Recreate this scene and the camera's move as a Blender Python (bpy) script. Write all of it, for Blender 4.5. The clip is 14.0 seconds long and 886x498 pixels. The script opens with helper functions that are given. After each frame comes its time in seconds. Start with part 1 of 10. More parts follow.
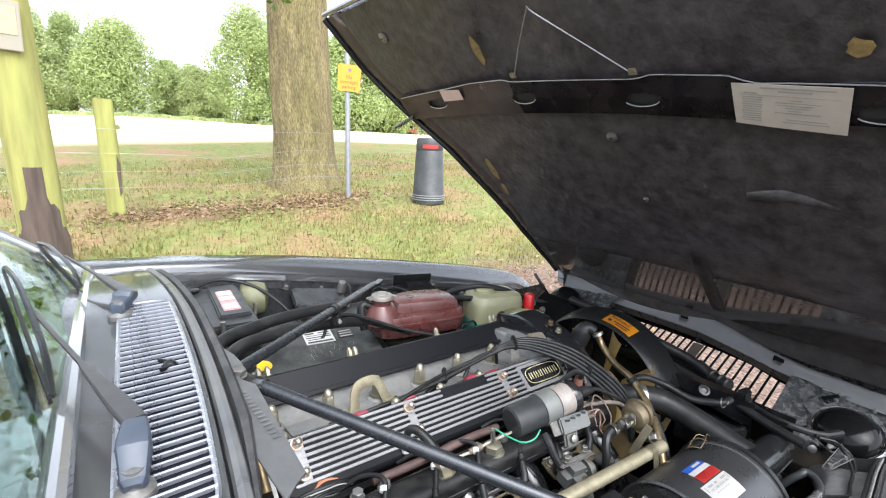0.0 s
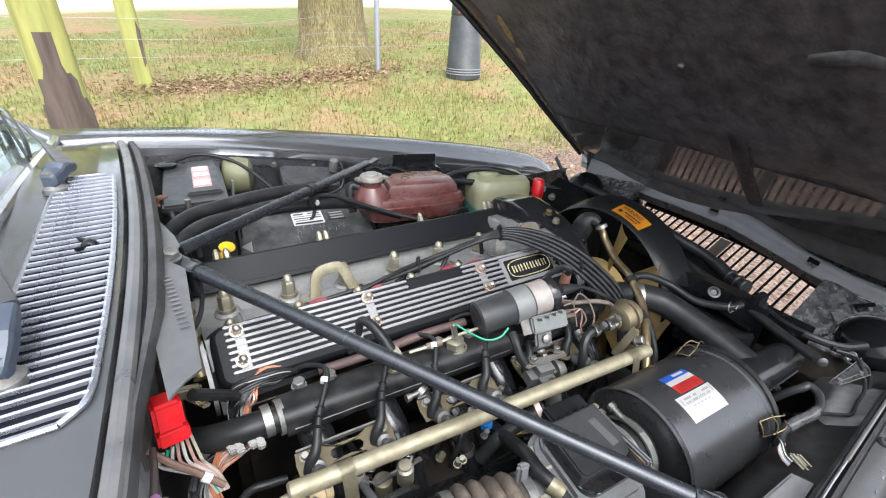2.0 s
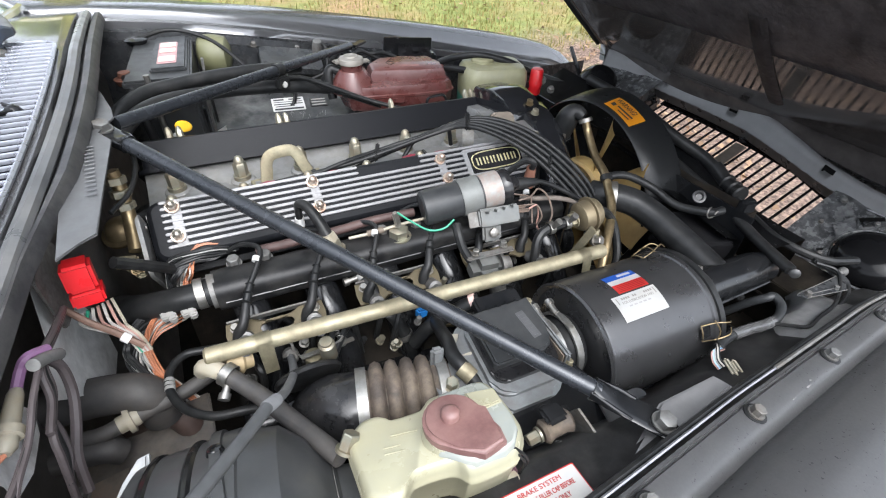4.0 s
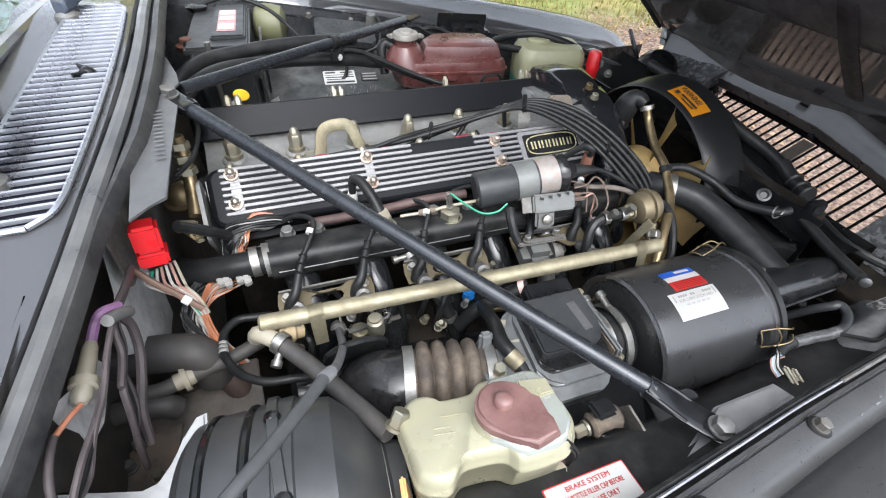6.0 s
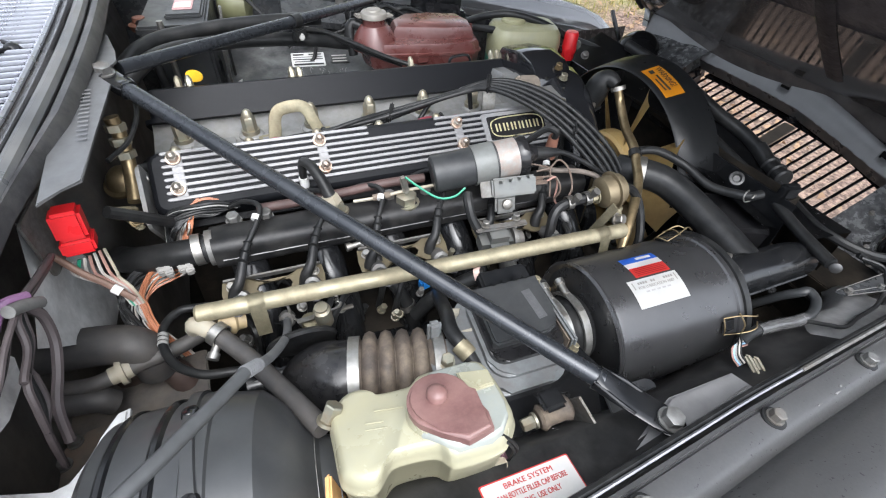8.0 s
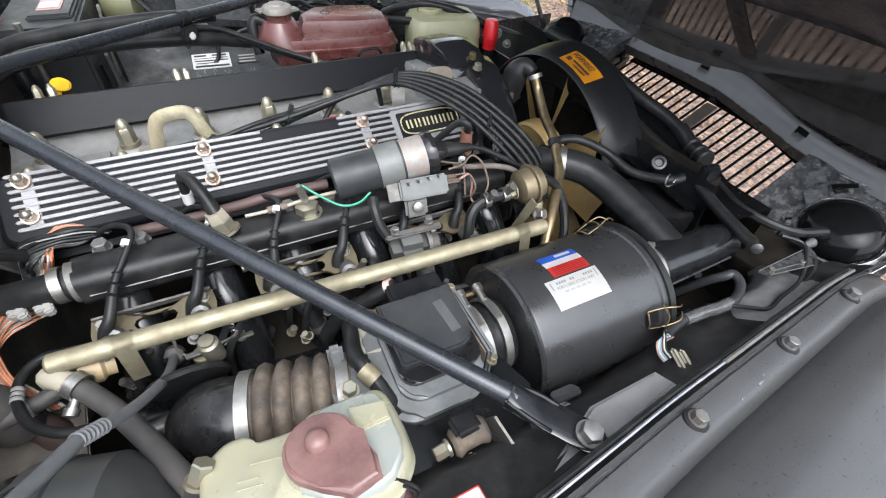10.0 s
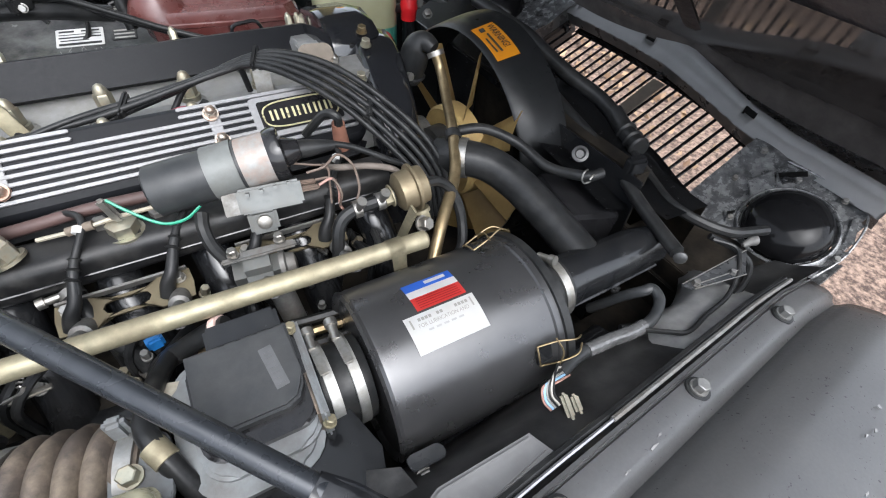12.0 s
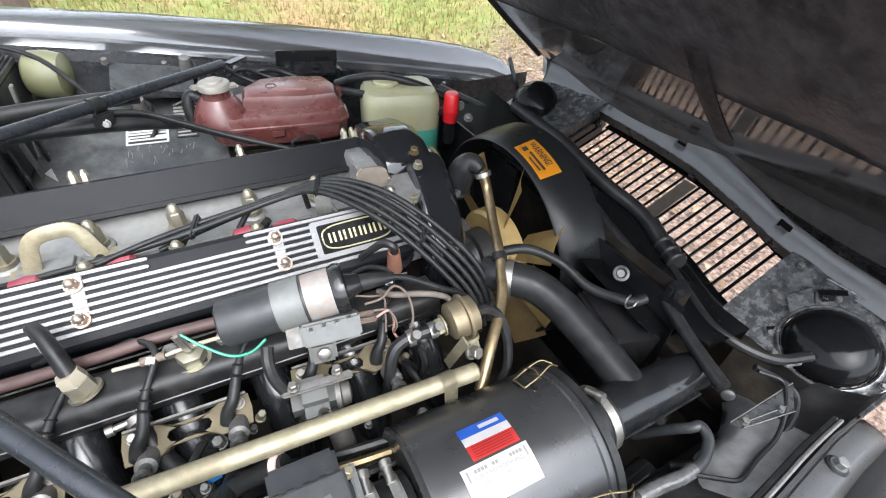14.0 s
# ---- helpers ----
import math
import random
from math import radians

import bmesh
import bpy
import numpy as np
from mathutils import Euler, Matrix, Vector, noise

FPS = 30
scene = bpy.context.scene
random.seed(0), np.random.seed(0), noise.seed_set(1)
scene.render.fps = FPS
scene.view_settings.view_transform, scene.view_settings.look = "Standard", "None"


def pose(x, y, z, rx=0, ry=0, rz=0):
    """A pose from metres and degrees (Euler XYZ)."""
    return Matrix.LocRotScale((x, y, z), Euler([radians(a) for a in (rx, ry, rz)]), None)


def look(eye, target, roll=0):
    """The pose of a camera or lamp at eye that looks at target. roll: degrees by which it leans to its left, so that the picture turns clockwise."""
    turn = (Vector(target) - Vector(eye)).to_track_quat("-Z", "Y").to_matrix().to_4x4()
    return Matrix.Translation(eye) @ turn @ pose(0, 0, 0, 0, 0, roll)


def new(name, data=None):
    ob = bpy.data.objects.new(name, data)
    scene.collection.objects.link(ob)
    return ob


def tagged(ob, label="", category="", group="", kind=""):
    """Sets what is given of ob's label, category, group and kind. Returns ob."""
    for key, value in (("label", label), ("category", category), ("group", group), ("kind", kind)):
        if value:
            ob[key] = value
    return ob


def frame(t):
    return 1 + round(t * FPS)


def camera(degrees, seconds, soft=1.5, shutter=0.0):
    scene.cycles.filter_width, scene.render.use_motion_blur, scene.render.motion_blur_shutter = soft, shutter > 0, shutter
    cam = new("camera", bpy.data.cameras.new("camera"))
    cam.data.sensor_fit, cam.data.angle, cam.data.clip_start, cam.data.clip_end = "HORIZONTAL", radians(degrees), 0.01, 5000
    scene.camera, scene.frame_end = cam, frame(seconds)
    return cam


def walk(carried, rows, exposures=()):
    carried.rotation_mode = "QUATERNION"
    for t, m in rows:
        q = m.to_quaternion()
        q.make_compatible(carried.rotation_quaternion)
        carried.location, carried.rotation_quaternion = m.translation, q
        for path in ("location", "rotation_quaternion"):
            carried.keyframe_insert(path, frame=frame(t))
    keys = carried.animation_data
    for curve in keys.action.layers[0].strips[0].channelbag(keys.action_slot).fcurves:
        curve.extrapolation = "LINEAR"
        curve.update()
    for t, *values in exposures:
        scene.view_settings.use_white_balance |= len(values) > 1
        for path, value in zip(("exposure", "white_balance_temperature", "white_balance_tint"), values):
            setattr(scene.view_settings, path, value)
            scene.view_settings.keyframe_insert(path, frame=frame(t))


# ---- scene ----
cam = camera(87.3, 14.0, soft=1.1)
PATH = [
    (0, (0.0062, -0.0160, 1.3213), (1.0840, 1.3430, 0.9226), 2.3),
    (0.5, (0.0579, -0.0036, 1.3222), (1.1917, 1.3012, 0.9004), 2.4),
    (1, (0.0739, -0.0116, 1.3249), (1.1828, 1.2905, 0.8327), 2.4),
    (1.5, (0.1237, -0.0071, 1.3196), (1.1232, 1.3217, 0.6841), 2.4),
    (2, (0.1842, -0.0044, 1.2875), (1.0591, 1.3101, 0.4652), 2.4),
    (2.5, (0.2376, -0.0374, 1.2688), (1.0520, 1.2184, 0.3058), 2.4),
    (3, (0.3204, -0.0783, 1.2599), (1.0769, 1.1392, 0.2053), 2.7),
    (3.2, (0.3248, -0.0765, 1.2546), (1.0600, 1.1374, 0.1803), 2.7),
    (5.3, (0.3088, -0.0623, 1.2492), (0.9105, 1.1401, 0.0833), 3.1),
    (5.5, (0.3070, -0.0570, 1.2448), (0.8953, 1.1481, 0.0744), 3.3),
    (6, (0.2928, -0.0507, 1.2466), (0.8464, 1.1570, 0.0620), 3.3),
    (6.5, (0.3079, -0.0579, 1.2394), (0.8499, 1.1445, 0.0442), 3.4),
    (7, (0.3248, -0.0614, 1.2341), (0.8597, 1.1303, 0.0246), 3.5),
    (7.2, (0.3373, -0.0614, 1.2323), (0.8669, 1.1303, 0.0210), 3.4),
    (9.5, (0.3863, -0.0481, 1.2119), (1.0457, 1.0707, -0.0057), 3.5),
    (10, (0.4521, -0.0427, 1.2030), (1.1356, 1.0600, -0.0155), 3.5),
    (10.5, (0.5278, -0.0240, 1.1949), (1.2335, 1.0440, -0.0421), 3.8),
    (11, (0.5918, -0.0187, 1.1780), (1.3030, 1.0048, -0.0929), 4.0),
    (11.5, (0.6346, -0.0160, 1.1620), (1.3377, 0.9897, -0.1276), 4.0),
    (12, (0.6524, -0.0133, 1.1674), (1.3519, 1.0030, -0.1160), 4.1),
    (12.5, (0.6542, 0.0027, 1.1941), (1.3564, 1.0457, -0.0662), 4.1),
    (13, (0.6497, 0.0285, 1.2279), (1.3528, 1.1081, 0.0006), 4.1),
    (13.5, (0.6435, 0.0490, 1.2439), (1.3483, 1.1659, 0.0513), 4.0),
    (14, (0.6372, 0.0668, 1.2626), (1.3430, 1.2175, 0.1020), 3.9),
]
walk(cam, [(t, look(eye, target, roll)) for t, eye, target, roll in PATH], exposures=[(t, s, 6100, 10) for t, s in ((0, 2.02), (2, 2.00), (3, 1.97), (7, 1.95), (10, 1.92), (10.5, 1.78), (11, 1.70), (11.5, 1.78), (12, 1.92), (12.5, 1.98), (14, 2.26))])

# ---- daylight: bright overcast, with a soft sun high behind the camera ----
world = bpy.data.worlds.new("sky")
scene.world = world
world.use_nodes = True
wn, wl = world.node_tree.nodes, world.node_tree.links
sky = wn.new("ShaderNodeTexSky")
sky.sky_type, sky.sun_disc = "NISHITA", False
sky.sun_elevation, sky.sun_rotation = radians(52), radians(189)
sky.air_density, sky.dust_density = 1.0, 3.0
haze = wn.new("ShaderNodeHueSaturation")
haze.inputs["Saturation"].default_value = 0.22
wl.new(sky.outputs[0], haze.inputs["Color"])
wl.new(haze.outputs[0], wn["Background"].inputs["Color"])
wn["Background"].inputs["Strength"].default_value = 0.15
sun = new("sun", bpy.data.lights.new("sun", "SUN"))
sun.data.energy, sun.data.angle, sun.data.color = 0.80, radians(60), (1.0, 0.96, 0.9)
sun.matrix_world = look((0, 0, 20), (1.5, 10.0, 3))

# ---- materials ----
def surface(name, base, rough=0.5, metal=0.0, vary=0.15, grain=60.0, bump=0.1, fine=300.0,
            dust=None, amount=0.0, patch=9.0, coat=0.0, shine=0.5, pieces=0.0, stretch=None, dist=0.0006):
    """Base colour varied by grain, dust or wear in patches, and a fine relief."""
    m = bpy.data.materials.new(name)
    m.use_nodes = True
    n, l = m.node_tree.nodes, m.node_tree.links
    b = n["Principled BSDF"]
    b.inputs["Roughness"].default_value, b.inputs["Metallic"].default_value = rough, metal
    b.inputs["Coat Weight"].default_value, b.inputs["Specular IOR Level"].default_value = coat, shine
    b.inputs["Coat Roughness"].default_value = 0.06
    co = n.new("ShaderNodeTexCoord").outputs["Object"]
    if stretch:
        mp = n.new("ShaderNodeMapping")
        mp.inputs["Scale"].default_value = stretch
        l.new(co, mp.inputs["Vector"])
        co = mp.outputs[0]

    def noisy(scale, detail=4.0, rgh=0.6):
        t = n.new("ShaderNodeTexNoise")
        t.inputs["Scale"].default_value, t.inputs["Detail"].default_value, t.inputs["Roughness"].default_value = scale, detail, rgh
        l.new(co, t.inputs["Vector"])
        return t.outputs["Fac"]

    def ramp(src, a, z, lo, hi):
        r = n.new("ShaderNodeMapRange")
        r.inputs[1].default_value, r.inputs[2].default_value = lo, hi
        r.inputs[3].default_value, r.inputs[4].default_value = a, z
        l.new(src, r.inputs[0])
        return r.outputs[0]

    def mix(fac, a, z):
        x = n.new("ShaderNodeMix")
        x.data_type = "RGBA"
        l.new(fac, x.inputs[0])
        for k, c in ((6, a), (7, z)):
            if isinstance(c, tuple):
                x.inputs[k].default_value = (*c, 1)
            else:
                l.new(c, x.inputs[k])
        return x.outputs[2]

    lo, hi = tuple(c * (1 - vary) for c in base), tuple(min(1, c * (1 + vary)) for c in base)
    col = mix(ramp(noisy(grain), 0, 1, 0.32, 0.68), lo, hi)
    if pieces:
        info = n.new("ShaderNodeObjectInfo")
        col = mix(ramp(info.outputs["Random"], 0, pieces, 0, 1), col, tuple(c * 0.45 for c in base))
    rg = ramp(noisy(grain * 0.7), max(0.02, rough - 0.08), min(1, rough + 0.08), 0.3, 0.7)
    if dust:
        f = ramp(noisy(patch, 8.0, 0.7), 0, amount, 0.42, 0.66)
        col = mix(f, col, dust)
        add = n.new("ShaderNodeMath")
        add.operation, add.use_clamp = "MULTIPLY_ADD", True
        l.new(f, add.inputs[0])
        add.inputs[1].default_value = 0.35
        l.new(rg, add.inputs[2])
        rg = add.outputs[0]
    l.new(col, b.inputs["Base Color"])
    l.new(rg, b.inputs["Roughness"])
    if bump:
        bp = n.new("ShaderNodeBump")
        bp.inputs["Strength"].default_value, bp.inputs["Distance"].default_value = bump, dist
        l.new(noisy(fine, 3.0), bp.inputs["Height"])
        l.new(bp.outputs[0], b.inputs["Normal"])
    return m


GREY_DUST, TAN_DUST = (0.19, 0.18, 0.165), (0.34, 0.27, 0.19)
paint = surface("grey_paint", (0.235, 0.24, 0.25), 0.17, 0.6, 0.03, 900, 0.01, 1200, GREY_DUST, 0.04, 6, coat=1.0)
inner_paint = surface("engine_bay_paint", (0.026, 0.028, 0.031), 0.26, 0.05, 0.2, 60, 0.08, 300, GREY_DUST, 0.14, 16, shine=0.4)
# dark underside paint with the ground's bronze reflection put into its colour
under_reflection = surface("underside_paint_with_reflection", (0.145, 0.115, 0.103), 0.17, 0.25, 0.35, 5, 0.05, 90, (0.24, 0.19, 0.16), 0.22, 9, shine=0.9)
liner = surface("bonnet_liner", (0.038, 0.033, 0.0345), 0.36, 0.0, 0.4, 16, 0.8, 38, (0.26, 0.245, 0.245), 0.17, 26, shine=0.5, dist=0.004)
black_paint = surface("satin_black_paint", (0.0065, 0.007, 0.008), 0.20, 0.0, 0.2, 80, 0.05, 500, GREY_DUST, 0.040, 22, shine=0.46)
gloss_black = surface("gloss_black_paint", (0.009, 0.009, 0.010), 0.10, 0.0, 0.2, 60, 0.02, 200, GREY_DUST, 0.04, 14, shine=0.36)
cover_black = surface("crackle_black_paint", (0.0075, 0.008, 0.0095), 0.46, 0.0, 0.12, 300, 0.10, 900, shine=0.13)
rubber = surface("black_rubber", (0.011, 0.0115, 0.012), 0.36, 0.0, 0.3, 60, 0.15, 400, GREY_DUST, 0.06, 24, shine=0.22)
grey_rubber = surface("worn_grey_rubber", (0.10, 0.10, 0.098), 0.5, 0.0, 0.3, 60, 0.15, 400, GREY_DUST, 0.3, 24)
old_rubber = surface("weathered_brown_rubber", (0.055, 0.043, 0.035), 0.7, 0.0, 0.3, 70, 0.2, 400, TAN_DUST, 0.35, 25)
# oily dirt, darkened further so the bay's deep shade is in the colour
grime_shade = surface("oily_grime_and_bay_shade", (0.0045, 0.0042, 0.004), 0.5, 0.0, 0.4, 30, 0.3, 160, TAN_DUST, 0.06, 14, shine=0.2, dist=0.001)
alloy = surface("cast_aluminium", (0.30, 0.30, 0.29), 0.45, 0.85, 0.14, 90, 0.3, 700, (0.20, 0.17, 0.13), 0.45, 22)
dull_alloy = surface("oxidised_aluminium", (0.155, 0.155, 0.15), 0.52, 0.6, 0.2, 120, 0.3, 500, (0.10, 0.08, 0.06), 0.6, 26)
polished = surface("satin_aluminium", (0.205, 0.205, 0.21), 0.46, 0.45, 0.10, 200, 0.03, 900, (0.20, 0.19, 0.17), 0.3, 30)
steel = surface("zinc_plated_steel", (0.30, 0.295, 0.28), 0.38, 0.9, 0.15, 150, 0.08, 500, (0.20, 0.15, 0.09), 0.35, 40)
scuttle_metal = surface("brushed_chrome_slats", (0.42, 0.43, 0.47), 0.30, 0.85, 0.08, 80, 0.03, 400)
gold = surface("yellow_passivated_steel", (0.26, 0.235, 0.16), 0.53, 0.6, 0.2, 60, 0.1, 400, (0.14, 0.105, 0.065), 0.45, 24)
bronze = surface("bronze_pipe", (0.24, 0.185, 0.105), 0.36, 0.85, 0.2, 70, 0.06, 400, (0.10, 0.07, 0.04), 0.4, 22)
brass = surface("tarnished_brass_nut", (0.31, 0.305, 0.245), 0.42, 0.85, 0.15, 120, 0.05, 500, (0.24, 0.15, 0.08), 0.5, 60)
copper_nut = surface("coppery_cap_nut", (0.42, 0.39, 0.34), 0.34, 0.85, 0.12, 120, 0.05, 500, (0.42, 0.20, 0.12), 0.6, 60)
rust = surface("rusty_stain", (0.36, 0.20, 0.15), 0.8, 0.1, 0.3, 120, 0.3, 600)
fan_yellow = surface("aged_yellow_plastic", (0.40, 0.285, 0.115), 0.40, 0.0, 0.12, 25, 0.04, 300, (0.22, 0.14, 0.06), 0.5, 12)
maroon = surface("faded_maroon_paint", (0.085, 0.026, 0.023), 0.27, 0.0, 0.15, 25, 0.10, 300, (0.26, 0.18, 0.17), 0.22, 14)
cream = surface("cream_plastic", (0.30, 0.288, 0.205), 0.26, 0.0, 0.06, 14, 0.04, 200, (0.33, 0.29, 0.16), 0.3, 14)
cap_brown = surface("brown_plastic_cap", (0.118, 0.058, 0.055), 0.40, 0.0, 0.1, 30, 0.05, 300, (0.32, 0.20, 0.17), 0.3, 25)
olive = surface("yellow_green_plastic", (0.120, 0.122, 0.066), 0.4, 0.0, 0.1, 20, 0.05, 250, (0.11, 0.10, 0.05), 0.35, 14)
teal = surface("green_coolant_plastic", (0.05, 0.22, 0.17), 0.35, 0.0, 0.15, 20, 0.05, 250)
red = surface("red_plastic", (0.50, 0.010, 0.014), 0.32, 0.0, 0.06, 30, 0.03, 300, (0.30, 0.03, 0.03), 0.2, 20)
yellow = surface("yellow_plastic", (0.72, 0.42, 0.02), 0.38, 0.0, 0.1, 30, 0.03, 300)
blue = surface("blue_plastic", (0.015, 0.12, 0.34), 0.35, 0.0, 0.1, 40, 0.03, 300)
ivory = surface("ivory_connector_plastic", (0.28, 0.26, 0.205), 0.45, 0.0, 0.1, 40, 0.05, 300, (0.26, 0.20, 0.13), 0.5, 40)
grey_plastic = surface("grey_plastic", (0.022, 0.0235, 0.025), 0.40, 0.0, 0.12, 60, 0.08, 500, GREY_DUST, 0.07, 18, shine=0.3)
air_grey = surface("grey_casting", (0.15, 0.16, 0.165), 0.5, 0.3, 0.15, 60, 0.15, 500, (0.08, 0.06, 0.045), 0.4, 22)
wiper_blue = surface("slate_blue_plastic", (0.042, 0.052, 0.072), 0.4, 0.0, 0.1, 50, 0.06, 300)
white_card = surface("white_label", (0.54, 0.54, 0.53), 0.45, 0.0, 0.04, 40, 0.02, 300, (0.50, 0.46, 0.38), 0.25, 22)
orange_card = surface("orange_label", (0.66, 0.27, 0.012), 0.42, 0.0, 0.05, 40, 0.02, 300)
blue_card = surface("blue_label", (0.03, 0.11, 0.48), 0.42, 0.0, 0.05, 40, 0.0)
red_card = surface("red_label", (0.48, 0.035, 0.03), 0.42, 0.0, 0.05, 40, 0.0)
pink_card = surface("faded_pink_label", (0.62, 0.45, 0.40), 0.5, 0.0, 0.05, 40, 0.0)
# unlit-looking black that paints the shade inside slots
void = surface("slot_shade_black", (0.002, 0.002, 0.002), 0.9, 0.0, 0.1, 60, 0.0, shine=0.1)
# black for print, and for the shade painted into holes and slots
ink_and_shade = surface("black_print_and_hole_shade", (0.02, 0.02, 0.02), 0.5, 0.0, 0.1, 60, 0.0)
grey_ink = surface("grey_print", (0.30, 0.29, 0.27), 0.5, 0.0, 0.1, 60, 0.0)
badge_gold = surface("pale_gold_badge", (0.66, 0.60, 0.36), 0.30, 0.6, 0.06, 90, 0.0)
orange_wire = surface("orange_wire", (0.36, 0.135, 0.065), 0.45, 0.0, 0.1, 50, 0.0)
white_wire = surface("white_wire", (0.36, 0.34, 0.31), 0.45, 0.0, 0.1, 50, 0.0)
pink_wire = surface("pink_wire", (0.30, 0.17, 0.14), 0.45, 0.0, 0.1, 50, 0.0)
green_wire = surface("green_wire", (0.02, 0.22, 0.13), 0.4, 0.0, 0.1, 50, 0.0)
blue_wire = surface("pale_blue_wire", (0.25, 0.42, 0.60), 0.4, 0.0, 0.1, 50, 0.0)
purple_wire = surface("purple_wire", (0.20, 0.105, 0.20), 0.45, 0.0, 0.1, 50, 0.0)
grey_wire = surface("grey_wire", (0.20, 0.20, 0.19), 0.45, 0.0, 0.1, 50, 0.0)
salmon_hose = surface("salmon_tube", (0.62, 0.25, 0.15), 0.4, 0.0, 0.1, 50, 0.0)
dark_felt = surface("yellow_foam_residue", (0.20, 0.14, 0.05), 0.9, 0.0, 0.3, 90, 0.4, 200)
post_wood = surface("mossy_post_wood", (0.26, 0.25, 0.075), 0.85, 0.0, 0.3, 14, 0.5, 60, (0.30, 0.32, 0.10), 0.6, 3, stretch=(1, 1, 0.12), dist=0.006)
charred = surface("dark_bare_post_wood", (0.085, 0.062, 0.05), 0.9, 0.0, 0.4, 16, 0.6, 60, stretch=(1, 1, 0.12), dist=0.006)
galv = surface("galvanised_pole", (0.30, 0.31, 0.33), 0.45, 0.6, 0.1, 20, 0.05, 100)
bin_black = surface("black_bin_plastic", (0.028, 0.032, 0.034), 0.45, 0.0, 0.2, 9, 0.05, 90, GREY_DUST, 0.2, 5)
brick_red = surface("far_brick_wall", (0.32, 0.11, 0.07), 0.9, 0.0, 0.2, 3, 0.0)
roof_grey = surface("far_roof_tiles", (0.30, 0.24, 0.22), 0.8, 0.0, 0.2, 3, 0.0)


def glass_like(name, colour, rough):
    m = bpy.data.materials.new(name)
    m.use_nodes = True
    b = m.node_tree.nodes["Principled BSDF"]
    b.inputs["Base Color"].default_value = (*colour, 1)
    b.inputs["Roughness"].default_value, b.inputs["Transmission Weight"].default_value, b.inputs["IOR"].default_value = rough, 1.0, 1.5
    return m


screen_glass = glass_like("windscreen_glass", (0.80, 0.93, 0.88), 0.0)


def leafy(name, dark, light, thin=0.25):
    """Leaves of uneven green, island by island, that let some light through."""
    m = bpy.data.materials.new(name)
    m.use_nodes = True
    n, l = m.node_tree.nodes, m.node_tree.links
    b = n["Principled BSDF"]
    b.inputs["Roughness"].default_value, b.inputs["Specular IOR Level"].default_value = 0.6, 0.25
    g = n.new("ShaderNodeNewGeometry")
    x = n.new("ShaderNodeMix")
    x.data_type = "RGBA"
    x.inputs[6].default_value, x.inputs[7].default_value = (*dark, 1), (*light, 1)
    l.new(g.outputs["Random Per Island"], x.inputs[0])
    l.new(x.outputs[2], b.inputs["Base Color"])
    if thin:
        tr, mx = n.new("ShaderNodeBsdfTranslucent"), n.new("ShaderNodeMixShader")
        l.new(x.outputs[2], tr.inputs["Color"])
        mx.inputs[0].default_value = thin
        l.new(b.outputs[0], mx.inputs[1])
        l.new(tr.outputs[0], mx.inputs[2])
        l.new(mx.outputs[0], n["Material Output"].inputs["Surface"])
    return m


# far leaves: distance haze is mixed into these paler, greyer greens
leaf_far = leafy("hazed_far_leaves", (0.32, 0.395, 0.16), (0.46, 0.52, 0.24), 0.5)
leaf_pale = leafy("hazed_pale_leaves", (0.38, 0.45, 0.20), (0.51, 0.56, 0.28), 0.5)
leaf_oak = leafy("oak_leaves", (0.045, 0.09, 0.015), (0.15, 0.24, 0.04), 0.35)
grass_mat = leafy("grass_blades", (0.145, 0.170, 0.042), (0.38, 0.295, 0.13), 0.5)
litter = leafy("dead_leaves", (0.13, 0.075, 0.045), (0.34, 0.23, 0.14), 0.0)


def bark_material():
    m = surface("oak_bark", (0.30, 0.245, 0.12), 0.9, 0.0, 0.45, 12, 0.0, 50, (0.24, 0.24, 0.08), 0.5, 1.2, stretch=(1, 1, 0.22))
    n, l = m.node_tree.nodes, m.node_tree.links
    co, mp, v, bp = (n.new("ShaderNode" + k) for k in ("TexCoord", "Mapping", "TexVoronoi", "Bump"))
    mp.inputs["Scale"].default_value = (17, 17, 3.2)
    l.new(co.outputs["Object"], mp.inputs["Vector"])
    l.new(mp.outputs[0], v.inputs["Vector"])
    bp.inputs["Strength"].default_value, bp.inputs["Distance"].default_value = 0.9, 0.03
    l.new(v.outputs["Distance"], bp.inputs["Height"])
    l.new(bp.outputs[0], n["Principled BSDF"].inputs["Normal"])
    # furrows between the ridges are mixed towards a darker brown
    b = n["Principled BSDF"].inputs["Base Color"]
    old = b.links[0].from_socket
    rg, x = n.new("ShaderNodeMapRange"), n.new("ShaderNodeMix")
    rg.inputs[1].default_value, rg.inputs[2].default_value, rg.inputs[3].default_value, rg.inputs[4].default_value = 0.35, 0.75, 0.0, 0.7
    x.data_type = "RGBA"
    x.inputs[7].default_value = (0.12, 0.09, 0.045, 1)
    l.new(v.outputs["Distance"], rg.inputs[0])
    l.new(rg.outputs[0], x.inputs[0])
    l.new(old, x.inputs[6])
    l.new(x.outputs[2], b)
    return m


bark = bark_material()


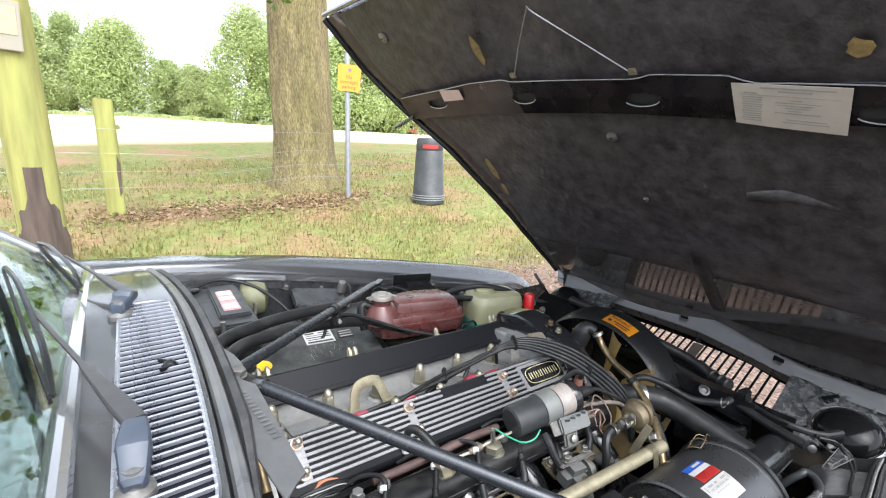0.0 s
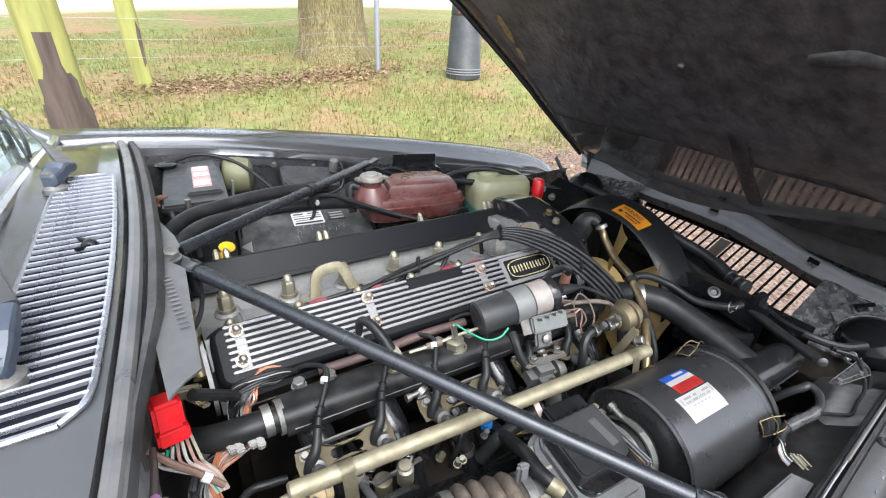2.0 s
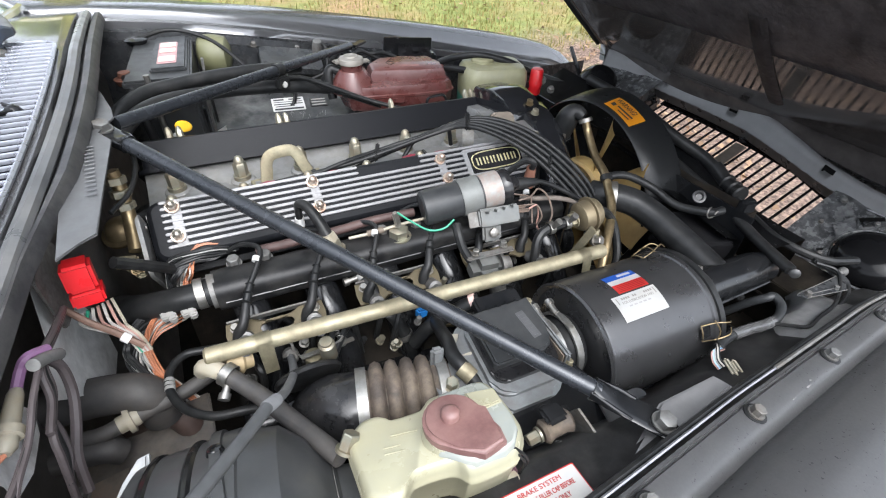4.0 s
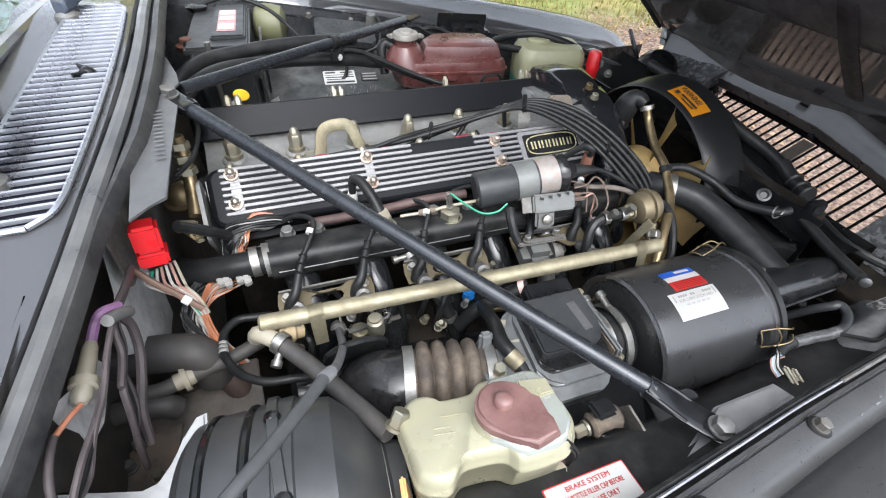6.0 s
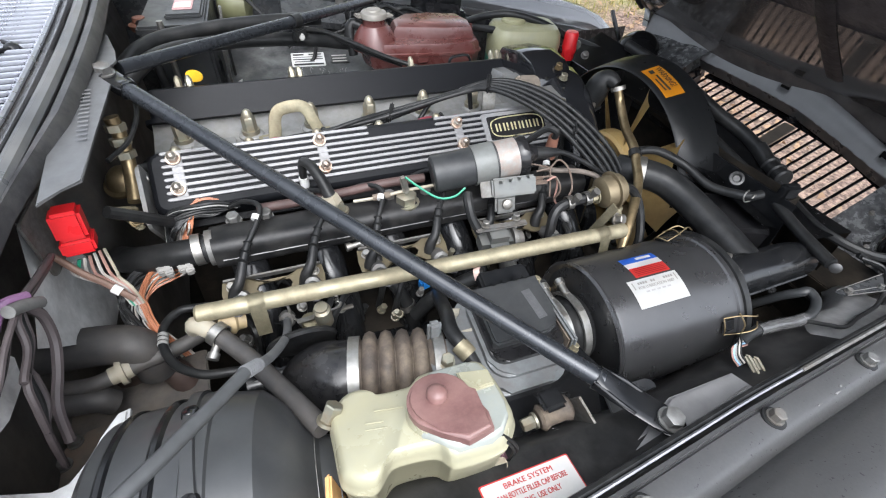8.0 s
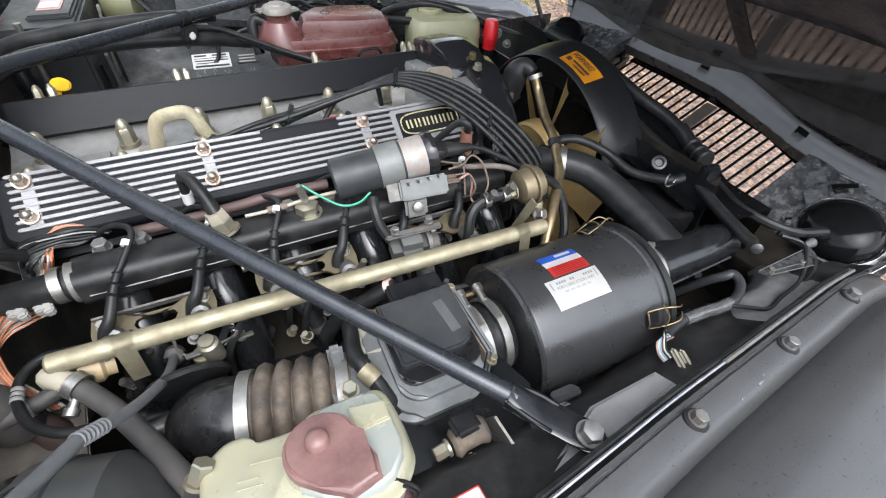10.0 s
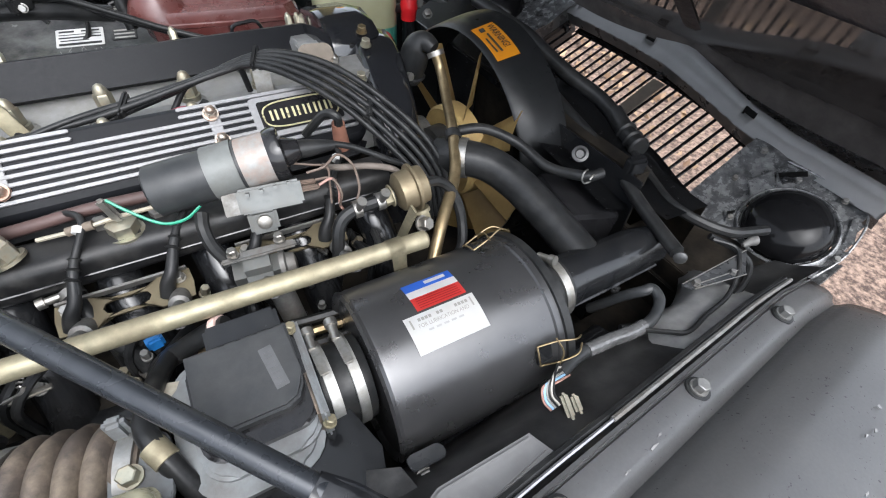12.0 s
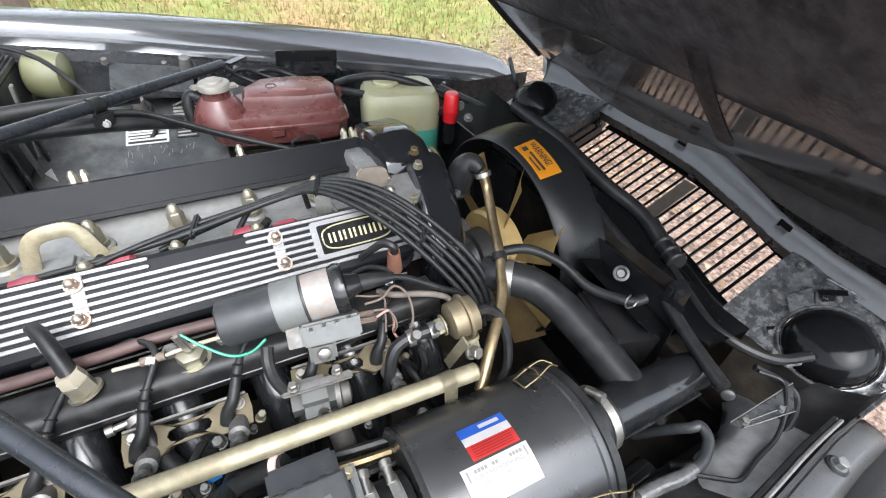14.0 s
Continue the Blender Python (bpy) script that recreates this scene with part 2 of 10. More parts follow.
def ground_material():
    """Grass near the fence, worn brown strips, gravel by the car and a pale mown field beyond."""
    m = bpy.data.materials.new("ground")
    m.use_nodes = True
    n, l = m.node_tree.nodes, m.node_tree.links
    b = n["Principled BSDF"]
    b.inputs["Roughness"].default_value = 0.95
    co = n.new("ShaderNodeTexCoord").outputs["Object"]
    sep = n.new("ShaderNodeSeparateXYZ")
    l.new(co, sep.inputs[0])

    def noisy(scale, detail=6.0):
        t = n.new("ShaderNodeTexNoise")
        t.inputs["Scale"].default_value, t.inputs["Detail"].default_value, t.inputs["Roughness"].default_value = scale, detail, 0.65
        l.new(co, t.inputs["Vector"])
        return t.outputs["Fac"]

    def ramp(src, lo, hi, a=0.0, z=1.0):
        r = n.new("ShaderNodeMapRange")
        for k, v in zip((1, 2, 3, 4), (lo, hi, a, z)):
            r.inputs[k].default_value = v
        l.new(src, r.inputs[0])
        return r.outputs[0]

    def mix(fac, a, z):
        x = n.new("ShaderNodeMix")
        x.data_type = "RGBA"
        l.new(fac, x.inputs[0])
        for k, c in ((6, a), (7, z)):
            if isinstance(c, tuple):
                x.inputs[k].default_value = (*c, 1)
            else:
                l.new(c, x.inputs[k])
        return x.outputs[2]

    def math(op, a, z):
        x = n.new("ShaderNodeMath")
        x.operation = op
        for k, c in ((0, a), (1, z)):
            if isinstance(c, float):
                x.inputs[k].default_value = c
            else:
                l.new(c, x.inputs[k])
        return x.outputs[0]

    green = mix(ramp(noisy(9), 0.35, 0.65), (0.115, 0.145, 0.034), (0.225, 0.235, 0.070))
    straw = mix(ramp(noisy(30), 0.35, 0.65), (0.33, 0.225, 0.11), (0.20, 0.125, 0.065))
    grass = mix(ramp(noisy(0.9), 0.45, 0.62), green, straw)
    wob = math("MULTIPLY", math("SUBTRACT", noisy(0.8), 0.5), 3.0)
    yy = math("ADD", sep.outputs["Y"], wob)
    gravel = mix(ramp(noisy(48, 5.0), 0.40, 0.64), (0.060, 0.037, 0.028), (0.30, 0.210, 0.160))
    near = mix(ramp(yy, 2.5, 3.3), gravel, grass)
    field = mix(ramp(noisy(0.25), 0.3, 0.7), (0.52, 0.48, 0.29), (0.62, 0.575, 0.40))
    col = mix(ramp(sep.outputs["Y"], 13.5, 15.5), near, field)
    l.new(col, b.inputs["Base Color"])
    bp = n.new("ShaderNodeBump")
    bp.inputs["Strength"].default_value, bp.inputs["Distance"].default_value = 0.7, 0.02
    l.new(noisy(55, 4.0), bp.inputs["Height"])
    l.new(bp.outputs[0], b.inputs["Normal"])
    return m


ground_mat = ground_material()

# ---- mesh tools ----
def V(*a):
    return Vector(a)


def finish(name, bm, material, smooth=True, angle=38):
    me = bpy.data.meshes.new(name)
    bm.normal_update()
    if smooth:
        for f in bm.faces:
            f.smooth = True
        for e in bm.edges:
            if len(e.link_faces) == 2 and e.calc_face_angle(0) > radians(angle):
                e.smooth = False
    bm.to_mesh(me)
    bm.free()
    if material:
        me.materials.append(material)
    return me


def thing(name, at, label, category, group="", kind=""):
    ob = new(name)
    ob.empty_display_size = 0.05
    ob.location = at
    return tagged(ob, label, category, group, kind)


def part(name, bm, material, parent, label="", angle=38):
    """One mesh under a thing or under a part; its points are given in the world."""
    ob = new(name, finish(name, bm, material, angle=angle))
    ob.parent = parent
    if parent.parent is None:
        ob.matrix_parent_inverse = Matrix.Translation(-Vector(parent.location))
    return tagged(ob, label)


def solo(name, bm, material, label, category, group="", kind="", angle=38):
    """A thing of one single mesh, with its origin at its foot."""
    lo = V(*(min(v.co[k] for v in bm.verts) for k in range(3)))
    hi = V(*(max(v.co[k] for v in bm.verts) for k in range(3)))
    at = V((lo.x + hi.x) / 2, (lo.y + hi.y) / 2, lo.z)
    bmesh.ops.translate(bm, verts=bm.verts, vec=-at)
    ob = new(name, finish(name, bm, material, angle=angle))
    ob.location = at
    return tagged(ob, label, category, group, kind)


def frame_to(p, q):
    """A matrix at p whose z points to q."""
    return Matrix.Translation(p) @ (Vector(q) - Vector(p)).to_track_quat("Z", "Y").to_matrix().to_4x4()


def box(bm, centre, size, rot=(0, 0, 0), bevel=0.0, m=None, seg=2):
    made = bmesh.ops.create_cube(bm, size=1.0)["verts"]
    bmesh.ops.scale(bm, verts=made, vec=size)
    if bevel:
        edges = list({e for v in made for e in v.link_edges})
        made = list({v for f in bmesh.ops.bevel(bm, geom=edges, offset=bevel, segments=seg, affect="EDGES", clamp_overlap=True)["faces"] for v in f.verts})
        made = list({w for v in made for e in v.link_edges for w in e.verts} | set(made))
    bmesh.ops.transform(bm, verts=made, matrix=(m if m else pose(*centre, *rot)))
    return bm


def rings(bm, loops, close=True, caps=(True, True)):
    """Skin over a row of loops of points, all of one length."""
    vs = [[bm.verts.new(p) for p in lp] for lp in loops]
    k = len(vs[0])
    for a, b in zip(vs, vs[1:]):
        for i in range(k if close else k - 1):
            j = (i + 1) % k
            try:
                bm.faces.new((a[i], a[j], b[j], b[i]))
            except ValueError:
                pass
    if close and caps[0]:
        bm.faces.new(vs[0][::-1])
    if close and caps[1]:
        bm.faces.new(vs[-1])
    return bm


def lathe(bm, p, q, profile, seg=24, caps=(True, True)):
    """Turned about the line p to q: profile rows are (metres along, radius)."""
    m = frame_to(p, q)
    return rings(bm, [[m @ V(r * math.cos(2 * math.pi * i / seg), r * math.sin(2 * math.pi * i / seg), d) for i in range(seg)] for d, r in profile], True, caps)


def rod(bm, p, q, r, r2=None, seg=14, bevel=0.0):
    length = (Vector(q) - Vector(p)).length
    r2 = r if r2 is None else r2
    prof = [(0, r), (length, r2)] if not bevel else [(0, r - bevel), (bevel, r), (length - bevel, r2), (length, r2 - bevel)]
    return lathe(bm, p, q, prof, seg)


def smooth_line(pts, steps=6):
    """Catmull-Rom through the points."""
    pts = [Vector(p) for p in pts]
    if len(pts) < 3:
        return pts
    ext = [2 * pts[0] - pts[1]] + pts + [2 * pts[-1] - pts[-2]]
    out = []
    for a, b, c, d in zip(ext, ext[1:], ext[2:], ext[3:]):
        for i in range(steps):
            t = i / steps
            out.append(0.5 * (2 * b + (c - a) * t + (2 * a - 5 * b + 4 * c - d) * t * t + (3 * b - a - 3 * c + d) * t ** 3))
    return out + [pts[-1]]


def tube(bm, pts, r, seg=8, steps=6, radii=None):
    """A hose, pipe or wire along a smooth line."""
    line = smooth_line(pts, steps)
    side = None
    loops = []
    for i, p in enumerate(line):
        d = (line[min(i + 1, len(line) - 1)] - line[max(i - 1, 0)]).normalized()
        if side is None:
            side = d.orthogonal().normalized()
        side = (side - d * side.dot(d)).normalized()
        up = d.cross(side)
        rr = r if not radii else radii(i / (len(line) - 1)) * r
        loops.append([p + rr * (math.cos(2 * math.pi * k / seg) * side + math.sin(2 * math.pi * k / seg) * up) for k in range(seg)])
    return rings(bm, loops)


def slab(bm, outline, thick, m=Matrix(), bevel=0.0, seg=2):
    """A plate from an outline in the plane of m, from z 0 up to thick."""
    low = [bm.verts.new(m @ V(x, y, 0)) for x, y in outline]
    top = [bm.verts.new(m @ V(x, y, thick)) for x, y in outline]
    k = len(outline)
    f = [bm.faces.new(low[::-1]), bm.faces.new(top)]
    f += [bm.faces.new((low[i], low[(i + 1) % k], top[(i + 1) % k], top[i])) for i in range(k)]
    if bevel:
        bmesh.ops.bevel(bm, geom=list(f[1].edges), offset=bevel, segments=seg, affect="EDGES", clamp_overlap=True)
    return bm


def round_rect(w, h, r, n=5):
    out = []
    for cx, cy, a in ((w / 2 - r, h / 2 - r, 0), (-w / 2 + r, h / 2 - r, 90), (-w / 2 + r, -h / 2 + r, 180), (w / 2 - r, -h / 2 + r, 270)):
        out += [(cx + r * math.cos(radians(a + 90 * i / n)), cy + r * math.sin(radians(a + 90 * i / n))) for i in range(n + 1)]
    return out


def plane_at(centre, along, up):
    """A matrix at centre with x along, y about up, z out of the face."""
    x = Vector(along).normalized()
    z = x.cross(Vector(up)).normalized()
    return Matrix.Translation(centre) @ Matrix((x, z.cross(x), z)).transposed().to_4x4()


def grid(bm, xs, ys, fn):
    vs = [[bm.verts.new(fn(x, y)) for x in xs] for y in ys]
    for a, b in zip(vs, vs[1:]):
        for i in range(len(xs) - 1):
            bm.faces.new((a[i], a[i + 1], b[i + 1], b[i]))
    return bm


def thicken(bm, d):
    bmesh.ops.solidify(bm, geom=list(bm.faces), thickness=d)
    return bm


def hexnut(bm, p, out, r, h, dome=True):
    """A hexagon nut or bolt head on a washer, with a rounded end if dome."""
    p, out = Vector(p), Vector(out).normalized()
    lathe(bm, p, p + out, [(0, r * 1.25), (h * 0.18, r * 1.25)], 16)
    lathe(bm, p + out * h * 0.18, p + out, [(0, r), (h * (0.5 if dome else 0.75), r), (h * (0.55 if dome else 0.82), r * 0.86)], 6)
    if dome:
        lathe(bm, p + out * h * 0.6, p + out, [(0, r * 0.82), (h * 0.2, r * 0.76), (h * 0.36, r * 0.5), (h * 0.42, r * 0.15)], 12)
    return bm


def bars(parent, m, rows, material, name="print", lift=0.0008):
    """Lines of print as thin bars; rows are (x, y, width, height) in the plane of m."""
    for x, y, w, h in rows:
        line = slab(bmesh.new(), [(x - w / 2, y - h / 2), (x + w / 2, y - h / 2), (x + w / 2, y + h / 2), (x - w / 2, y + h / 2)], 0.0004, m @ Matrix.Translation((0, 0, lift)))
        part(name, line, material, parent)


def words(parent, text, m, size, material, lift=0.0008, name="lettering", width=None):
    c = bpy.data.curves.new(name, "FONT")
    c.body, c.size, c.align_x, c.align_y, c.extrude = text, size, "CENTER", "CENTER", 0.0002
    c.materials.append(material)
    ob = new(name, c)
    bpy.context.view_layer.update()
    me = bpy.data.meshes.new_from_object(ob)
    bpy.data.objects.remove(ob)
    if width and len(me.vertices):
        xs = [v.co.x for v in me.vertices]
        k = width / (max(xs) - min(xs))
        me.transform(Matrix.Diagonal((k, 1, 1, 1)))
    me.transform(m @ Matrix.Translation((0, 0, lift)))
    ob = new(name, me)
    ob.parent = parent
    if parent.parent is None:
        ob.matrix_parent_inverse = Matrix.Translation(-Vector(parent.location))
    return ob

# ---- the ground, the field and what stands on it ----
def ground_z(x, y):
    q = -0.125 + 0.08 * min(y, 13) + 0.05 * max(-3, min(x, 6)) * min(1, max(0, y / 4))
    z = 0.5 * (q + math.sqrt(q * q + 0.006)) - 0.04
    if y > 13:
        z += (0.030 - 0.00016 * max(-40, min(x, 70))) * (y - 13)
    return z


xs = [-400, -200, -120, -70, -40, -20, -10] + [-6 + 0.25 * i for i in range(65)] + [13, 18, 28, 45, 70, 110, 200, 400]
ys = [-300, -150, -60, -20, -8] + [-4 + 0.25 * i for i in range(69)] + [15, 18, 24, 35, 50, 70, 90, 130, 200, 400, 900]
bm = grid(bmesh.new(), xs, ys, lambda x, y: V(x, y, ground_z(x, y) + (0.02 * noise.noise(V(x, y, 0) * 1.3) if 2 < y < 20 else 0)))
ground = tagged(new("ground", finish("ground", bm, ground_mat)), "gravel at the car, rough grass bank and pale mown field", "ground", kind="structure")


def scatter(name, n, where, make, material, label, category):
    """One mesh of many small blades or leaves, each an island."""
    verts, faces = [], []
    for _ in range(n):
        p = where()
        if p is None:
            continue
        k = len(verts)
        pts = make(p)
        verts += pts
        faces.append(tuple(range(k, k + len(pts))))
    me = bpy.data.meshes.new(name)
    me.from_pydata(verts, [], faces)
    me.materials.append(material)
    return tagged(new(name, me), label, category, kind="stuff")


rnd = random.Random(4)


def grass_place():
    y = 2.0 + 8.5 * rnd.random() ** 1.15
    x = -1.6 + rnd.random() * (3.6 + y * 0.95)
    if rnd.random() < max(0, 3.3 - y) * 1.2:
        return None
    if noise.noise(V(x, y, 3) * 0.9) > 0.22 and rnd.random() < 0.6:
        return None
    return x, y, ground_z(x, y)


def blade(p):
    x, y, z = p
    a, h, w = rnd.random() * 6.283, 0.02 + 0.05 * rnd.random() ** 2, 0.004 + 0.006 * rnd.random()
    c, s, lean = math.cos(a), math.sin(a), 0.06 * (rnd.random() - 0.5)
    return [(x - c * w, y - s * w, z - 0.01), (x + c * w, y + s * w, z - 0.01), (x + lean * s, y - lean * c, z + h)]


scatter("grass", 60000, grass_place, blade, grass_mat, "short green and straw-coloured grass on the bank", "grass")


def litter_place():
    k = rnd.random()
    if k < 0.6:
        t = rnd.random()
        x, y = 0.3 + 3.0 * t + rnd.gauss(0, 0.35), 6.2 - 0.2 * t + rnd.gauss(0, 0.28)
    elif k < 0.78:
        x, y = 2.6 + rnd.gauss(0, 0.5), 1.9 + rnd.gauss(0, 0.55)
    else:
        x, y = -1 + 6.5 * rnd.random(), 2.0 + 6 * rnd.random()
    return x, y, ground_z(x, y) + 0.012 + 0.03 * rnd.random()


def dead_leaf(p):
    x, y, z = p
    a, s = rnd.random() * 6.283, 0.012 + 0.022 * rnd.random()
    c, d = math.cos(a) * s, math.sin(a) * s
    t = lambda: (rnd.random() - 0.5) * s
    return [(x - c, y - d, z + t()), (x - d * 0.5, y + c * 0.5, z + t()), (x + c, y + d, z + t()), (x + d * 0.5, y - c * 0.5, z + t())]


scatter("leaf_litter", 5600, litter_place, dead_leaf, litter, "brown fallen leaves scattered on the grass", "fallen leaves")


def crown_mesh(name, blobs, n, size, material, seed, flat=1.0):
    """Leaves on the shells of many small blobs, facing outwards unevenly."""
    r = np.random.default_rng(seed)
    b = np.array(blobs)
    pick = r.choice(len(b), n, p=b[:, 3] ** 2 / (b[:, 3] ** 2).sum())
    d = r.normal(size=(n, 3))
    d /= np.linalg.norm(d, axis=1)[:, None]
    c = b[pick, :3] + d * (b[pick, 3] * (0.72 + 0.34 * r.random(n)))[:, None] * np.array([1, 1, flat])
    nn = d + 0.55 * r.normal(size=(n, 3)) + np.array([0, 0, 0.35])
    nn /= np.linalg.norm(nn, axis=1)[:, None]
    u = np.cross(nn, r.normal(size=(n, 3)))
    u /= np.linalg.norm(u, axis=1)[:, None]
    w = np.cross(nn, u)
    s = (size * (0.6 + 0.8 * r.random(n)))[:, None]
    q = np.stack([c - u * s, c - w * s * 0.6 - nn * s * 0.15, c + u * s, c + w * s * 0.6 - nn * s * 0.15], axis=1).reshape(-1, 3)
    me = bpy.data.meshes.new(name)
    me.from_pydata(q.tolist(), [], np.arange(4 * n).reshape(-1, 4).tolist())
    me.materials.append(material)
    return me


def limb(bm, pts, r0, r1):
    return tube(bm, pts, r0, 9, 4, lambda t: 1 + (r1 / r0 - 1) * t)


def far_tree(az, dist, height, width, material, seed, label, low=0.06):
    x, y = dist * math.sin(radians(az)), dist * math.cos(radians(az))
    z = ground_z(x, y)
    r = random.Random(seed)
    ob = thing("tree", (x, y, z), label, "tree", "trees along the field's far edge")
    bm = bmesh.new()
    limb(bm, [(x, y, z - 0.2), (x + 0.1, y, z + height * 0.25), (x, y, z + height * 0.6)], width * 0.05, width * 0.02)
    for k in range(5):
        a = r.random() * 6.28
        limb(bm, [(x, y, z + height * (0.25 + 0.07 * k)), (x + width * 0.15 * math.cos(a), y + width * 0.15 * math.sin(a), z + height * (0.42 + 0.07 * k)),
                  (x + width * 0.3 * math.cos(a), y + width * 0.3 * math.sin(a), z + height * (0.5 + 0.08 * k))], width * 0.02, width * 0.006)
    part("trunk", bm, bark, ob)
    blobs = []
    for _ in range(95):
        h = low + (0.97 - low) * r.random()
        reach = math.sin(math.pi * min(1, (h * 0.82 + 0.16))) ** 0.7
        a, q = r.random() * 6.283, math.sqrt(r.random())
        blobs.append((x + 0.42 * width * reach * q * math.cos(a), y + 0.42 * width * reach * q * math.sin(a), z + height * h * 0.93,
                      width * (0.105 + 0.085 * r.random())))
    me = crown_mesh("crown", blobs, 34000, 0.007 * width + 0.075, material, seed)
    c = new("crown", me)
    c.parent = ob
    c.matrix_parent_inverse = Matrix.Translation(-Vector(ob.location))


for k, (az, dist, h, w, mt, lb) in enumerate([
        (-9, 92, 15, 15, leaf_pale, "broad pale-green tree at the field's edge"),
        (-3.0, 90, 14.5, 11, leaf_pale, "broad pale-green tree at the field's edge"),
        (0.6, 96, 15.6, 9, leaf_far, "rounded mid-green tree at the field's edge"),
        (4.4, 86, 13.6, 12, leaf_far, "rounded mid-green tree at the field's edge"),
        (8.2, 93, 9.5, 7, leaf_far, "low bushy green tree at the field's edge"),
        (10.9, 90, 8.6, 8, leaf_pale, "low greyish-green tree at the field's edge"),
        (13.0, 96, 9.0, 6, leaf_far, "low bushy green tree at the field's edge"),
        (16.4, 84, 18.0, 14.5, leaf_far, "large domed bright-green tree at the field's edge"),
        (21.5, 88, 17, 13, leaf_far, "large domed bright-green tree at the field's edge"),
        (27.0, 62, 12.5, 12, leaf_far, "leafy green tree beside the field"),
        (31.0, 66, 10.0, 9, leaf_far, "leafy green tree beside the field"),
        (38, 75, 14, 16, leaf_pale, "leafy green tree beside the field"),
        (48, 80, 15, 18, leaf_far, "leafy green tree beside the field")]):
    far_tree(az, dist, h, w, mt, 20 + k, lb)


def hedge_place():
    az = radians(-12 + 46 * rnd.random())
    d = 80 + 2.0 * rnd.random()
    x, y = d * math.sin(az), d * math.cos(az)
    return x, y, ground_z(x, y) + 0.25 * rnd.random() ** 2


def tuft(p):
    x, y, z = p
    s, a = 0.3 + 0.4 * rnd.random(), rnd.random() * 3
    c, d = math.cos(a) * s, math.sin(a) * s
    return [(x - c, y - d, z - 0.3), (x + c, y + d, z - 0.3), (x + c * 0.6, y + d * 0.6, z + s * 0.5), (x - c * 0.7, y - d * 0.7, z + s * 0.6)]


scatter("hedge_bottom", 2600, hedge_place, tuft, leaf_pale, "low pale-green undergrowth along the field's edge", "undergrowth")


# the oak: a thick ridged trunk, and its crown high over the bank
def oak(x, y):
    z = ground_z(x, y)
    ob = thing("oak_tree", (x, y, z), "large oak with a thick ridged mossy trunk on the bank", "tree")
    bm, loops = bmesh.new(), []
    for i in range(60):
        h = -0.2 + 6.2 * i / 59
        base = 0.455 + 0.13 * math.exp(-max(0, h) / 0.25) - 0.012 * h
        ring = []
        for k in range(96):
            a = 2 * math.pi * k / 96
            rr = base * (1 + 0.05 * math.exp(-max(0, h) / 0.5) * math.sin(5 * a + 1) + 0.02 * noise.noise(V(math.cos(a) * 2, math.sin(a) * 2, h * 0.7)))
            rr += 0.016 * noise.noise(V(math.cos(a) * 11, math.sin(a) * 11, h * 1.6)) + 0.01 * abs(noise.noise(V(math.cos(a) * 22, math.sin(a) * 22, h * 2.4)))
            ring.append(V(x - 0.03 * h + rr * math.cos(a), y + rr * math.sin(a), z + h))
        loops.append(ring)
    rings(bm, loops)
    for k in range(9):
        a = 0.7 * k + 0.3
        h = 4.4 + 0.18 * k
        limb(bm, [(x - 0.1, y, z + h), (x + 1.2 * math.cos(a), y + 1.2 * math.sin(a), z + h + 0.9), (x + 3.2 * math.cos(a), y + 3.2 * math.sin(a), z + h + 1.3 + 0.25 * k),
                  (x + 5.0 * math.cos(a), y + 5.0 * math.sin(a), z + h + 1.5 + 0.3 * k)], 0.16, 0.03)
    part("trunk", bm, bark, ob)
    r = random.Random(9)
    blobs = []
    for _ in range(60):
        a, q, h = r.random() * 6.283, math.sqrt(r.random()), r.random()
        reach = 6.0 * math.sin(math.pi * (0.25 + 0.7 * h)) ** 0.6
        blobs.append((x + reach * q * math.cos(a), y + reach * q * math.sin(a), z + 5.6 + 6 * h, 0.7 + 0.6 * r.random()))
    c = new("crown", crown_mesh("crown", blobs, 10000, 0.08, leaf_oak, 5))
    c.parent = ob
    c.matrix_parent_inverse = Matrix.Translation(-Vector(ob.location))
    # thin drooping twigs at the rim of the crown
    bm = bmesh.new()
    tips = []
    for px, py, pz in ((0.75, 6.2, 2.78), (1.0, 6.3, 2.86), (1.25, 6.1, 2.80), (2.05, 5.6, 2.78), (3.05, 5.3, 2.70), (0.55, 6.4, 2.9)):
        limb(bm, [(px + 0.5, py + 0.5, pz + 1.9), (px + 0.2, py + 0.2, pz + 0.9), (px, py, pz)], 0.012, 0.003)
        tips += [(px + 0.1 * (j - 1), py + 0.05 * j, pz + 0.10 * j, 0.10) for j in range(3)]
    part("twigs", bm, bark, ob)
    c = new("twig_leaves", crown_mesh("twig_leaves", tips, 160, 0.04, leaf_oak, 6))
    c.parent = ob
    c.matrix_parent_inverse = Matrix.Translation(-Vector(ob.location))


oak(2.92, 7.25)


def timber_post(x, y, w, height, lean, label, name, grown):
    z = ground_z(x, y)
    ob = thing(name, (x, y, z), label, "post")
    bm, loops = bmesh.new(), []
    for i in range(14):
        h = -0.1 + (height + 0.1) * i / 13
        s = w * (1 - 0.02 * h) * (1 + 0.05 * noise.noise(V(x, y, h * 1.5)))
        loops.append([V(x + lean * h + px * s, y + py * s, z + h) for px, py in round_rect(1, 1, 0.22 if not grown else 0.48, 3)])
    rings(bm, loops)
    part("shaft", bm, post_wood, ob)
    return ob


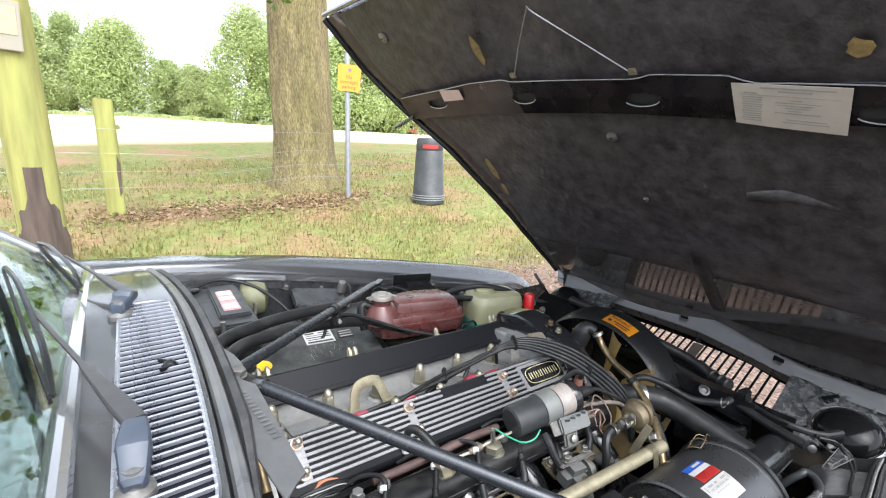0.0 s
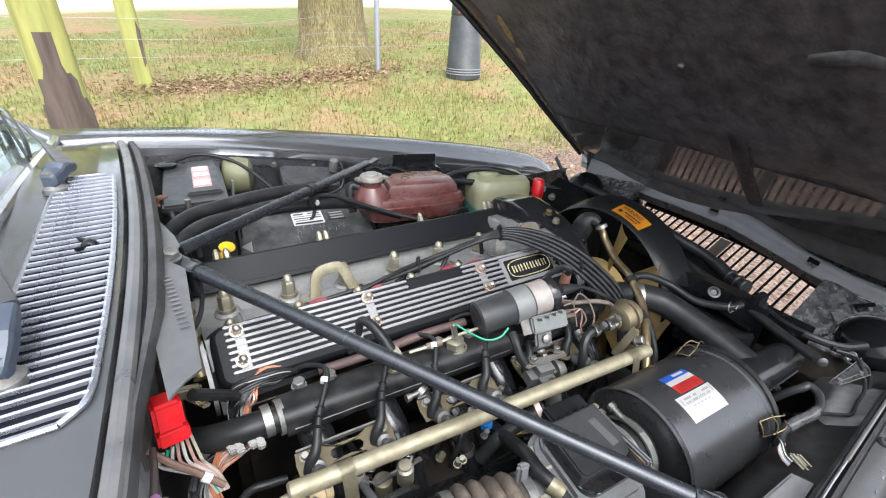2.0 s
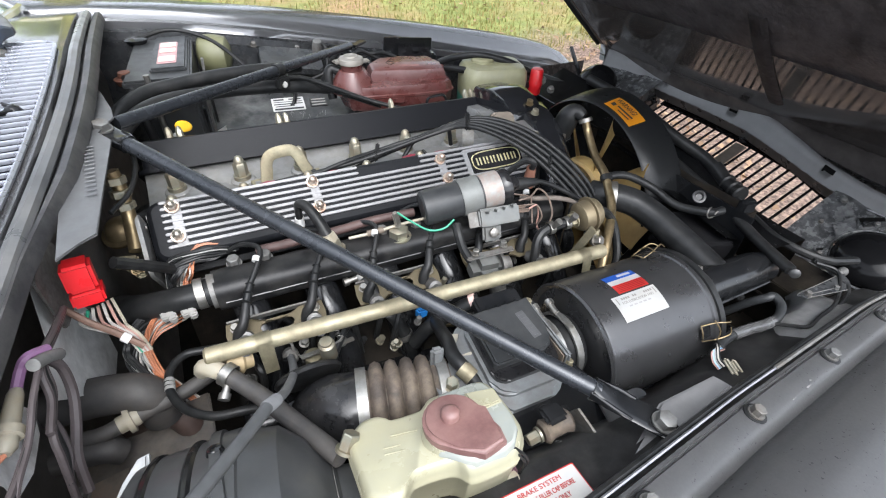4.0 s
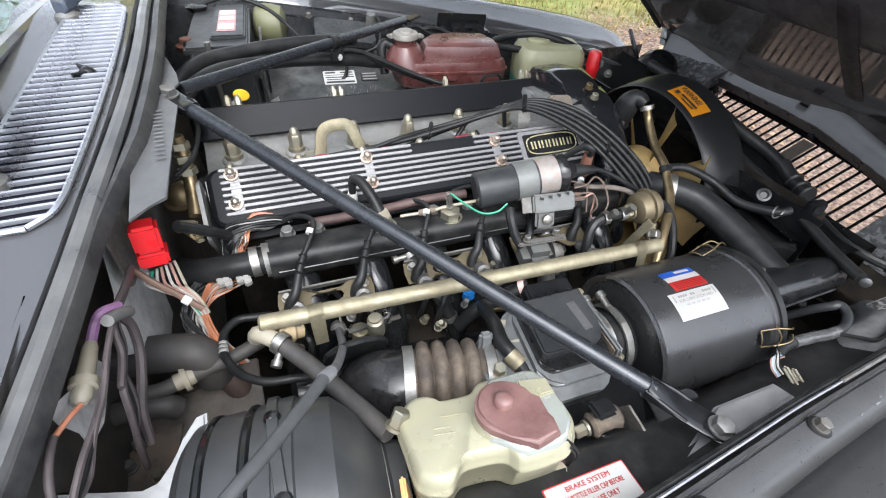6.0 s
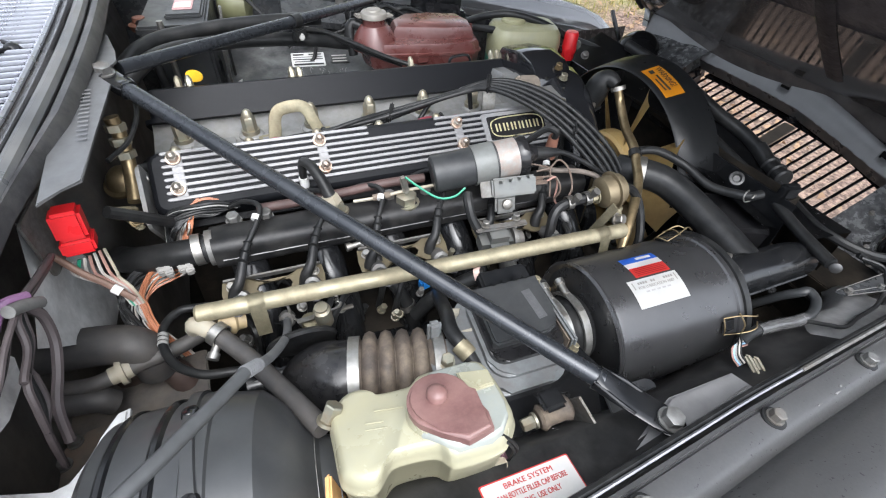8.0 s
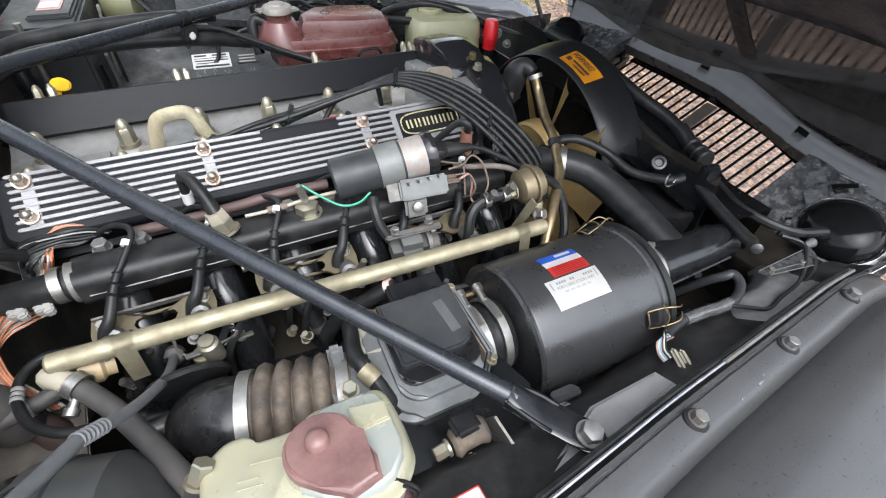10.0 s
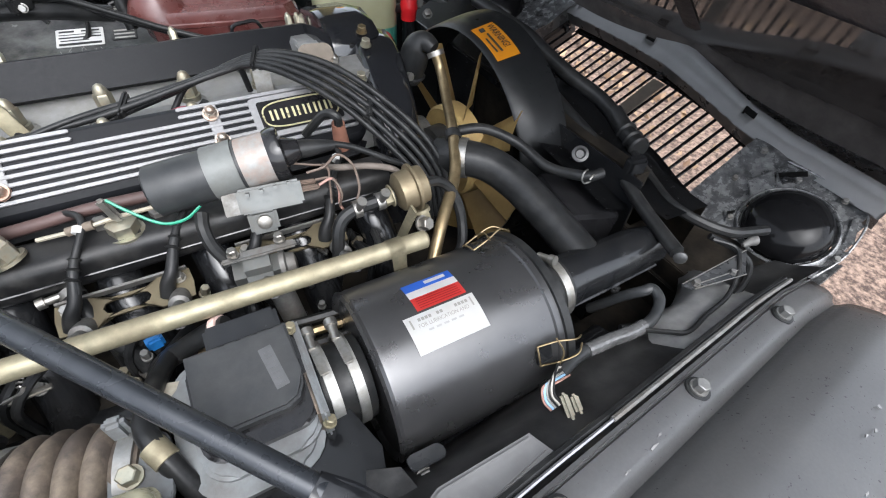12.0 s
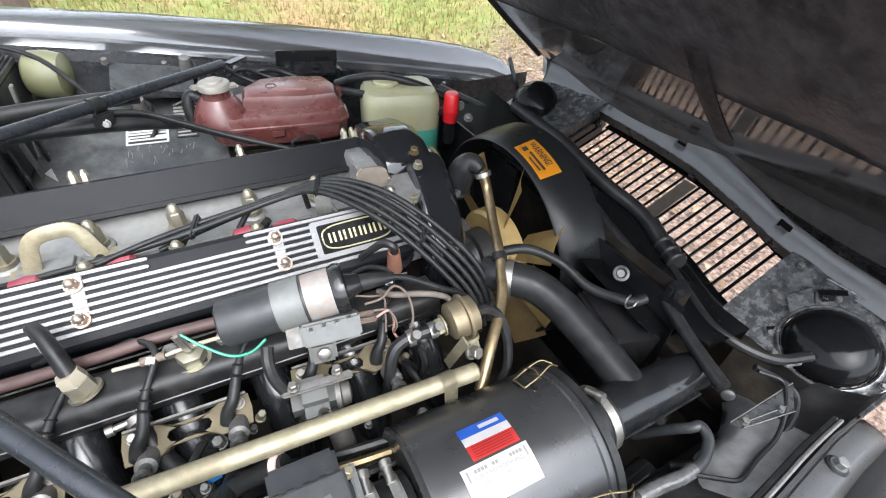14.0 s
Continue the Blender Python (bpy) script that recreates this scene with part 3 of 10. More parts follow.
big = timber_post(-0.215, 4.33, 0.275, 4.0, -0.018, "thick round mossy timber pole with a bare dark foot", "timber_pole", True)
bm = bmesh.new()
z0 = ground_z(-0.235, 4.33)
loops = []
for i in range(9):
    h = 0.05 + 0.82 * i / 8
    s = 0.286
    ring = [V(-0.215 - 0.018 * h + px * s + 0.002, 4.33 + py * s - 0.004, z0 + h) for px, py in round_rect(1, 1, 0.48, 3)]
    k = (0, 0, 0, 0, 1, 1, 2, 2, 2)[i]
    mid = ring[12]
    loops.append([mid.lerp(v, (1.0, 0.86, 0.5)[k]) for v in ring[8:16]])
rings(bm, loops, close=False)
part("bare_patch", bm, charred, big, "dark bare wood where the bark has gone")
bm = box(bmesh.new(), (-0.245, 4.165, 1.93), (0.155, 0.012, 0.30), (0, 2, 4), 0.004)
part("notice", bm, ivory, big, "weathered ivory notice plate")
bm = box(bmesh.new(), (-0.245, 4.157, 1.96), (0.115, 0.006, 0.17), (0, 2, 4), 0.002)
part("notice_panel", bm, surface("faded_notice_print", (0.46, 0.40, 0.20), 0.5), big)
post = timber_post(0.33, 6.47, 0.185, 1.26, -0.01, "squared mossy timber fence post with a split edge", "fence_post", False)
bm = bmesh.new()
slab(bm, [(-0.012, -0.35), (0.014, -0.3), (0.02, 0.02), (-0.006, 0.12), (-0.02, -0.05)], 0.004, plane_at((0.39, 6.376, ground_z(0.33, 6.47) + 0.55), (1, 0, 0), (0, 0, 1)))
part("split", bm, charred, post)
bm = box(bmesh.new(), (0.425, 6.45, ground_z(0.33, 6.47) + 0.97), (0.05, 0.06, 0.05), (10, 0, 0), 0.01)
part("staple_block", bm, post_wood, post)

fence = thing("wire_fence", (1.6, 6.6, 0.45), "thin slack wires strung from post to tree", "fence")
for h, sag in ((1.38, 0.02), (1.12, 0.05), (0.92, 0.04), (0.74, 0.03)):
    bm = bmesh.new()
    tube(bm, [(-6, 6.3, h - 0.1), (0.3, 6.32, h - 0.06), (1.4, 6.5, h - 0.06 - sag), (2.6, 6.72, h), (3.1, 6.74, h), (4.6, 7.0, h), (9, 7.6, h + 0.1)], 0.0018, 5)
    part("wire", bm, galv, fence)


def sign_post(x, y):
    z = ground_z(x, y)
    ob = thing("parking_sign", (x, y, z), "small orange notice on a grey metal pole in the grass", "sign")
    part("pole", rod(bmesh.new(), (x, y, z - 0.1), (x, y, z + 1.97), 0.036, seg=16), galv, ob)
    m = plane_at((x + 0.005, y - 0.045, z + 1.64), (0.905, -0.42, -0.055), (0.05, 0, 1)) @ Matrix.Translation((0, 0, 0.004))
    board = part("board", slab(bmesh.new(), round_rect(0.30, 0.345, 0.02), 0.006, m, 0.001), orange_card, ob, "orange board with black lettering")
    for k, (t, w) in enumerate((("No", 0.075), ("overnight", 0.24), ("parking", 0.18))):
        words(ob, t, m @ Matrix.Translation((0, 0.0 - 0.065 * k + 0.01, 0.006)), 0.062, ink_and_shade, width=w)
    part("disc", lathe(bmesh.new(), m @ V(0.005, 0.1, 0.006), m @ V(0.005, 0.1, 1), [(0, 0.022), (0.003, 0.022)], 18), purple_wire, ob)


sign_post(3.06, 6.08)


def litter_bin(x, y):
    z = ground_z(x, y)
    ob = thing("litter_bin", (x, y, z), "tall tapered black plastic litter bin in the grass", "litter bin")
    top = V(x, y, z + 1)
    part("body", lathe(bmesh.new(), V(x, y, z), top, [(0, 0.225), (0.10, 0.228), (0.11, 0.222), (0.72, 0.192), (0.735, 0.184), (0.75, 0.19), (0.88, 0.185), (0.90, 0.17), (0.905, 0.02)], 32), bin_black, ob)
    for k in range(3):
        part("base_band", lathe(bmesh.new(), V(x, y, z + 0.05 + 0.03 * k), top, [(0, 0.229), (0.004, 0.234), (0.010, 0.234), (0.014, 0.229)], 32, (False, False)), surface("band_grey", (0.20, 0.21, 0.21), 0.5) if k == 0 else bpy.data.materials["band_grey"], ob)
    bm = bmesh.new()
    lp = [[V(x + 0.1935 * math.cos(a), y + 0.1935 * math.sin(a), z + h) for a in [radians(205 + 6 * i) for i in range(12)]] for h in (0.765, 0.815)]
    rings(bm, lp, close=False)
    part("red_band", bm, red_card, ob)


litter_bin(3.96, 5.36)


def far_house(az, dist):
    x, y = dist * math.sin(radians(az)), dist * math.cos(radians(az))
    z = ground_z(x, y)
    ob = thing("house", (x, y, z), "distant red-brick house with a grey tiled roof", "house")
    part("wall", box(bmesh.new(), (x, y, z + 1.2), (7, 5, 2.6), (0, 0, -az)), brick_red, ob)
    m = pose(x, y, z + 2.5, 0, 0, -az)
    bm = bmesh.new()
    lp = [[m @ V(s * 3.8, -2.8, 0), m @ V(s * 3.4, 0, 1.5), m @ V(s * 3.8, 2.8, 0)] for s in (-1, 1)]
    rings(bm, lp)
    part("roof", bm, roof_grey, ob)
    for k in (-2.2, 0.2, 2.3):
        w = part("window", box(bmesh.new(), (0, 0, 0), (1.0, 0.08, 1.1), m=m @ pose(k, -2.52, -1.1)), white_card, ob)
        part("pane", box(bmesh.new(), (0, 0, 0), (0.8, 0.06, 0.9), m=m @ pose(k, -2.56, -1.1)), gloss_black, w)


far_house(32.6, 92)

# ---- the car: wings, scuttle, windscreen, bonnet, front panel, inner wings ----
car = thing("car", (0.6, 0.76, 0.0), "dark grey saloon car parked with its bonnet raised", "car")


def along(table, x):
    """A smooth height along the car from a short table of (x, value)."""
    for (a, p), (b, q) in zip(table, table[1:]):
        if x <= b:
            t = max(0, min(1, (x - a) / (b - a)))
            return p + (q - p) * t
    return table[-1][1]


FAR_TOP = [(-0.6, 0.985), (-0.1, 0.975), (0.26, 0.950), (0.6, 0.908), (1.0, 0.843), (1.35, 0.778), (1.55, 0.735), (1.68, 0.700), (1.76, 0.655), (1.81, 0.59), (1.83, 0.50)]
FAR_IN = [(-0.6, 0.97), (0.12, 0.952), (0.32, 0.932), (0.55, 0.892), (0.94, 0.815), (1.33, 0.735), (1.62, 0.672), (1.74, 0.62), (1.81, 0.55), (1.83, 0.46)]


def skew(x):
    """The near flange runs slightly outwards towards the back."""
    return -0.0098 + (0.097 if x < 0.8 else 0.072) * (min(x, 1.25) - 0.8)


def gutter(x):
    return 0.766 - 0.134 * (max(x, 0.1) - 0.798) if x < 1.25 else 0.705 - 0.22 * (x - 1.25) - 0.35 * max(0, x - 1.55) ** 1.5


steps = [-0.6 + 0.08 * i for i in range(30)] + [1.78, 1.81, 1.83]
bm, loops = bmesh.new(), []
for x in steps:
    t, i = along(FAR_TOP, x), along(FAR_IN, x)
    nose = max(0, x - 1.45) / 0.38
    o = -0.10 * nose ** 2.2
    loops.append([V(x, y, z) for y, z in ((1.445, i - 0.045), (1.447, i - 0.022), (1.470, i - 0.020), (1.474, i - 0.004), (1.480 + o * 0.3, i + 0.004), (1.515 + o * 0.5, t - 0.006), (1.560 + o * 0.8, t),
                                          (1.605 + o, t - 0.018), (1.635 + o, t - 0.06), (1.648 + o, t - 0.14), (1.650 + o, max(0.3, t - 0.35)))])
rings(bm, loops, close=False)
bm.faces.new([v for v in bm.verts][-11:])
part("wing", thicken(bm, 0.004), paint, car, "glossy dark grey wing with sky reflections", 60)
bm, loops = bmesh.new(), []
for x in [-0.5 + 0.08 * i for i in range(23)] + [1.30, 1.335, 1.358]:
    g = gutter(x)
    k = skew(x)
    e = max(0, x - 1.26) / 0.08
    loops.append([V(x, y + k, g + h - 0.004 * e * e) for y, h in ((0.047, -0.03), (0.0465, 0.001), (0.0425, 0.002), (0.0415, -0.002), (0.0400, -0.002), (0.0385, 0.001), (0.016, 0.002), (0.009, -0.001), (0.004, -0.009), (0.000, -0.012), (-0.004, -0.007), (-0.010, 0.003), (-0.020, 0.010), (-0.040, 0.019),
                                              (-0.070, 0.024), (-0.105, 0.020), (-0.125, 0.014), (-0.150, -0.002), (-0.20, -0.05), (-0.225, -0.14), (-0.230, -0.35))])
rings(bm, loops, close=False)
wing_paint = surface("satin_grey_wing_paint", (0.146, 0.147, 0.150), 0.33, 0.30, 0.05, 300, 0.02, 900, (0.30, 0.29, 0.27), 0.10, 13, coat=0.15)
near_wing = part("wing", thicken(bm, -0.003), wing_paint, car, "satin dark grey wing with a bolted flange", 60)
# the pale edge of the seal along the flange, and the flange's bolts
bm = bmesh.new()
tube(bm, [(x, 0.0525 + skew(x), gutter(x) + 0.004) for x in [-0.1 + 0.1 * i for i in range(11)]], 0.0019, 7)
part("seal_edge", bm, surface("worn_bright_edge", (0.36, 0.36, 0.38), 0.35, 0.8, 0.2, 60), car)
part("seal_edge", tube(bmesh.new(), [(x, 0.0525 + skew(x), gutter(x) + 0.004) for x in (0.90, 1.0, 1.1, 1.2, 1.3)], 0.003, 7), dull_alloy, car)
part("seal_strip", tube(bmesh.new(), [(x, 0.0585 + skew(x), gutter(x) - 0.001) for x in [-0.1 + 0.1 * i for i in range(15)]], 0.0045, 7), rubber, car)
for x, y in ((0.365, -0.026), (0.592, -0.004), (0.801, 0.0165), (1.010, 0.031), (1.213, 0.044)):
    part("washer", lathe(bmesh.new(), (x, y, gutter(x) + 0.001), (x + 0.1, y - 0.1, gutter(x) + 1), [(0, 0.0135), (0.0025, 0.0130), (0.003, 0.0105)], 20), rubber, near_wing, "black rubber washer")
    part("bolt", hexnut(bmesh.new(), (x, y, gutter(x) + 0.004), (0.1, -0.1, 1), 0.0078, 0.011, False), dull_alloy, near_wing)

chipped = surface("bare_scuffed_edge", (0.24, 0.235, 0.23), 0.5, 0.2, 0.3, 90, 0.1, 300, (0.10, 0.10, 0.10), 0.6, 60)
rnd = random.Random(31)
for x, y, a, b in ((1.003, -0.096, 0.010, 0.004), (1.006, -0.103, 0.012, 0.003), (1.012, -0.110, 0.008, 0.005), (1.027, -0.1145, 0.009, 0.003), (0.985, -0.104, 0.006, 0.002), (1.104, -0.084, 0.008, 0.0022), (1.120, -0.086, 0.006, 0.003), (1.154, -0.077, 0.006, 0.004), (1.04, -0.108, 0.006, 0.002), (0.93, 0.018, 0.010, 0.002), (0.915, 0.013, 0.014, 0.002), (0.876, 0.010, 0.008, 0.002)):
    d = y - skew(x)
    h = 0.0235 if d < -0.05 else 0.0018
    m = plane_at((x, y, gutter(x) + h), (1, 0.07, -0.134), (0, 1, 0 if d > -0.05 else 0.09))
    part("scuff", slab(bmesh.new(), [(0.7 * a * math.cos(0.7 * k) * (0.25 + rnd.random()), 0.55 * b * math.sin(0.7 * k) * (0.25 + rnd.random())) for k in range(9)], 0.0012, m), chipped, near_wing)

# inner wings
bm, loops = bmesh.new(), []
for x in [0.0 + 0.07 * i for i in range(22)]:
    g = gutter(x)
    q = min(1, max(0, (x - 0.80) / 0.2))
    dep = 0.053 - 0.027 * min(1, max(0, (x - 0.58) / 0.08))
    loops.append([V(x, y, z) for y, z in ((0.046 + skew(x), g + 0.001), (0.050 + skew(x), g - 0.5 * dep), (0.054 + skew(x), g - dep), (0.105 + 0.4 * skew(x), g - 0.058), (0.125 + 0.01 * q, g - 0.10 + 0.035 * q), (0.15, g - 0.15 + 0.066 * q), (0.165, g - 0.28 + 0.14 * q), (0.17, 0.30))])
rings(bm, loops, close=False)
part("inner_wing", thicken(bm, 0.003), surface("dusty_inner_wing_paint", (0.036, 0.036, 0.037), 0.38, 0.05, 0.4, 30, 0.15, 200, (0.22, 0.215, 0.205), 0.28, 11, shine=0.5), car, "dusty black inner wing with grey scuffs", 50)
bm, loops = bmesh.new(), []
for x in [0.05 + 0.07 * i for i in range(25)]:
    i = along(FAR_IN, x)
    loops.append([V(x, y, z) for y, z in ((1.446, i - 0.04), (1.425, i - 0.042), (1.420, i - 0.060), (1.400, i - 0.062), (1.392, i - 0.11), (1.375, i - 0.16), (1.36, 0.68), (1.355, 0.30))])
rings(bm, loops, close=False)
part("inner_wing", thicken(bm, 0.003), inner_paint, car, "black inner wing with grey scuffs", 50)
for x in (0.50, 0.62, 0.78, 0.93, 1.06, 1.25, 1.42):
    part("bolt", hexnut(bmesh.new(), (x, 1.412, along(FAR_IN, x) - 0.059), (0, -0.3, 1), 0.007, 0.012, False), dull_alloy, car)
# sloping tray over the far wheel arch, with two data plates
TM = plane_at((0.545, 1.20, 0.703), (1, 0, 0), (0, 0.97, 0.235))
bm = slab(bmesh.new(), round_rect(0.50, 0.40, 0.02), 0.006, TM, 0.002)
tray = part("arch_tray", bm, surface("scuffed_black_tray", (0.045, 0.046, 0.048), 0.16, 0.2, 0.3, 25, 0.12, 40, (0.36, 0.36, 0.35), 0.22, 9, dist=0.002), car, "scuffed shiny black tray over the wheel arch")
m = TM @ pose(-0.005, 0.056, 0.0065, 0, 0, -6)
part("data_plate", slab(bmesh.new(), round_rect(0.088, 0.060, 0.003), 0.0015, m), white_card, tray)
bars(tray, m @ Matrix.Translation((0, 0, 0.001)), [(-0.024, 0.021, 0.028, 0.006), (0.020, 0.021, 0.034, 0.005), (0.0, 0.010, 0.078, 0.002), (0.0, 0.000, 0.078, 0.004), (-0.010, -0.010, 0.052, 0.003), (0.0, -0.022, 0.078, 0.007)], ink_and_shade)
for x, y, w, h, n in ((0.089, 0.131, 0.066, 0.060, 4), (0.078, 0.046, 0.048, 0.038, 3)):
    m2 = TM @ pose(x, y, 0.0065, 0, 0, -6)
    part("data_plate", slab(bmesh.new(), round_rect(w, h, 0.003), 0.0015, m2), ink_and_shade, tray)
    bars(tray, m2 @ Matrix.Translation((0, 0, 0.001)), [(0, h * 0.33 - h * 0.66 / (n - 1) * k, w * 0.82, h * 0.13) for k in range(n)], grey_ink)
rnd = random.Random(8)
for k in range(26):
    x, y, a = rnd.uniform(-0.06, 0.09), rnd.uniform(-0.04, 0.03), rnd.uniform(60, 120)
    part("scratch", box(bmesh.new(), (0, 0, 0), (rnd.uniform(0.006, 0.024), 0.0007, 0.0006), m=TM @ pose(x, y, 0.0062, 0, 0, a)), chipped, tray)
part("tray_skirt", box(bmesh.new(), (0.545, 1.008, 0.57), (0.50, 0.006, 0.17)), grime_shade, tray)

# floor of the bay, bulkhead and side of the chassis; oily near-black carries the deep shade
part("bay_floor", slab(bmesh.new(), [(0.1, 0.16), (1.5, 0.16), (1.5, 1.37), (0.1, 1.37)], 0.01, Matrix.Translation((0, 0, 0.34))), grime_shade, car)
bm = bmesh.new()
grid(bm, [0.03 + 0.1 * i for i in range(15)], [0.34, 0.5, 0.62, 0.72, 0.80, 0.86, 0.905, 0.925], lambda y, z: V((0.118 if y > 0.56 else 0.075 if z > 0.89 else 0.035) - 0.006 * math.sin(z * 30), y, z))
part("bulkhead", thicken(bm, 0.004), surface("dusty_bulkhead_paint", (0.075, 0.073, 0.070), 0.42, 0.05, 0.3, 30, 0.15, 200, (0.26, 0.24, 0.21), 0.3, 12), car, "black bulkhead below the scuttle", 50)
part("front_bulkhead", box(bmesh.new(), (1.262, 0.19, 0.475), (0.012, 0.28, 0.30), (0, 0, 0), 0.002), grime_shade, car)
part("chassis_leg", box(bmesh.new(), (0.75, 0.20, 0.46), (1.3, 0.09, 0.12), (0, 0, 0), 0.01), grime_shade, car)

# the scuttle: crowned panel, seal, channel and the plate that carries the struts
def scuttle_z(x, y):
    side = 0.948 + 0.085 * (y - 0.5) if y < 1.0 else 0.990 - 0.20 * (y - 1.06) ** 2 - 0.02 * (y - 1.0)
    return side - 0.05 * max(0, 0.45 - y) + 0.10 * max(0, 0.03 - x) - 0.9 * max(0, x - 0.125) ** 1.4


def scuttle_front(y):
    return 0.152 - 0.115 * (y - 1.0) ** 2 * (1.0 if y < 1.0 else 0.7)


ysc = [-0.02 + 0.04 * i for i in range(39)]
bm, loops = bmesh.new(), []
for y in ysc:
    f = scuttle_front(y)
    loops.append([V(x, y, scuttle_z(x, y)) for x in (-0.075, -0.05, -0.02, 0.005, 0.02, 0.05, 0.07, f - 0.03, f - 0.018)] + [V(f - 0.014, y, scuttle_z(f - 0.014, y) - 0.012)])
rings(bm, loops, close=False)
scuttle = part("scuttle", thicken(bm, 0.004), paint, car, "glossy dark grey scuttle panel", 60)
bm = bmesh.new()
tube(bm, [(scuttle_front(y) - 0.004, y, scuttle_z(scuttle_front(y), y) - 0.004) for y in ysc[4:-2]], 0.0095, 8, 3)
part("seal", bm, surface("aged_grey_seal", (0.075, 0.077, 0.080), 0.34, 0.0, 0.15, 40, 0.1, 300, GREY_DUST, 0.3, 14, shine=0.7), scuttle, "greyed rubber bonnet seal")
bm, loops = bmesh.new(), []
for y in ysc[3:-2]:
    f = scuttle_front(y)
    z = scuttle_z(f, y)
    k = 0.4 + 0.6 * min(1, max(0, (y - 0.42) / 0.16))
    loops.append([V(f + (a * k if a > 0 else a), y, z + b) for a, b in ((-0.015, -0.016), (0.006, -0.016), (0.012, -0.002), (0.022, 0.0), (0.027, -0.008), (0.028, -0.02))])
rings(bm, loops, close=False)
part("channel", thicken(bm, 0.002), surface("worn_grey_channel", (0.10, 0.10, 0.105), 0.38, 0.3, 0.2, 40, 0.1, 200, (0.35, 0.34, 0.32), 0.35, 16), scuttle, "worn grey steel channel", 50)
plate = part("strut_plate", slab(bmesh.new(), [(0.148, 0.418), (0.166, 0.439), (0.183, 0.450), (0.187, 0.545), (0.193, 0.658), (0.194, 0.682), (0.176, 0.712), (0.196, 0.76), (0.192, 0.80), (0.176, 0.875), (0.150, 0.93), (0.140, 0.60)], 0.003, Matrix.Translation((0, 0, 0.924)) @ Matrix.Rotation(radians(1), 4, "X"), 0.0008),
             surface("dull_grey_plate", (0.105, 0.107, 0.110), 0.40, 0.3, 0.1, 70, 0.06, 300, (0.10, 0.095, 0.09), 0.3, 14), car, "dull grey plate with worn embossed lettering")
bars(plate, plane_at((0.172, 0.60, 0.9405), (-0.06, 1, 0.017), (-1, 0, 0)), [(-0.07 + 0.011 * k, 0.0, 0.0035, 0.011) for k in range(13)], bpy.data.materials["worn_grey_channel"], "embossing", 0.0)

# grille in the scuttle: a bright frame and short bright slats
GR0, GR1 = 0.422, 1.010
bm, loops = bmesh.new(), []


def grille_x(y):
    e = min(1, (y - GR0) / 0.045, (GR1 - y) / 0.03)
    k = 0.022 * (1 - math.sqrt(max(0, 1 - (1 - max(0, e)) ** 2)))
    return 0.026 + 0.085 * (y - 0.8) + k, scuttle_front(y) - 0.028 - k


for a, b in ((0, 0.007), (1, -0.007)):
    bm = bmesh.new()
    yy = [GR0 + (GR1 - GR0) * i / 40 for i in range(41)]
    tube(bm, [(grille_x(y)[a], y, scuttle_z(0.08, y) + 0.004) for y in yy], 0.0035, 6, 2)
    part("grille_rim", bm, scuttle_metal, scuttle)
for y in (GR0, GR1):
    x0, x1 = grille_x(y)
    part("grille_rim", rod(bmesh.new(), (x0, y, scuttle_z(0.08, y) + 0.004), (x1, y, scuttle_z(0.08, y) + 0.004), 0.0035, seg=6), scuttle_metal, scuttle)
# dark sheet laid on the panel paints the shade between the slats
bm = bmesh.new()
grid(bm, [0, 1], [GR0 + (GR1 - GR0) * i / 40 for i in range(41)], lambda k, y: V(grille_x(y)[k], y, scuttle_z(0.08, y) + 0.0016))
part("grille_well", thicken(bm, -0.001), surface("slat_gap_shade", (0.02, 0.02, 0.03), 0.8, shine=0.1), scuttle)

# windscreen with its bright surround, dark dashboard behind it
GLASS = V(-0.085, 0, 0.998)
bm = bmesh.new()


def glass_at(s, y):
    """s metres up the glass from its foot."""
    bow = 0.5 * max(0, 0.42 - y) ** 2 + 0.5 * max(0, y - 1.36) ** 2
    return V(-0.046 + 0.047 * (y - 0.49) - bow - s * 0.80, y, 0.985 - 0.03 * ((y - 0.8) / 0.7) ** 2 + s * 0.60)


cabin = tagged(new("windscreen"), "raked windscreen reflecting trees and sky", "windscreen", kind="structure")
cabin.location = (-0.1, 0.76, 0.98)
bm = grid(bmesh.new(), [0.06 * i for i in range(13)], [0.07 + 0.07 * i for i in range(21)], lambda s, y: glass_at(s, y))
pane = part("pane", thicken(bm, 0.005), screen_glass, cabin)
pane.visible_shadow = False
bm = bmesh.new()
tube(bm, [glass_at(0.0, 0.07 + 0.07 * i) + V(0.006, 0, 0.004) for i in range(21)], 0.011, 8, 3)
part("surround", bm, paint, cabin, "glossy dark windscreen surround")
for y in (0.06, 1.48):
    part("surround", tube(bmesh.new(), [glass_at(0.1 * i, y) for i in range(8)], 0.012, 8, 2), paint, cabin)
bm = grid(bmesh.new(), [-0.05, 0.2, 0.45, 0.9], [-0.1 + 0.2 * i for i in range(10)], lambda s, y: V(-0.14 - s, y, 0.90))
part("dashboard", thicken(bm, 0.01), rubber, cabin)
part("cabin_back", box(bmesh.new(), (-1.2, 0.76, 1.2), (0.02, 1.5, 0.8)), rubber, cabin)
part("cabin_roof", box(bmesh.new(), (-1.0, 0.76, 1.42), (0.8, 1.5, 0.02)), paint, cabin)


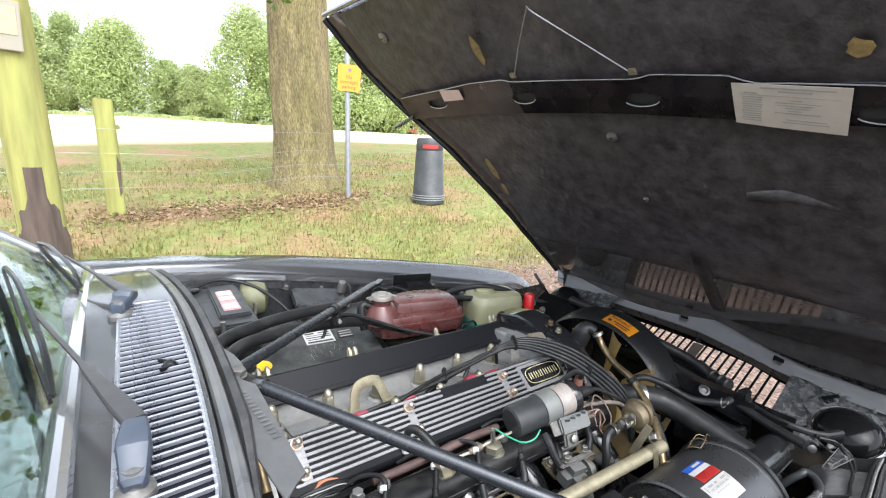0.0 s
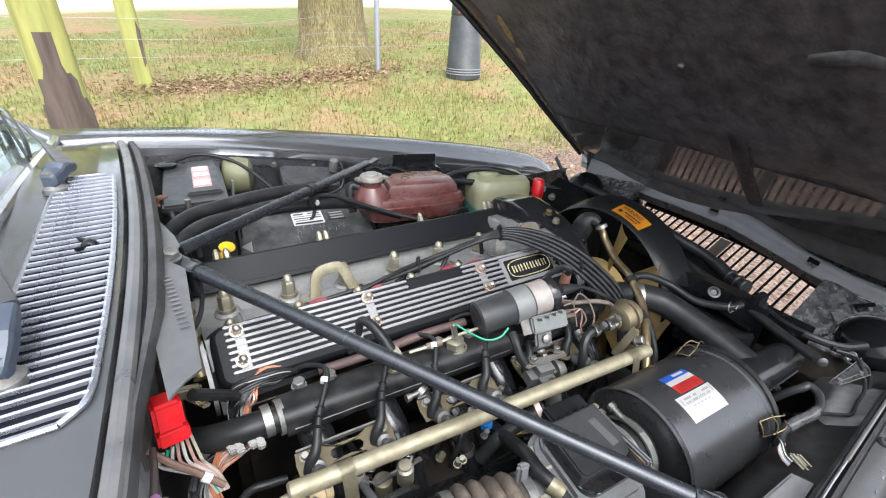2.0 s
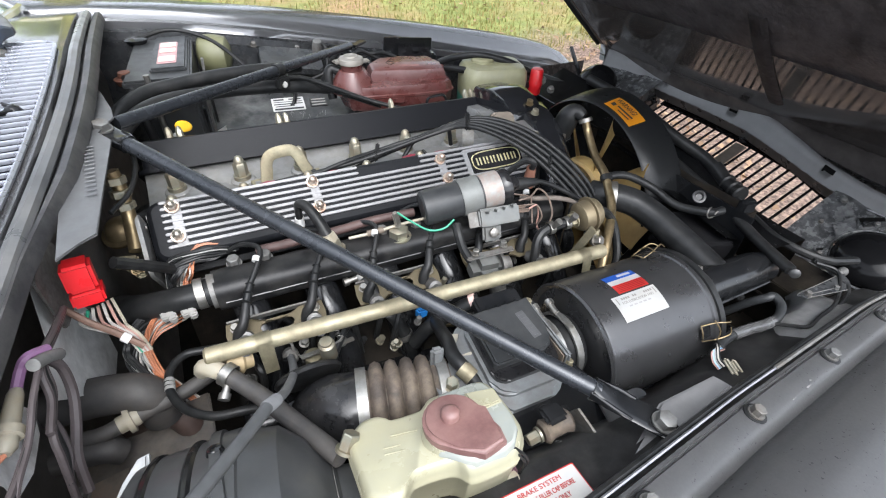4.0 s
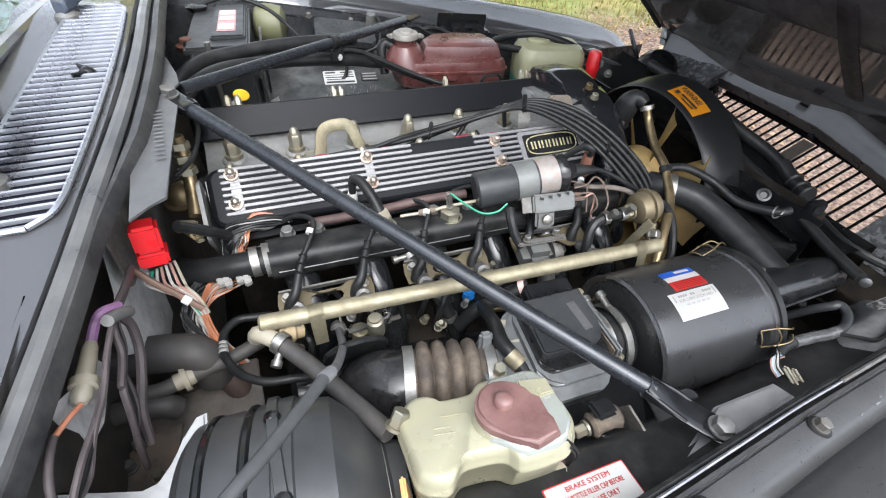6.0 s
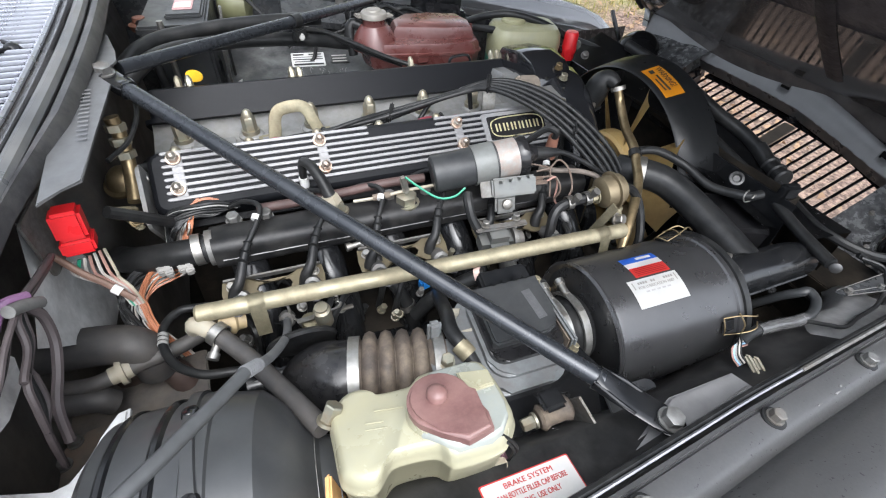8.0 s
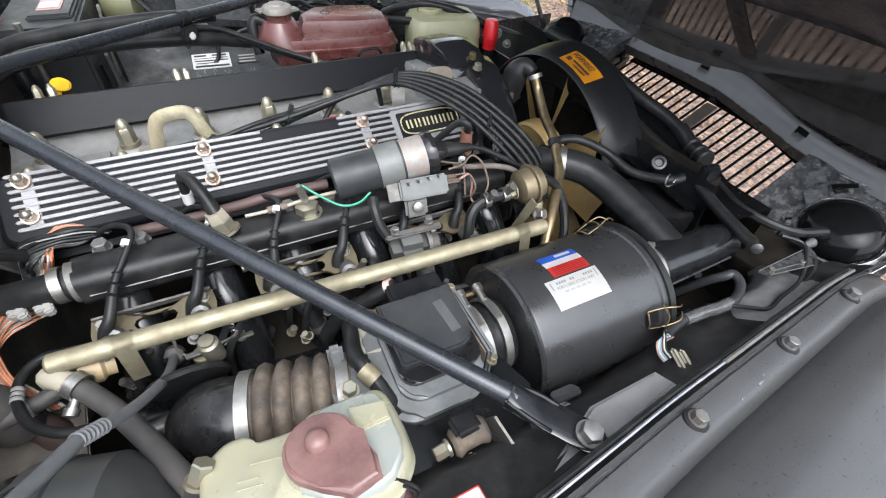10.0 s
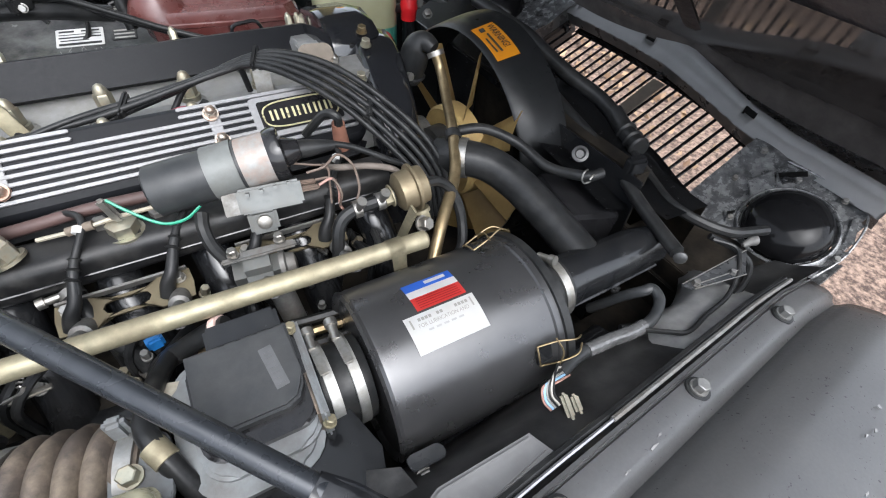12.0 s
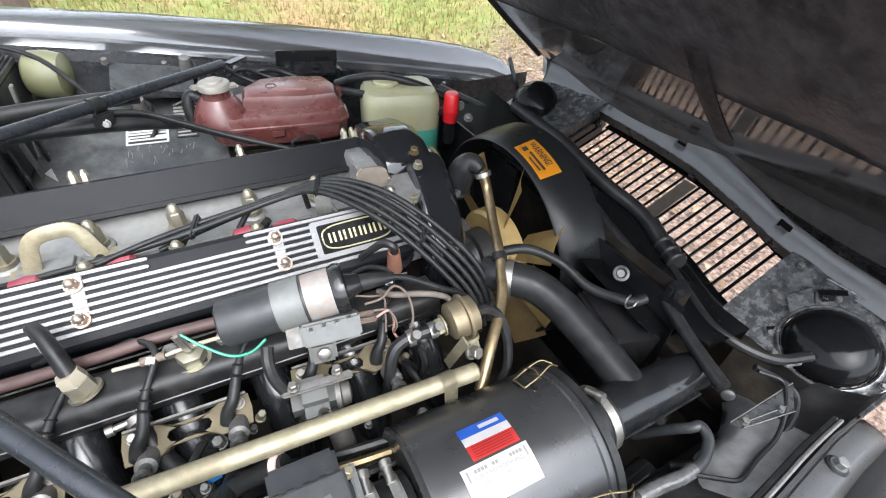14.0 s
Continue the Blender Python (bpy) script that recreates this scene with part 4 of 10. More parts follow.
# wipers: pivot, blue-grey knuckle, arm and blade resting on the glass
def wiper(px, py, knee, tip, b0, b1):
    p = V(px, py, scuttle_z(px, py))
    ob = thing("wiper", p, "black wiper with a blue-grey plastic knuckle", "wiper", "windscreen wipers")
    part("pivot", lathe(bmesh.new(), p, p + V(0, 0, 1), [(0, 0.020), (0.008, 0.019), (0.014, 0.012), (0.034, 0.011), (0.036, 0.004)], 18), dull_alloy, ob)
    knee, tip = V(*knee), V(*tip)
    d = (knee - p - V(0, 0, 0.03)).normalized()
    m = frame_to(p + V(0, 0, 0.03) - d * 0.012, knee)
    bm, loops = bmesh.new(), []
    ln = (knee - p - V(0, 0, 0.03)).length + 0.012
    for s, w, h, up in ((0, 0.0090, 0.009, -0.010), (0.004, 0.0125, 0.011, -0.007), (0.35 * ln, 0.0150, 0.0125, -0.003), (0.45 * ln, 0.0165, 0.0130, 0.003), (0.62 * ln, 0.0160, 0.0120, 0.004), (0.92 * ln, 0.0130, 0.0085, 0.001), (ln, 0.0115, 0.0075, 0.0)):
        loops.append([m @ V(a * w * 2, b * h * 2, s) + V(0, 0, up) for a, b in round_rect(1, 1, 0.24, 2)])
    rings(bm, loops)
    part("knuckle", bm, wiper_blue, ob, "blue-grey plastic knuckle", 22)
    m = frame_to(knee, tip)
    ln = (tip - knee).length
    bm, loops = bmesh.new(), []
    for s, w, h in ((0, 0.012, 0.006), (0.12 * ln, 0.012, 0.006), (0.42 * ln, 0.006, 0.004), (0.46 * ln, 0.0035, 0.0025), (ln, 0.003, 0.002)):
        loops.append([m @ V(a * w * 2, b * h * 2, s) for a, b in round_rect(1, 1, 0.25, 2)])
    rings(bm, loops)
    part("arm", bm, surface("grey_black_arm", (0.045, 0.045, 0.047), 0.4), ob, "grey-black painted arm")
    b0, b1 = V(*b0), V(*b1)
    bl = part("blade", box(bmesh.new(), (0, 0, 0), (0.004, 0.012, (b1 - b0).length), m=frame_to((b0 + b1) / 2, b1)), rubber, ob)
    up = V(0.5, 0, 0.85) * 0.012
    part("bridge", tube(bmesh.new(), [b0 + up * 0.5, b0.lerp(b1, 0.25) + up * 1.6, b0.lerp(b1, 0.75) + up * 1.6, b1 + up * 0.5], 0.0045, 6), black_paint, bl)


g = lambda s, y, o=0.012: glass_at(s, y) + V(0.6, 0, 0.8) * o
wiper(0.042, 0.962, V(0.064, 1.006, 1.016), g(0.06, 1.36, 0.03), g(0.010, 1.18), g(0.11, 1.50))
wiper(0.020, 0.500, V(0.029, 0.554, 1.003), g(0.07, 0.87, 0.03), g(0.02, 0.655), g(0.13, 1.09))
nz = V(0.088, 0.748, 0.966)
wj = thing("washer_jet", nz, "small black twin washer jet on the scuttle grille", "washer jet")
part("body", lathe(bmesh.new(), nz, nz + V(0, 0, 1), [(0, 0.013), (0.006, 0.013), (0.012, 0.008), (0.015, 0.003)], 14), gloss_black, wj)
for s in (-1, 1):
    part("nozzle", rod(bmesh.new(), nz + V(0.003, 0.004 * s, 0.007), nz + V(-0.014, 0.020 * s, 0.011), 0.0045, 0.003, 8), gloss_black, wj)
part("lug", box(bmesh.new(), nz + V(0.016, 0.002, 0.004), (0.018, 0.014, 0.006), (0, 0, 10), 0.002), gloss_black, wj)

# the raised bonnet, seen from below: a frame with a cross member, two liner panels
HINGE, UP, IN = V(1.66, 0, 0.74), V(-0.690, 0, 0.724), V(-0.724, 0, -0.690)


def bonnet_at(u, y, h=0.0):
    """u metres up from the hinge, y across, h metres towards the engine; the skin is gently crowned."""
    crown = -0.045 * (1 - ((y - 0.76) / 0.76) ** 2) * min(1, max(0, u) / 0.5) + 0.02 * max(0, 0.25 - u) ** 2
    back = 0.06 * (max(0, 0.42 - max(u, 0)) / 0.42) ** 1.6
    drop = V(0.30, 0, -0.95) * max(0, -u)
    return HINGE + UP * max(u, 0) + V(0, y - 0.0174 * max(0, min(1, u)), 0) + IN * (h + crown * 0.6 - back) + drop


BONNET_SIDE = [(-0.09, 1.290), (0.10, 1.264), (0.26, 1.264), (0.40, 1.282), (0.516, 1.318), (0.77, 1.402), (0.97, 1.510), (1.14, 1.572), (1.36, 1.593)]


def bonnet_side(u):
    return along(BONNET_SIDE, u)


def bonnet_grid(u0, u1, y0, y1, h, nu=24, ny=20, sag=0.0, far=None, nearest=None):
    bm = bmesh.new()
    return grid(bm, [i / ny for i in range(ny + 1)], [u0 + (u1 - u0) * i / nu for i in range(nu + 1)],
                lambda k, u: bonnet_at(u, (nearest(u) if nearest else y0) + ((far(u) if far else y1) - (nearest(u) if nearest else y0)) * k,
                                       h + sag * noise.noise(V(u * 4, k * 5, 2))))


bm = bonnet_grid(-0.09, 1.36, 0.0, 0, -0.012, 30, 24, 0, bonnet_side)
bonnet = part("bonnet", thicken(bm, 0.006), paint, car, "raised bonnet with a dark underside", 60)
bm = bmesh.new()
grid(bm, [0, 0.35, 0.55, 0.8, 1.0], [0.0 + 1.35 * i / 30 for i in range(31)], lambda k, u: bonnet_at(u, bonnet_side(u) - 0.004 - 0.10 * (1 - k) * min(1, 0.35 + u), 0.002 + 0.012 * math.sin(math.pi * k)))
part("side_frame", thicken(bm, 0.003), under_reflection, bonnet, "dark painted frame, bronze-grey from a painted-in ground reflection", 60)
bm = bmesh.new()
tube(bm, [bonnet_at(u, bonnet_side(u) - 0.006, 0.012) for u in [0.05 * i for i in range(28)]], 0.009, 7, 2)
part("side_seal", bm, rubber, bonnet, "black rubber edge seal")
bm = bmesh.new()
tube(bm, [bonnet_at(u, bonnet_side(u) + 0.002, 0.001) for u in [0.05 * i for i in range(28)]], 0.006, 7, 2)
part("edge_lip", bm, paint, bonnet, "folded grey edge of the bonnet")
bm = bmesh.new()
tube(bm, [bonnet_at(1.36, bonnet_side(1.36) * k / 20, 0.0) for k in range(21)], 0.008, 7, 2)
part("edge_lip", bm, paint, bonnet, "folded grey edge of the bonnet")
liner_far = lambda u: bonnet_side(u) - 0.10 * min(1, 0.35 + u) + 0.01
part("liner", bonnet_grid(0.285, 0.955, 0.02, 0, 0.012, 40, 40, 0.010, liner_far), liner, bonnet, "dull black sound-deadening liner", 60)
part("liner", bonnet_grid(0.965, 1.345, 0.02, 0, 0.012, 16, 40, 0.014, liner_far), liner, bonnet, "dull black sound-deadening liner", 60)


# cross member: a flat band with oval holes and a bright upper lip
MEMBER_TOP = [(0.0, 0.962), (0.174, 0.972), (0.295, 0.982), (0.350, 0.985), (0.392, 1.004), (0.450, 1.010), (0.533, 1.018), (0.575, 1.010), (0.605, 1.012), (0.75, 1.022), (0.92, 1.033), (0.946, 1.042), (1.08, 1.044), (1.16, 1.038), (1.41, 1.027), (1.52, 1.02)]
MEMBER_LOW = [(0.0, 0.880), (0.39, 0.898), (0.635, 0.916), (0.87, 0.924), (1.10, 0.932), (1.52, 0.931)]


def member_top(y):
    return along(MEMBER_TOP, y)


holes = [(0.986, 1.272, 0.046), (0.978, 0.906, 0.040), (0.955, 0.573, 0.041), (0.914, 0.160, 0.048)]


def member_piece(y0, y1, ny, name, material, label):
    """A stretch of the cross member, with the holes cut out of it."""
    bm, keep, nu = bmesh.new(), {}, 26

    def at(i, j):
        y = y0 + (y1 - y0) * j / ny
        lo = along(MEMBER_LOW, y)
        return lo + (member_top(y) - lo) * i / nu, y

    def vert(i, j):
        if (i, j) not in keep:
            u, y = at(i, j)
            keep[i, j] = bm.verts.new(bonnet_at(u, y, 0.030 - 0.006 * abs(i / nu - 0.5)))
        return keep[i, j]

    for i in range(nu):
        for j in range(ny):
            (ua, ya), (ub, yb) = at(i, j), at(i + 1, j + 1)
            u, y = (ua + ub) / 2, (ya + yb) / 2
            if any(abs((y - hy) / hw) ** 2.8 + abs((u - hu) / 0.0175) ** 2.8 < 1 for hu, hy, hw in holes):
                continue
            bm.faces.new((vert(i, j), vert(i, j + 1), vert(i + 1, j + 1), vert(i + 1, j)))
    return part(name, thicken(bm, 0.012), material, bonnet, label, 50)


member_black = surface("dark_member_paint", (0.020, 0.016, 0.018), 0.22, 0.05, 0.3, 9, 0.04, 90, (0.16, 0.13, 0.12), 0.10, 9, shine=0.6)
member_piece(0.0, 0.935, 150, "cross_member", member_black, "glossy dark cross member with oval holes")
# same dark member; this end is coloured bronze for the reflected ground
member_piece(0.935, 1.46, 80, "member_end", under_reflection, "end of the cross member with a painted-in bronze ground reflection")
bm = bmesh.new()
tube(bm, [bonnet_at(member_top(y) + 0.001, y, 0.033) for y in [0.0 + 0.0244 * i for i in range(60)]], 0.0014, 6, 3)
part("lip", bm, surface("bright_lip", (0.45, 0.45, 0.48), 0.35, 0.7), bonnet)
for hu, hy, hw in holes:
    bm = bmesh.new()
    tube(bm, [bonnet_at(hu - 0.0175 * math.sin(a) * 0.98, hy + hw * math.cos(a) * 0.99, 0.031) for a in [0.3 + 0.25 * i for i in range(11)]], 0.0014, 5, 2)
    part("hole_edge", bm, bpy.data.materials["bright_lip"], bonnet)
    # black sheet behind each hole stands for the shade inside it
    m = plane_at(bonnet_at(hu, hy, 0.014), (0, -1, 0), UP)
    part("hole_void", slab(bmesh.new(), round_rect(2.3 * hw, 0.046, 0.016), 0.008, m), ink_and_shade, bonnet)
# the printed sheet, small pink label, prop wire, screws, spring and foam marks
m = plane_at(bonnet_at(0.935, 0.301, 0.036), bonnet_at(0.924, 0.212, 0.036) - bonnet_at(0.946, 0.390, 0.036), UP)
sheet = part("printed_sheet", slab(bmesh.new(), [(-0.090, 0.046), (-0.082, -0.044), (-0.02, -0.047), (0.090, -0.048), (0.087, 0.048)], 0.0012, m), surface("cream_paper", (0.46, 0.42, 0.36), 0.5, 0.0, 0.06, 30, 0.02, 300, (0.36, 0.31, 0.24), 0.4, 14), bonnet, "cream printed specification sheet")
bars(bonnet, m @ Matrix.Translation((0, 0, 0.0008)), [(0.012, 0.040, 0.11, 0.0030), (0.010, 0.034, 0.05, 0.0030), (-0.058, 0.028, 0.022, 0.0025), (0.0, 0.024, 0.15, 0.0008)]
     + [(-0.055, 0.019 - 0.0052 * k, 0.034 - 0.002 * (k % 3), 0.0018) for k in range(11)] + [(0.012 + 0.004 * (k % 2), 0.016 - 0.0055 * k, 0.020 + 0.016 * ((k * 7) % 4), 0.0018) for k in range(6)]
     + [(0.03, -0.026, 0.06, 0.0018), (0.03, -0.032, 0.07, 0.0018)], grey_ink)
m = plane_at(bonnet_at(1.013, 1.182, 0.033), (0, -1, 0), UP)
part("paper_label", slab(bmesh.new(), [(-0.050, -0.020), (0.046, -0.018), (0.050, 0.017), (-0.042, 0.022)], 0.001, m), pink_card, bonnet)
p0, p1, p2 = bonnet_at(1.047, 0.900, 0.034), bonnet_at(1.222, 0.756, 0.050), bonnet_at(1.024, 0.572, 0.034)
part("prop_wire", tube(bmesh.new(), [p0, p0.lerp(p1, 0.5), p1 - UP * 0.008, p1 + V(0, -0.006, 0), p1.lerp(p2, 0.1), p1.lerp(p2, 0.6), p2], 0.0016, 6, 4), bpy.data.materials["bright_lip"], bonnet, "thin bright bent wire")
for p in (p0, p2):
    part("wire_clip", box(bmesh.new(), (0, 0, 0), (0.02, 0.016, 0.006), m=plane_at(p + UP * 0.006, (0, -1, 0), UP), bevel=0.002), gold, bonnet)
for u, y, r in ((1.235, 1.347, 0.017), (0.835, 0.693, 0.015), (0.613, 0.659, 0.008)):
    s = part("screw_washer", lathe(bmesh.new(), bonnet_at(u, y, 0.016), bonnet_at(u, y, 1), [(0, r), (0.004, r), (0.006, r * 0.6), (0.007, r * 0.5)], 18), steel, bonnet, "large washered screw")
    part("slot", box(bmesh.new(), (0, 0, 0), (r * 0.8, r * 0.16, 0.002), m=plane_at(bonnet_at(u, y, 0.0236), (0.2, -1, 0.3), UP)), ink_and_shade, bonnet)
bm = bmesh.new()
sp = [bonnet_at(0.948, 1.430, 0.040), bonnet_at(0.915, 1.560, 0.040)]
tube(bm, [sp[0].lerp(sp[1], i / 70) + 0.008 * (math.cos(i * 0.9) * V(0.5, 0, -0.86) + math.sin(i * 0.9) * V(0.4, 0.6, 0.3)) for i in range(70)], 0.0022, 5, 1)
part("catch_spring", bm, steel, bonnet)
part("catch_pin", rod(bmesh.new(), sp[0], sp[1].lerp(sp[0], -0.12), 0.005), black_paint, bonnet)
for u, y, a, b in ((1.135, 0.985, 0.016, 0.040), (1.037, 0.206, 0.016, 0.018), (0.690, 1.205, 0.015, 0.050), (0.595, 1.200, 0.010, 0.032)):
    r = random.Random(int(u * 100))
    m = plane_at(bonnet_at(u, y, 0.0275), (0, -1, 0), UP)
    part("foam_mark", slab(bmesh.new(), [(a * math.cos(t) * (0.7 + 0.5 * r.random()), b * math.sin(t) * (0.7 + 0.5 * r.random())) for t in [0.5 * k for k in range(12)]], 0.0015, m, 0.0006), dark_felt, bonnet)
part("emboss", tube(bmesh.new(), [bonnet_at(u, y, 0.001) for u, y in ((0.664, 0.400), (0.676, 0.355), (0.683, 0.316), (0.664, 0.239), (0.618, 0.162), (0.545, 0.06))], 0.019, 14, 5, lambda t: 0.75 + 0.35 * math.sin(math.pi * min(1, t * 1.4 + 0.1))), surface("dusty_liner_ridge", (0.030, 0.027, 0.028), 0.42, 0.0, 0.3, 20, 0.4, 60, (0.20, 0.19, 0.19), 0.35, 30, dist=0.002), bonnet, "dusty raised ridge in the liner")
bm = bmesh.new()
grid(bm, [0.530, 0.538, 0.566, 0.574], [0.09 + 0.03 * i for i in range(12)], lambda y, u: bonnet_at(u, y, 0.018 + (0.006 if 0.534 < y < 0.570 else 0)))
part("stiffener", thicken(bm, 0.002), liner, bonnet)
# lower part of the underside is bare shiny paint
part("lower_panel", bonnet_grid(-0.09, 0.30, 0.0, 0, 0.016, 18, 30, 0.0015, lambda u: bonnet_side(u) - 0.05), surface("worn_black_gloss", (0.052, 0.047, 0.045), 0.10, 0.0, 0.3, 20, 0.015, 60, (0.24, 0.22, 0.21), 0.05, 14, shine=0.8), bonnet, "glossy black lower underside", 60)


# front panel: slotted rail, recessed grille of slats over the gravel, headlamp bowls
def rail_x(y):
    return 1.706 - 0.28 * (y - 0.85) ** 2 if y > 0.371 else 1.6417 - 0.10 * (0.371 - y)


def rail_z(y):
    return 0.736 - 0.09 * max(0, 0.62 - max(y, 0.28)) + 0.02 * max(0, y - 0.9)


bm, keep = bmesh.new(), {}
prof = [(0.017, 0.020), (0.013, 0.029), (0.009, 0.027), (0.0025, 0.006), (-0.001, -0.006), (-0.007, -0.024), (-0.012, -0.029), (-0.0135, -0.032)]
ny = 166


def rail_vert(i, j):
    if (i, j) not in keep:
        y = 0.08 + 1.12 * j / ny
        lift = min(1.0, max(0.35, (y - 0.28) / 0.34)) if prof[i][1] > 0.012 else 1.0
        keep[i, j] = bm.verts.new(V(rail_x(y) + prof[i][0], y, rail_z(y) + prof[i][1] * lift))
    return keep[i, j]


for i in range(len(prof) - 1):
    for j in range(ny):
        y = 0.08 + 1.12 * (j + 0.5) / ny
        if i == 3 and any(abs(y - s) < 0.0135 for s in (0.946, 0.690, 0.371)):
            continue
        bm.faces.new((rail_vert(i, j), rail_vert(i, j + 1), rail_vert(i + 1, j + 1), rail_vert(i + 1, j)))
low = bmesh.new()
grid(low, [0.08 + 1.12 * j / 60 for j in range(61)], [0, 1, 2, 3], lambda y, i: V(rail_x(y) + (-0.0135, -0.002, 0.006, 0.024)[int(i)], y, rail_z(y) + (-0.031, -0.040, -0.062, -0.070)[int(i)]))
front = part("front_rail", thicken(bm, 0.003), surface("scuffed_grey_paint", (0.245, 0.245, 0.248), 0.36, 0.25, 0.05, 25, 0.01, 200, (0.40, 0.395, 0.39), 0.05, 40), car, "scuffed dark grey front rail with square slots", 60)


bm = grid(bmesh.new(), [0, 0.35, 1.0], [0.0 + 0.06 * i for i in range(22)], lambda k, y: V(rail_x(max(y, 0.05)) + 0.014, y, rail_z(y) + 0.004).lerp(V(1.80, y, 0.695), k))
part("front_shelf", thicken(bm, 0.003), inner_paint, car, "black painted shelf ahead of the rail", 60)
# black strip in each slot stands for the shade behind the rail
for y in (0.946, 0.690, 0.371):
    part("slot_void", box(bmesh.new(), (rail_x(y) + 0.0045, y, rail_z(y) - 0.001), (0.003, 0.030, 0.016), (0, 17, 0)), void, front)
part("rail_recess", thicken(low, 0.002), surface("grey_recess_paint", (0.100, 0.101, 0.103), 0.30, 0.2, 0.2, 40, 0.08, 200, (0.30, 0.30, 0.29), 0.10, 30), front, "dark pressed recess below the rail", 50)


def slat_front(y):
    """Front end of a slat, under the rail; the slats fall away rearwards."""
    return V(rail_x(y) + 0.012, y, 0.652 - 0.16 * max(0, 0.45 - y))


def slat_rear(y):
    return slat_front(y) + V(-0.162, 0.0, -0.068)


SLATS = [0.336 + 0.0262 * i for i in range(25)]
for fn, o, nm in ((slat_rear, -0.012, "grille_rear_edge"), (slat_front, 0.010, "grille_front_edge")):
    bm, loops = bmesh.new(), []
    for y in [0.312 + 0.0255 * i for i in range(26)]:
        p = fn(y)
        loops.append([p + V(o + a, 0, b) for a, b in ((-0.006, 0.001), (-0.002, 0.004), (0.004, 0.006), (0.012, 0.012), (0.018, 0.024))])
    rings(bm, loops, close=False)
    part(nm, thicken(bm, 0.002), black_paint, front)
for y, w in ((0.305, 0.030), (0.978, 0.062)):
    p, q = slat_rear(y), slat_front(y)
    part("grille_end", box(bmesh.new(), (0, 0, 0), (0.024, w, (q - p).length + 0.02), m=frame_to((p + q) / 2, q)), black_paint, front)
p, q = slat_rear(0.624), slat_front(0.624)
part("stay_plate", box(bmesh.new(), (0, 0, 0), (0.034, 0.005, (q - p).length), m=frame_to((p + q) / 2 - V(0, 0, 0.004), q)), surface("brownish_stay", (0.10, 0.085, 0.07), 0.45), front)
part("rod_nut", hexnut(bmesh.new(), q + V(0.004, 0.006, 0.012), (-0.4, 0, 1), 0.010, 0.014, False), gloss_black, front)
part("rod_nut", hexnut(bmesh.new(), slat_front(0.955) + V(-0.02, 0, 0.010), (-0.4, 0, 1), 0.008, 0.012, False), gloss_black, front)


# black deck between radiator and grille with a fat rubber seal along its front edge
def deck_edge(y):
    return V(1.352 + 0.045 * math.exp(-((y - 0.50) / 0.10) ** 2), y, 0.700 + 0.085 * min(1, max(0, (y - 0.45) / 0.26)) + 0.05 * max(0, y - 0.71))


bm = bmesh.new()
grid(bm, [0, 0.3, 0.6, 1.0], [0.24 + 0.045 * i for i in range(19)], lambda k, y: V(1.235, y, 0.705 + 0.05 * max(0, y - 0.45)).lerp(deck_edge(y) - V(0.004, 0, 0.012), k))
part("radiator_deck", thicken(bm, 0.003), black_paint, car, "black deck over the radiator", 50)
bm = bmesh.new()
grid(bm, [0, 0.5, 1.0], [0.24 + 0.045 * i for i in range(19)], lambda k, y: deck_edge(y) - V(0.006 + 0.03 * k, 0, 0.012 + 0.33 * k))
part("deck_skirt", thicken(bm, 0.003), grime_shade, car)
bm = grid(bmesh.new(), [0, 0.5, 1.0], [0.30 + 0.0345 * i for i in range(21)], lambda k, y: (slat_rear(y) + V(-0.004, 0, -0.004)).lerp(deck_edge(y) - V(0.0, 0, 0.030), k))
part("grille_back_panel", thicken(bm, 0.003), black_paint, car, "black sheet behind the grille", 50)
part("deck_seal", tube(bmesh.new(), [deck_edge(y) + V(-0.012, 0, 0.0) for y in [0.47 + 0.065 * i for i in range(8)]], 0.0145, 12, 4), rubber, car, "fat black rubber sealing strip")
part("seal_cuff", tube(bmesh.new(), [deck_edge(y) + V(-0.012, 0, 0.0) for y in (0.50, 0.45, 0.40)], 0.0175, 12, 4), rubber, car)
for y in (0.41, 0.43, 0.455):
    part("cuff_rib", lathe(bmesh.new(), deck_edge(y) - V(0.012, 0, 0), deck_edge(y - 0.03) - V(0.012, 0, 0), [(0, 0.017), (0.003, 0.0205), (0.007, 0.0205), (0.010, 0.017)], 14), rubber, car)
# corner panels round the lamps
corner_paint = surface("scuffed_corner_paint", (0.085, 0.087, 0.090), 0.22, 0.45, 0.5, 30, 0.55, 50, (0.40, 0.40, 0.39), 0.30, 60, shine=0.7, dist=0.004)
LAMP, LAMP_OUT = V(1.522, 0.166, 0.622), V(-0.547, -0.08, 1.0).normalized()
LAMP_FORE = V(1, 0, 0.547).normalized()
LAMP_SIDE = LAMP_OUT.cross(LAMP_FORE)


def on_lamp(a, b, h=0.0):
    """A point of the sloping panel round the lamp: a forwards, b sideways, h out of it."""
    return LAMP + LAMP_FORE * a + LAMP_SIDE * b + LAMP_OUT * h


def ease(t):
    t = min(1, max(0, t))
    return t * t * (3 - 2 * t)


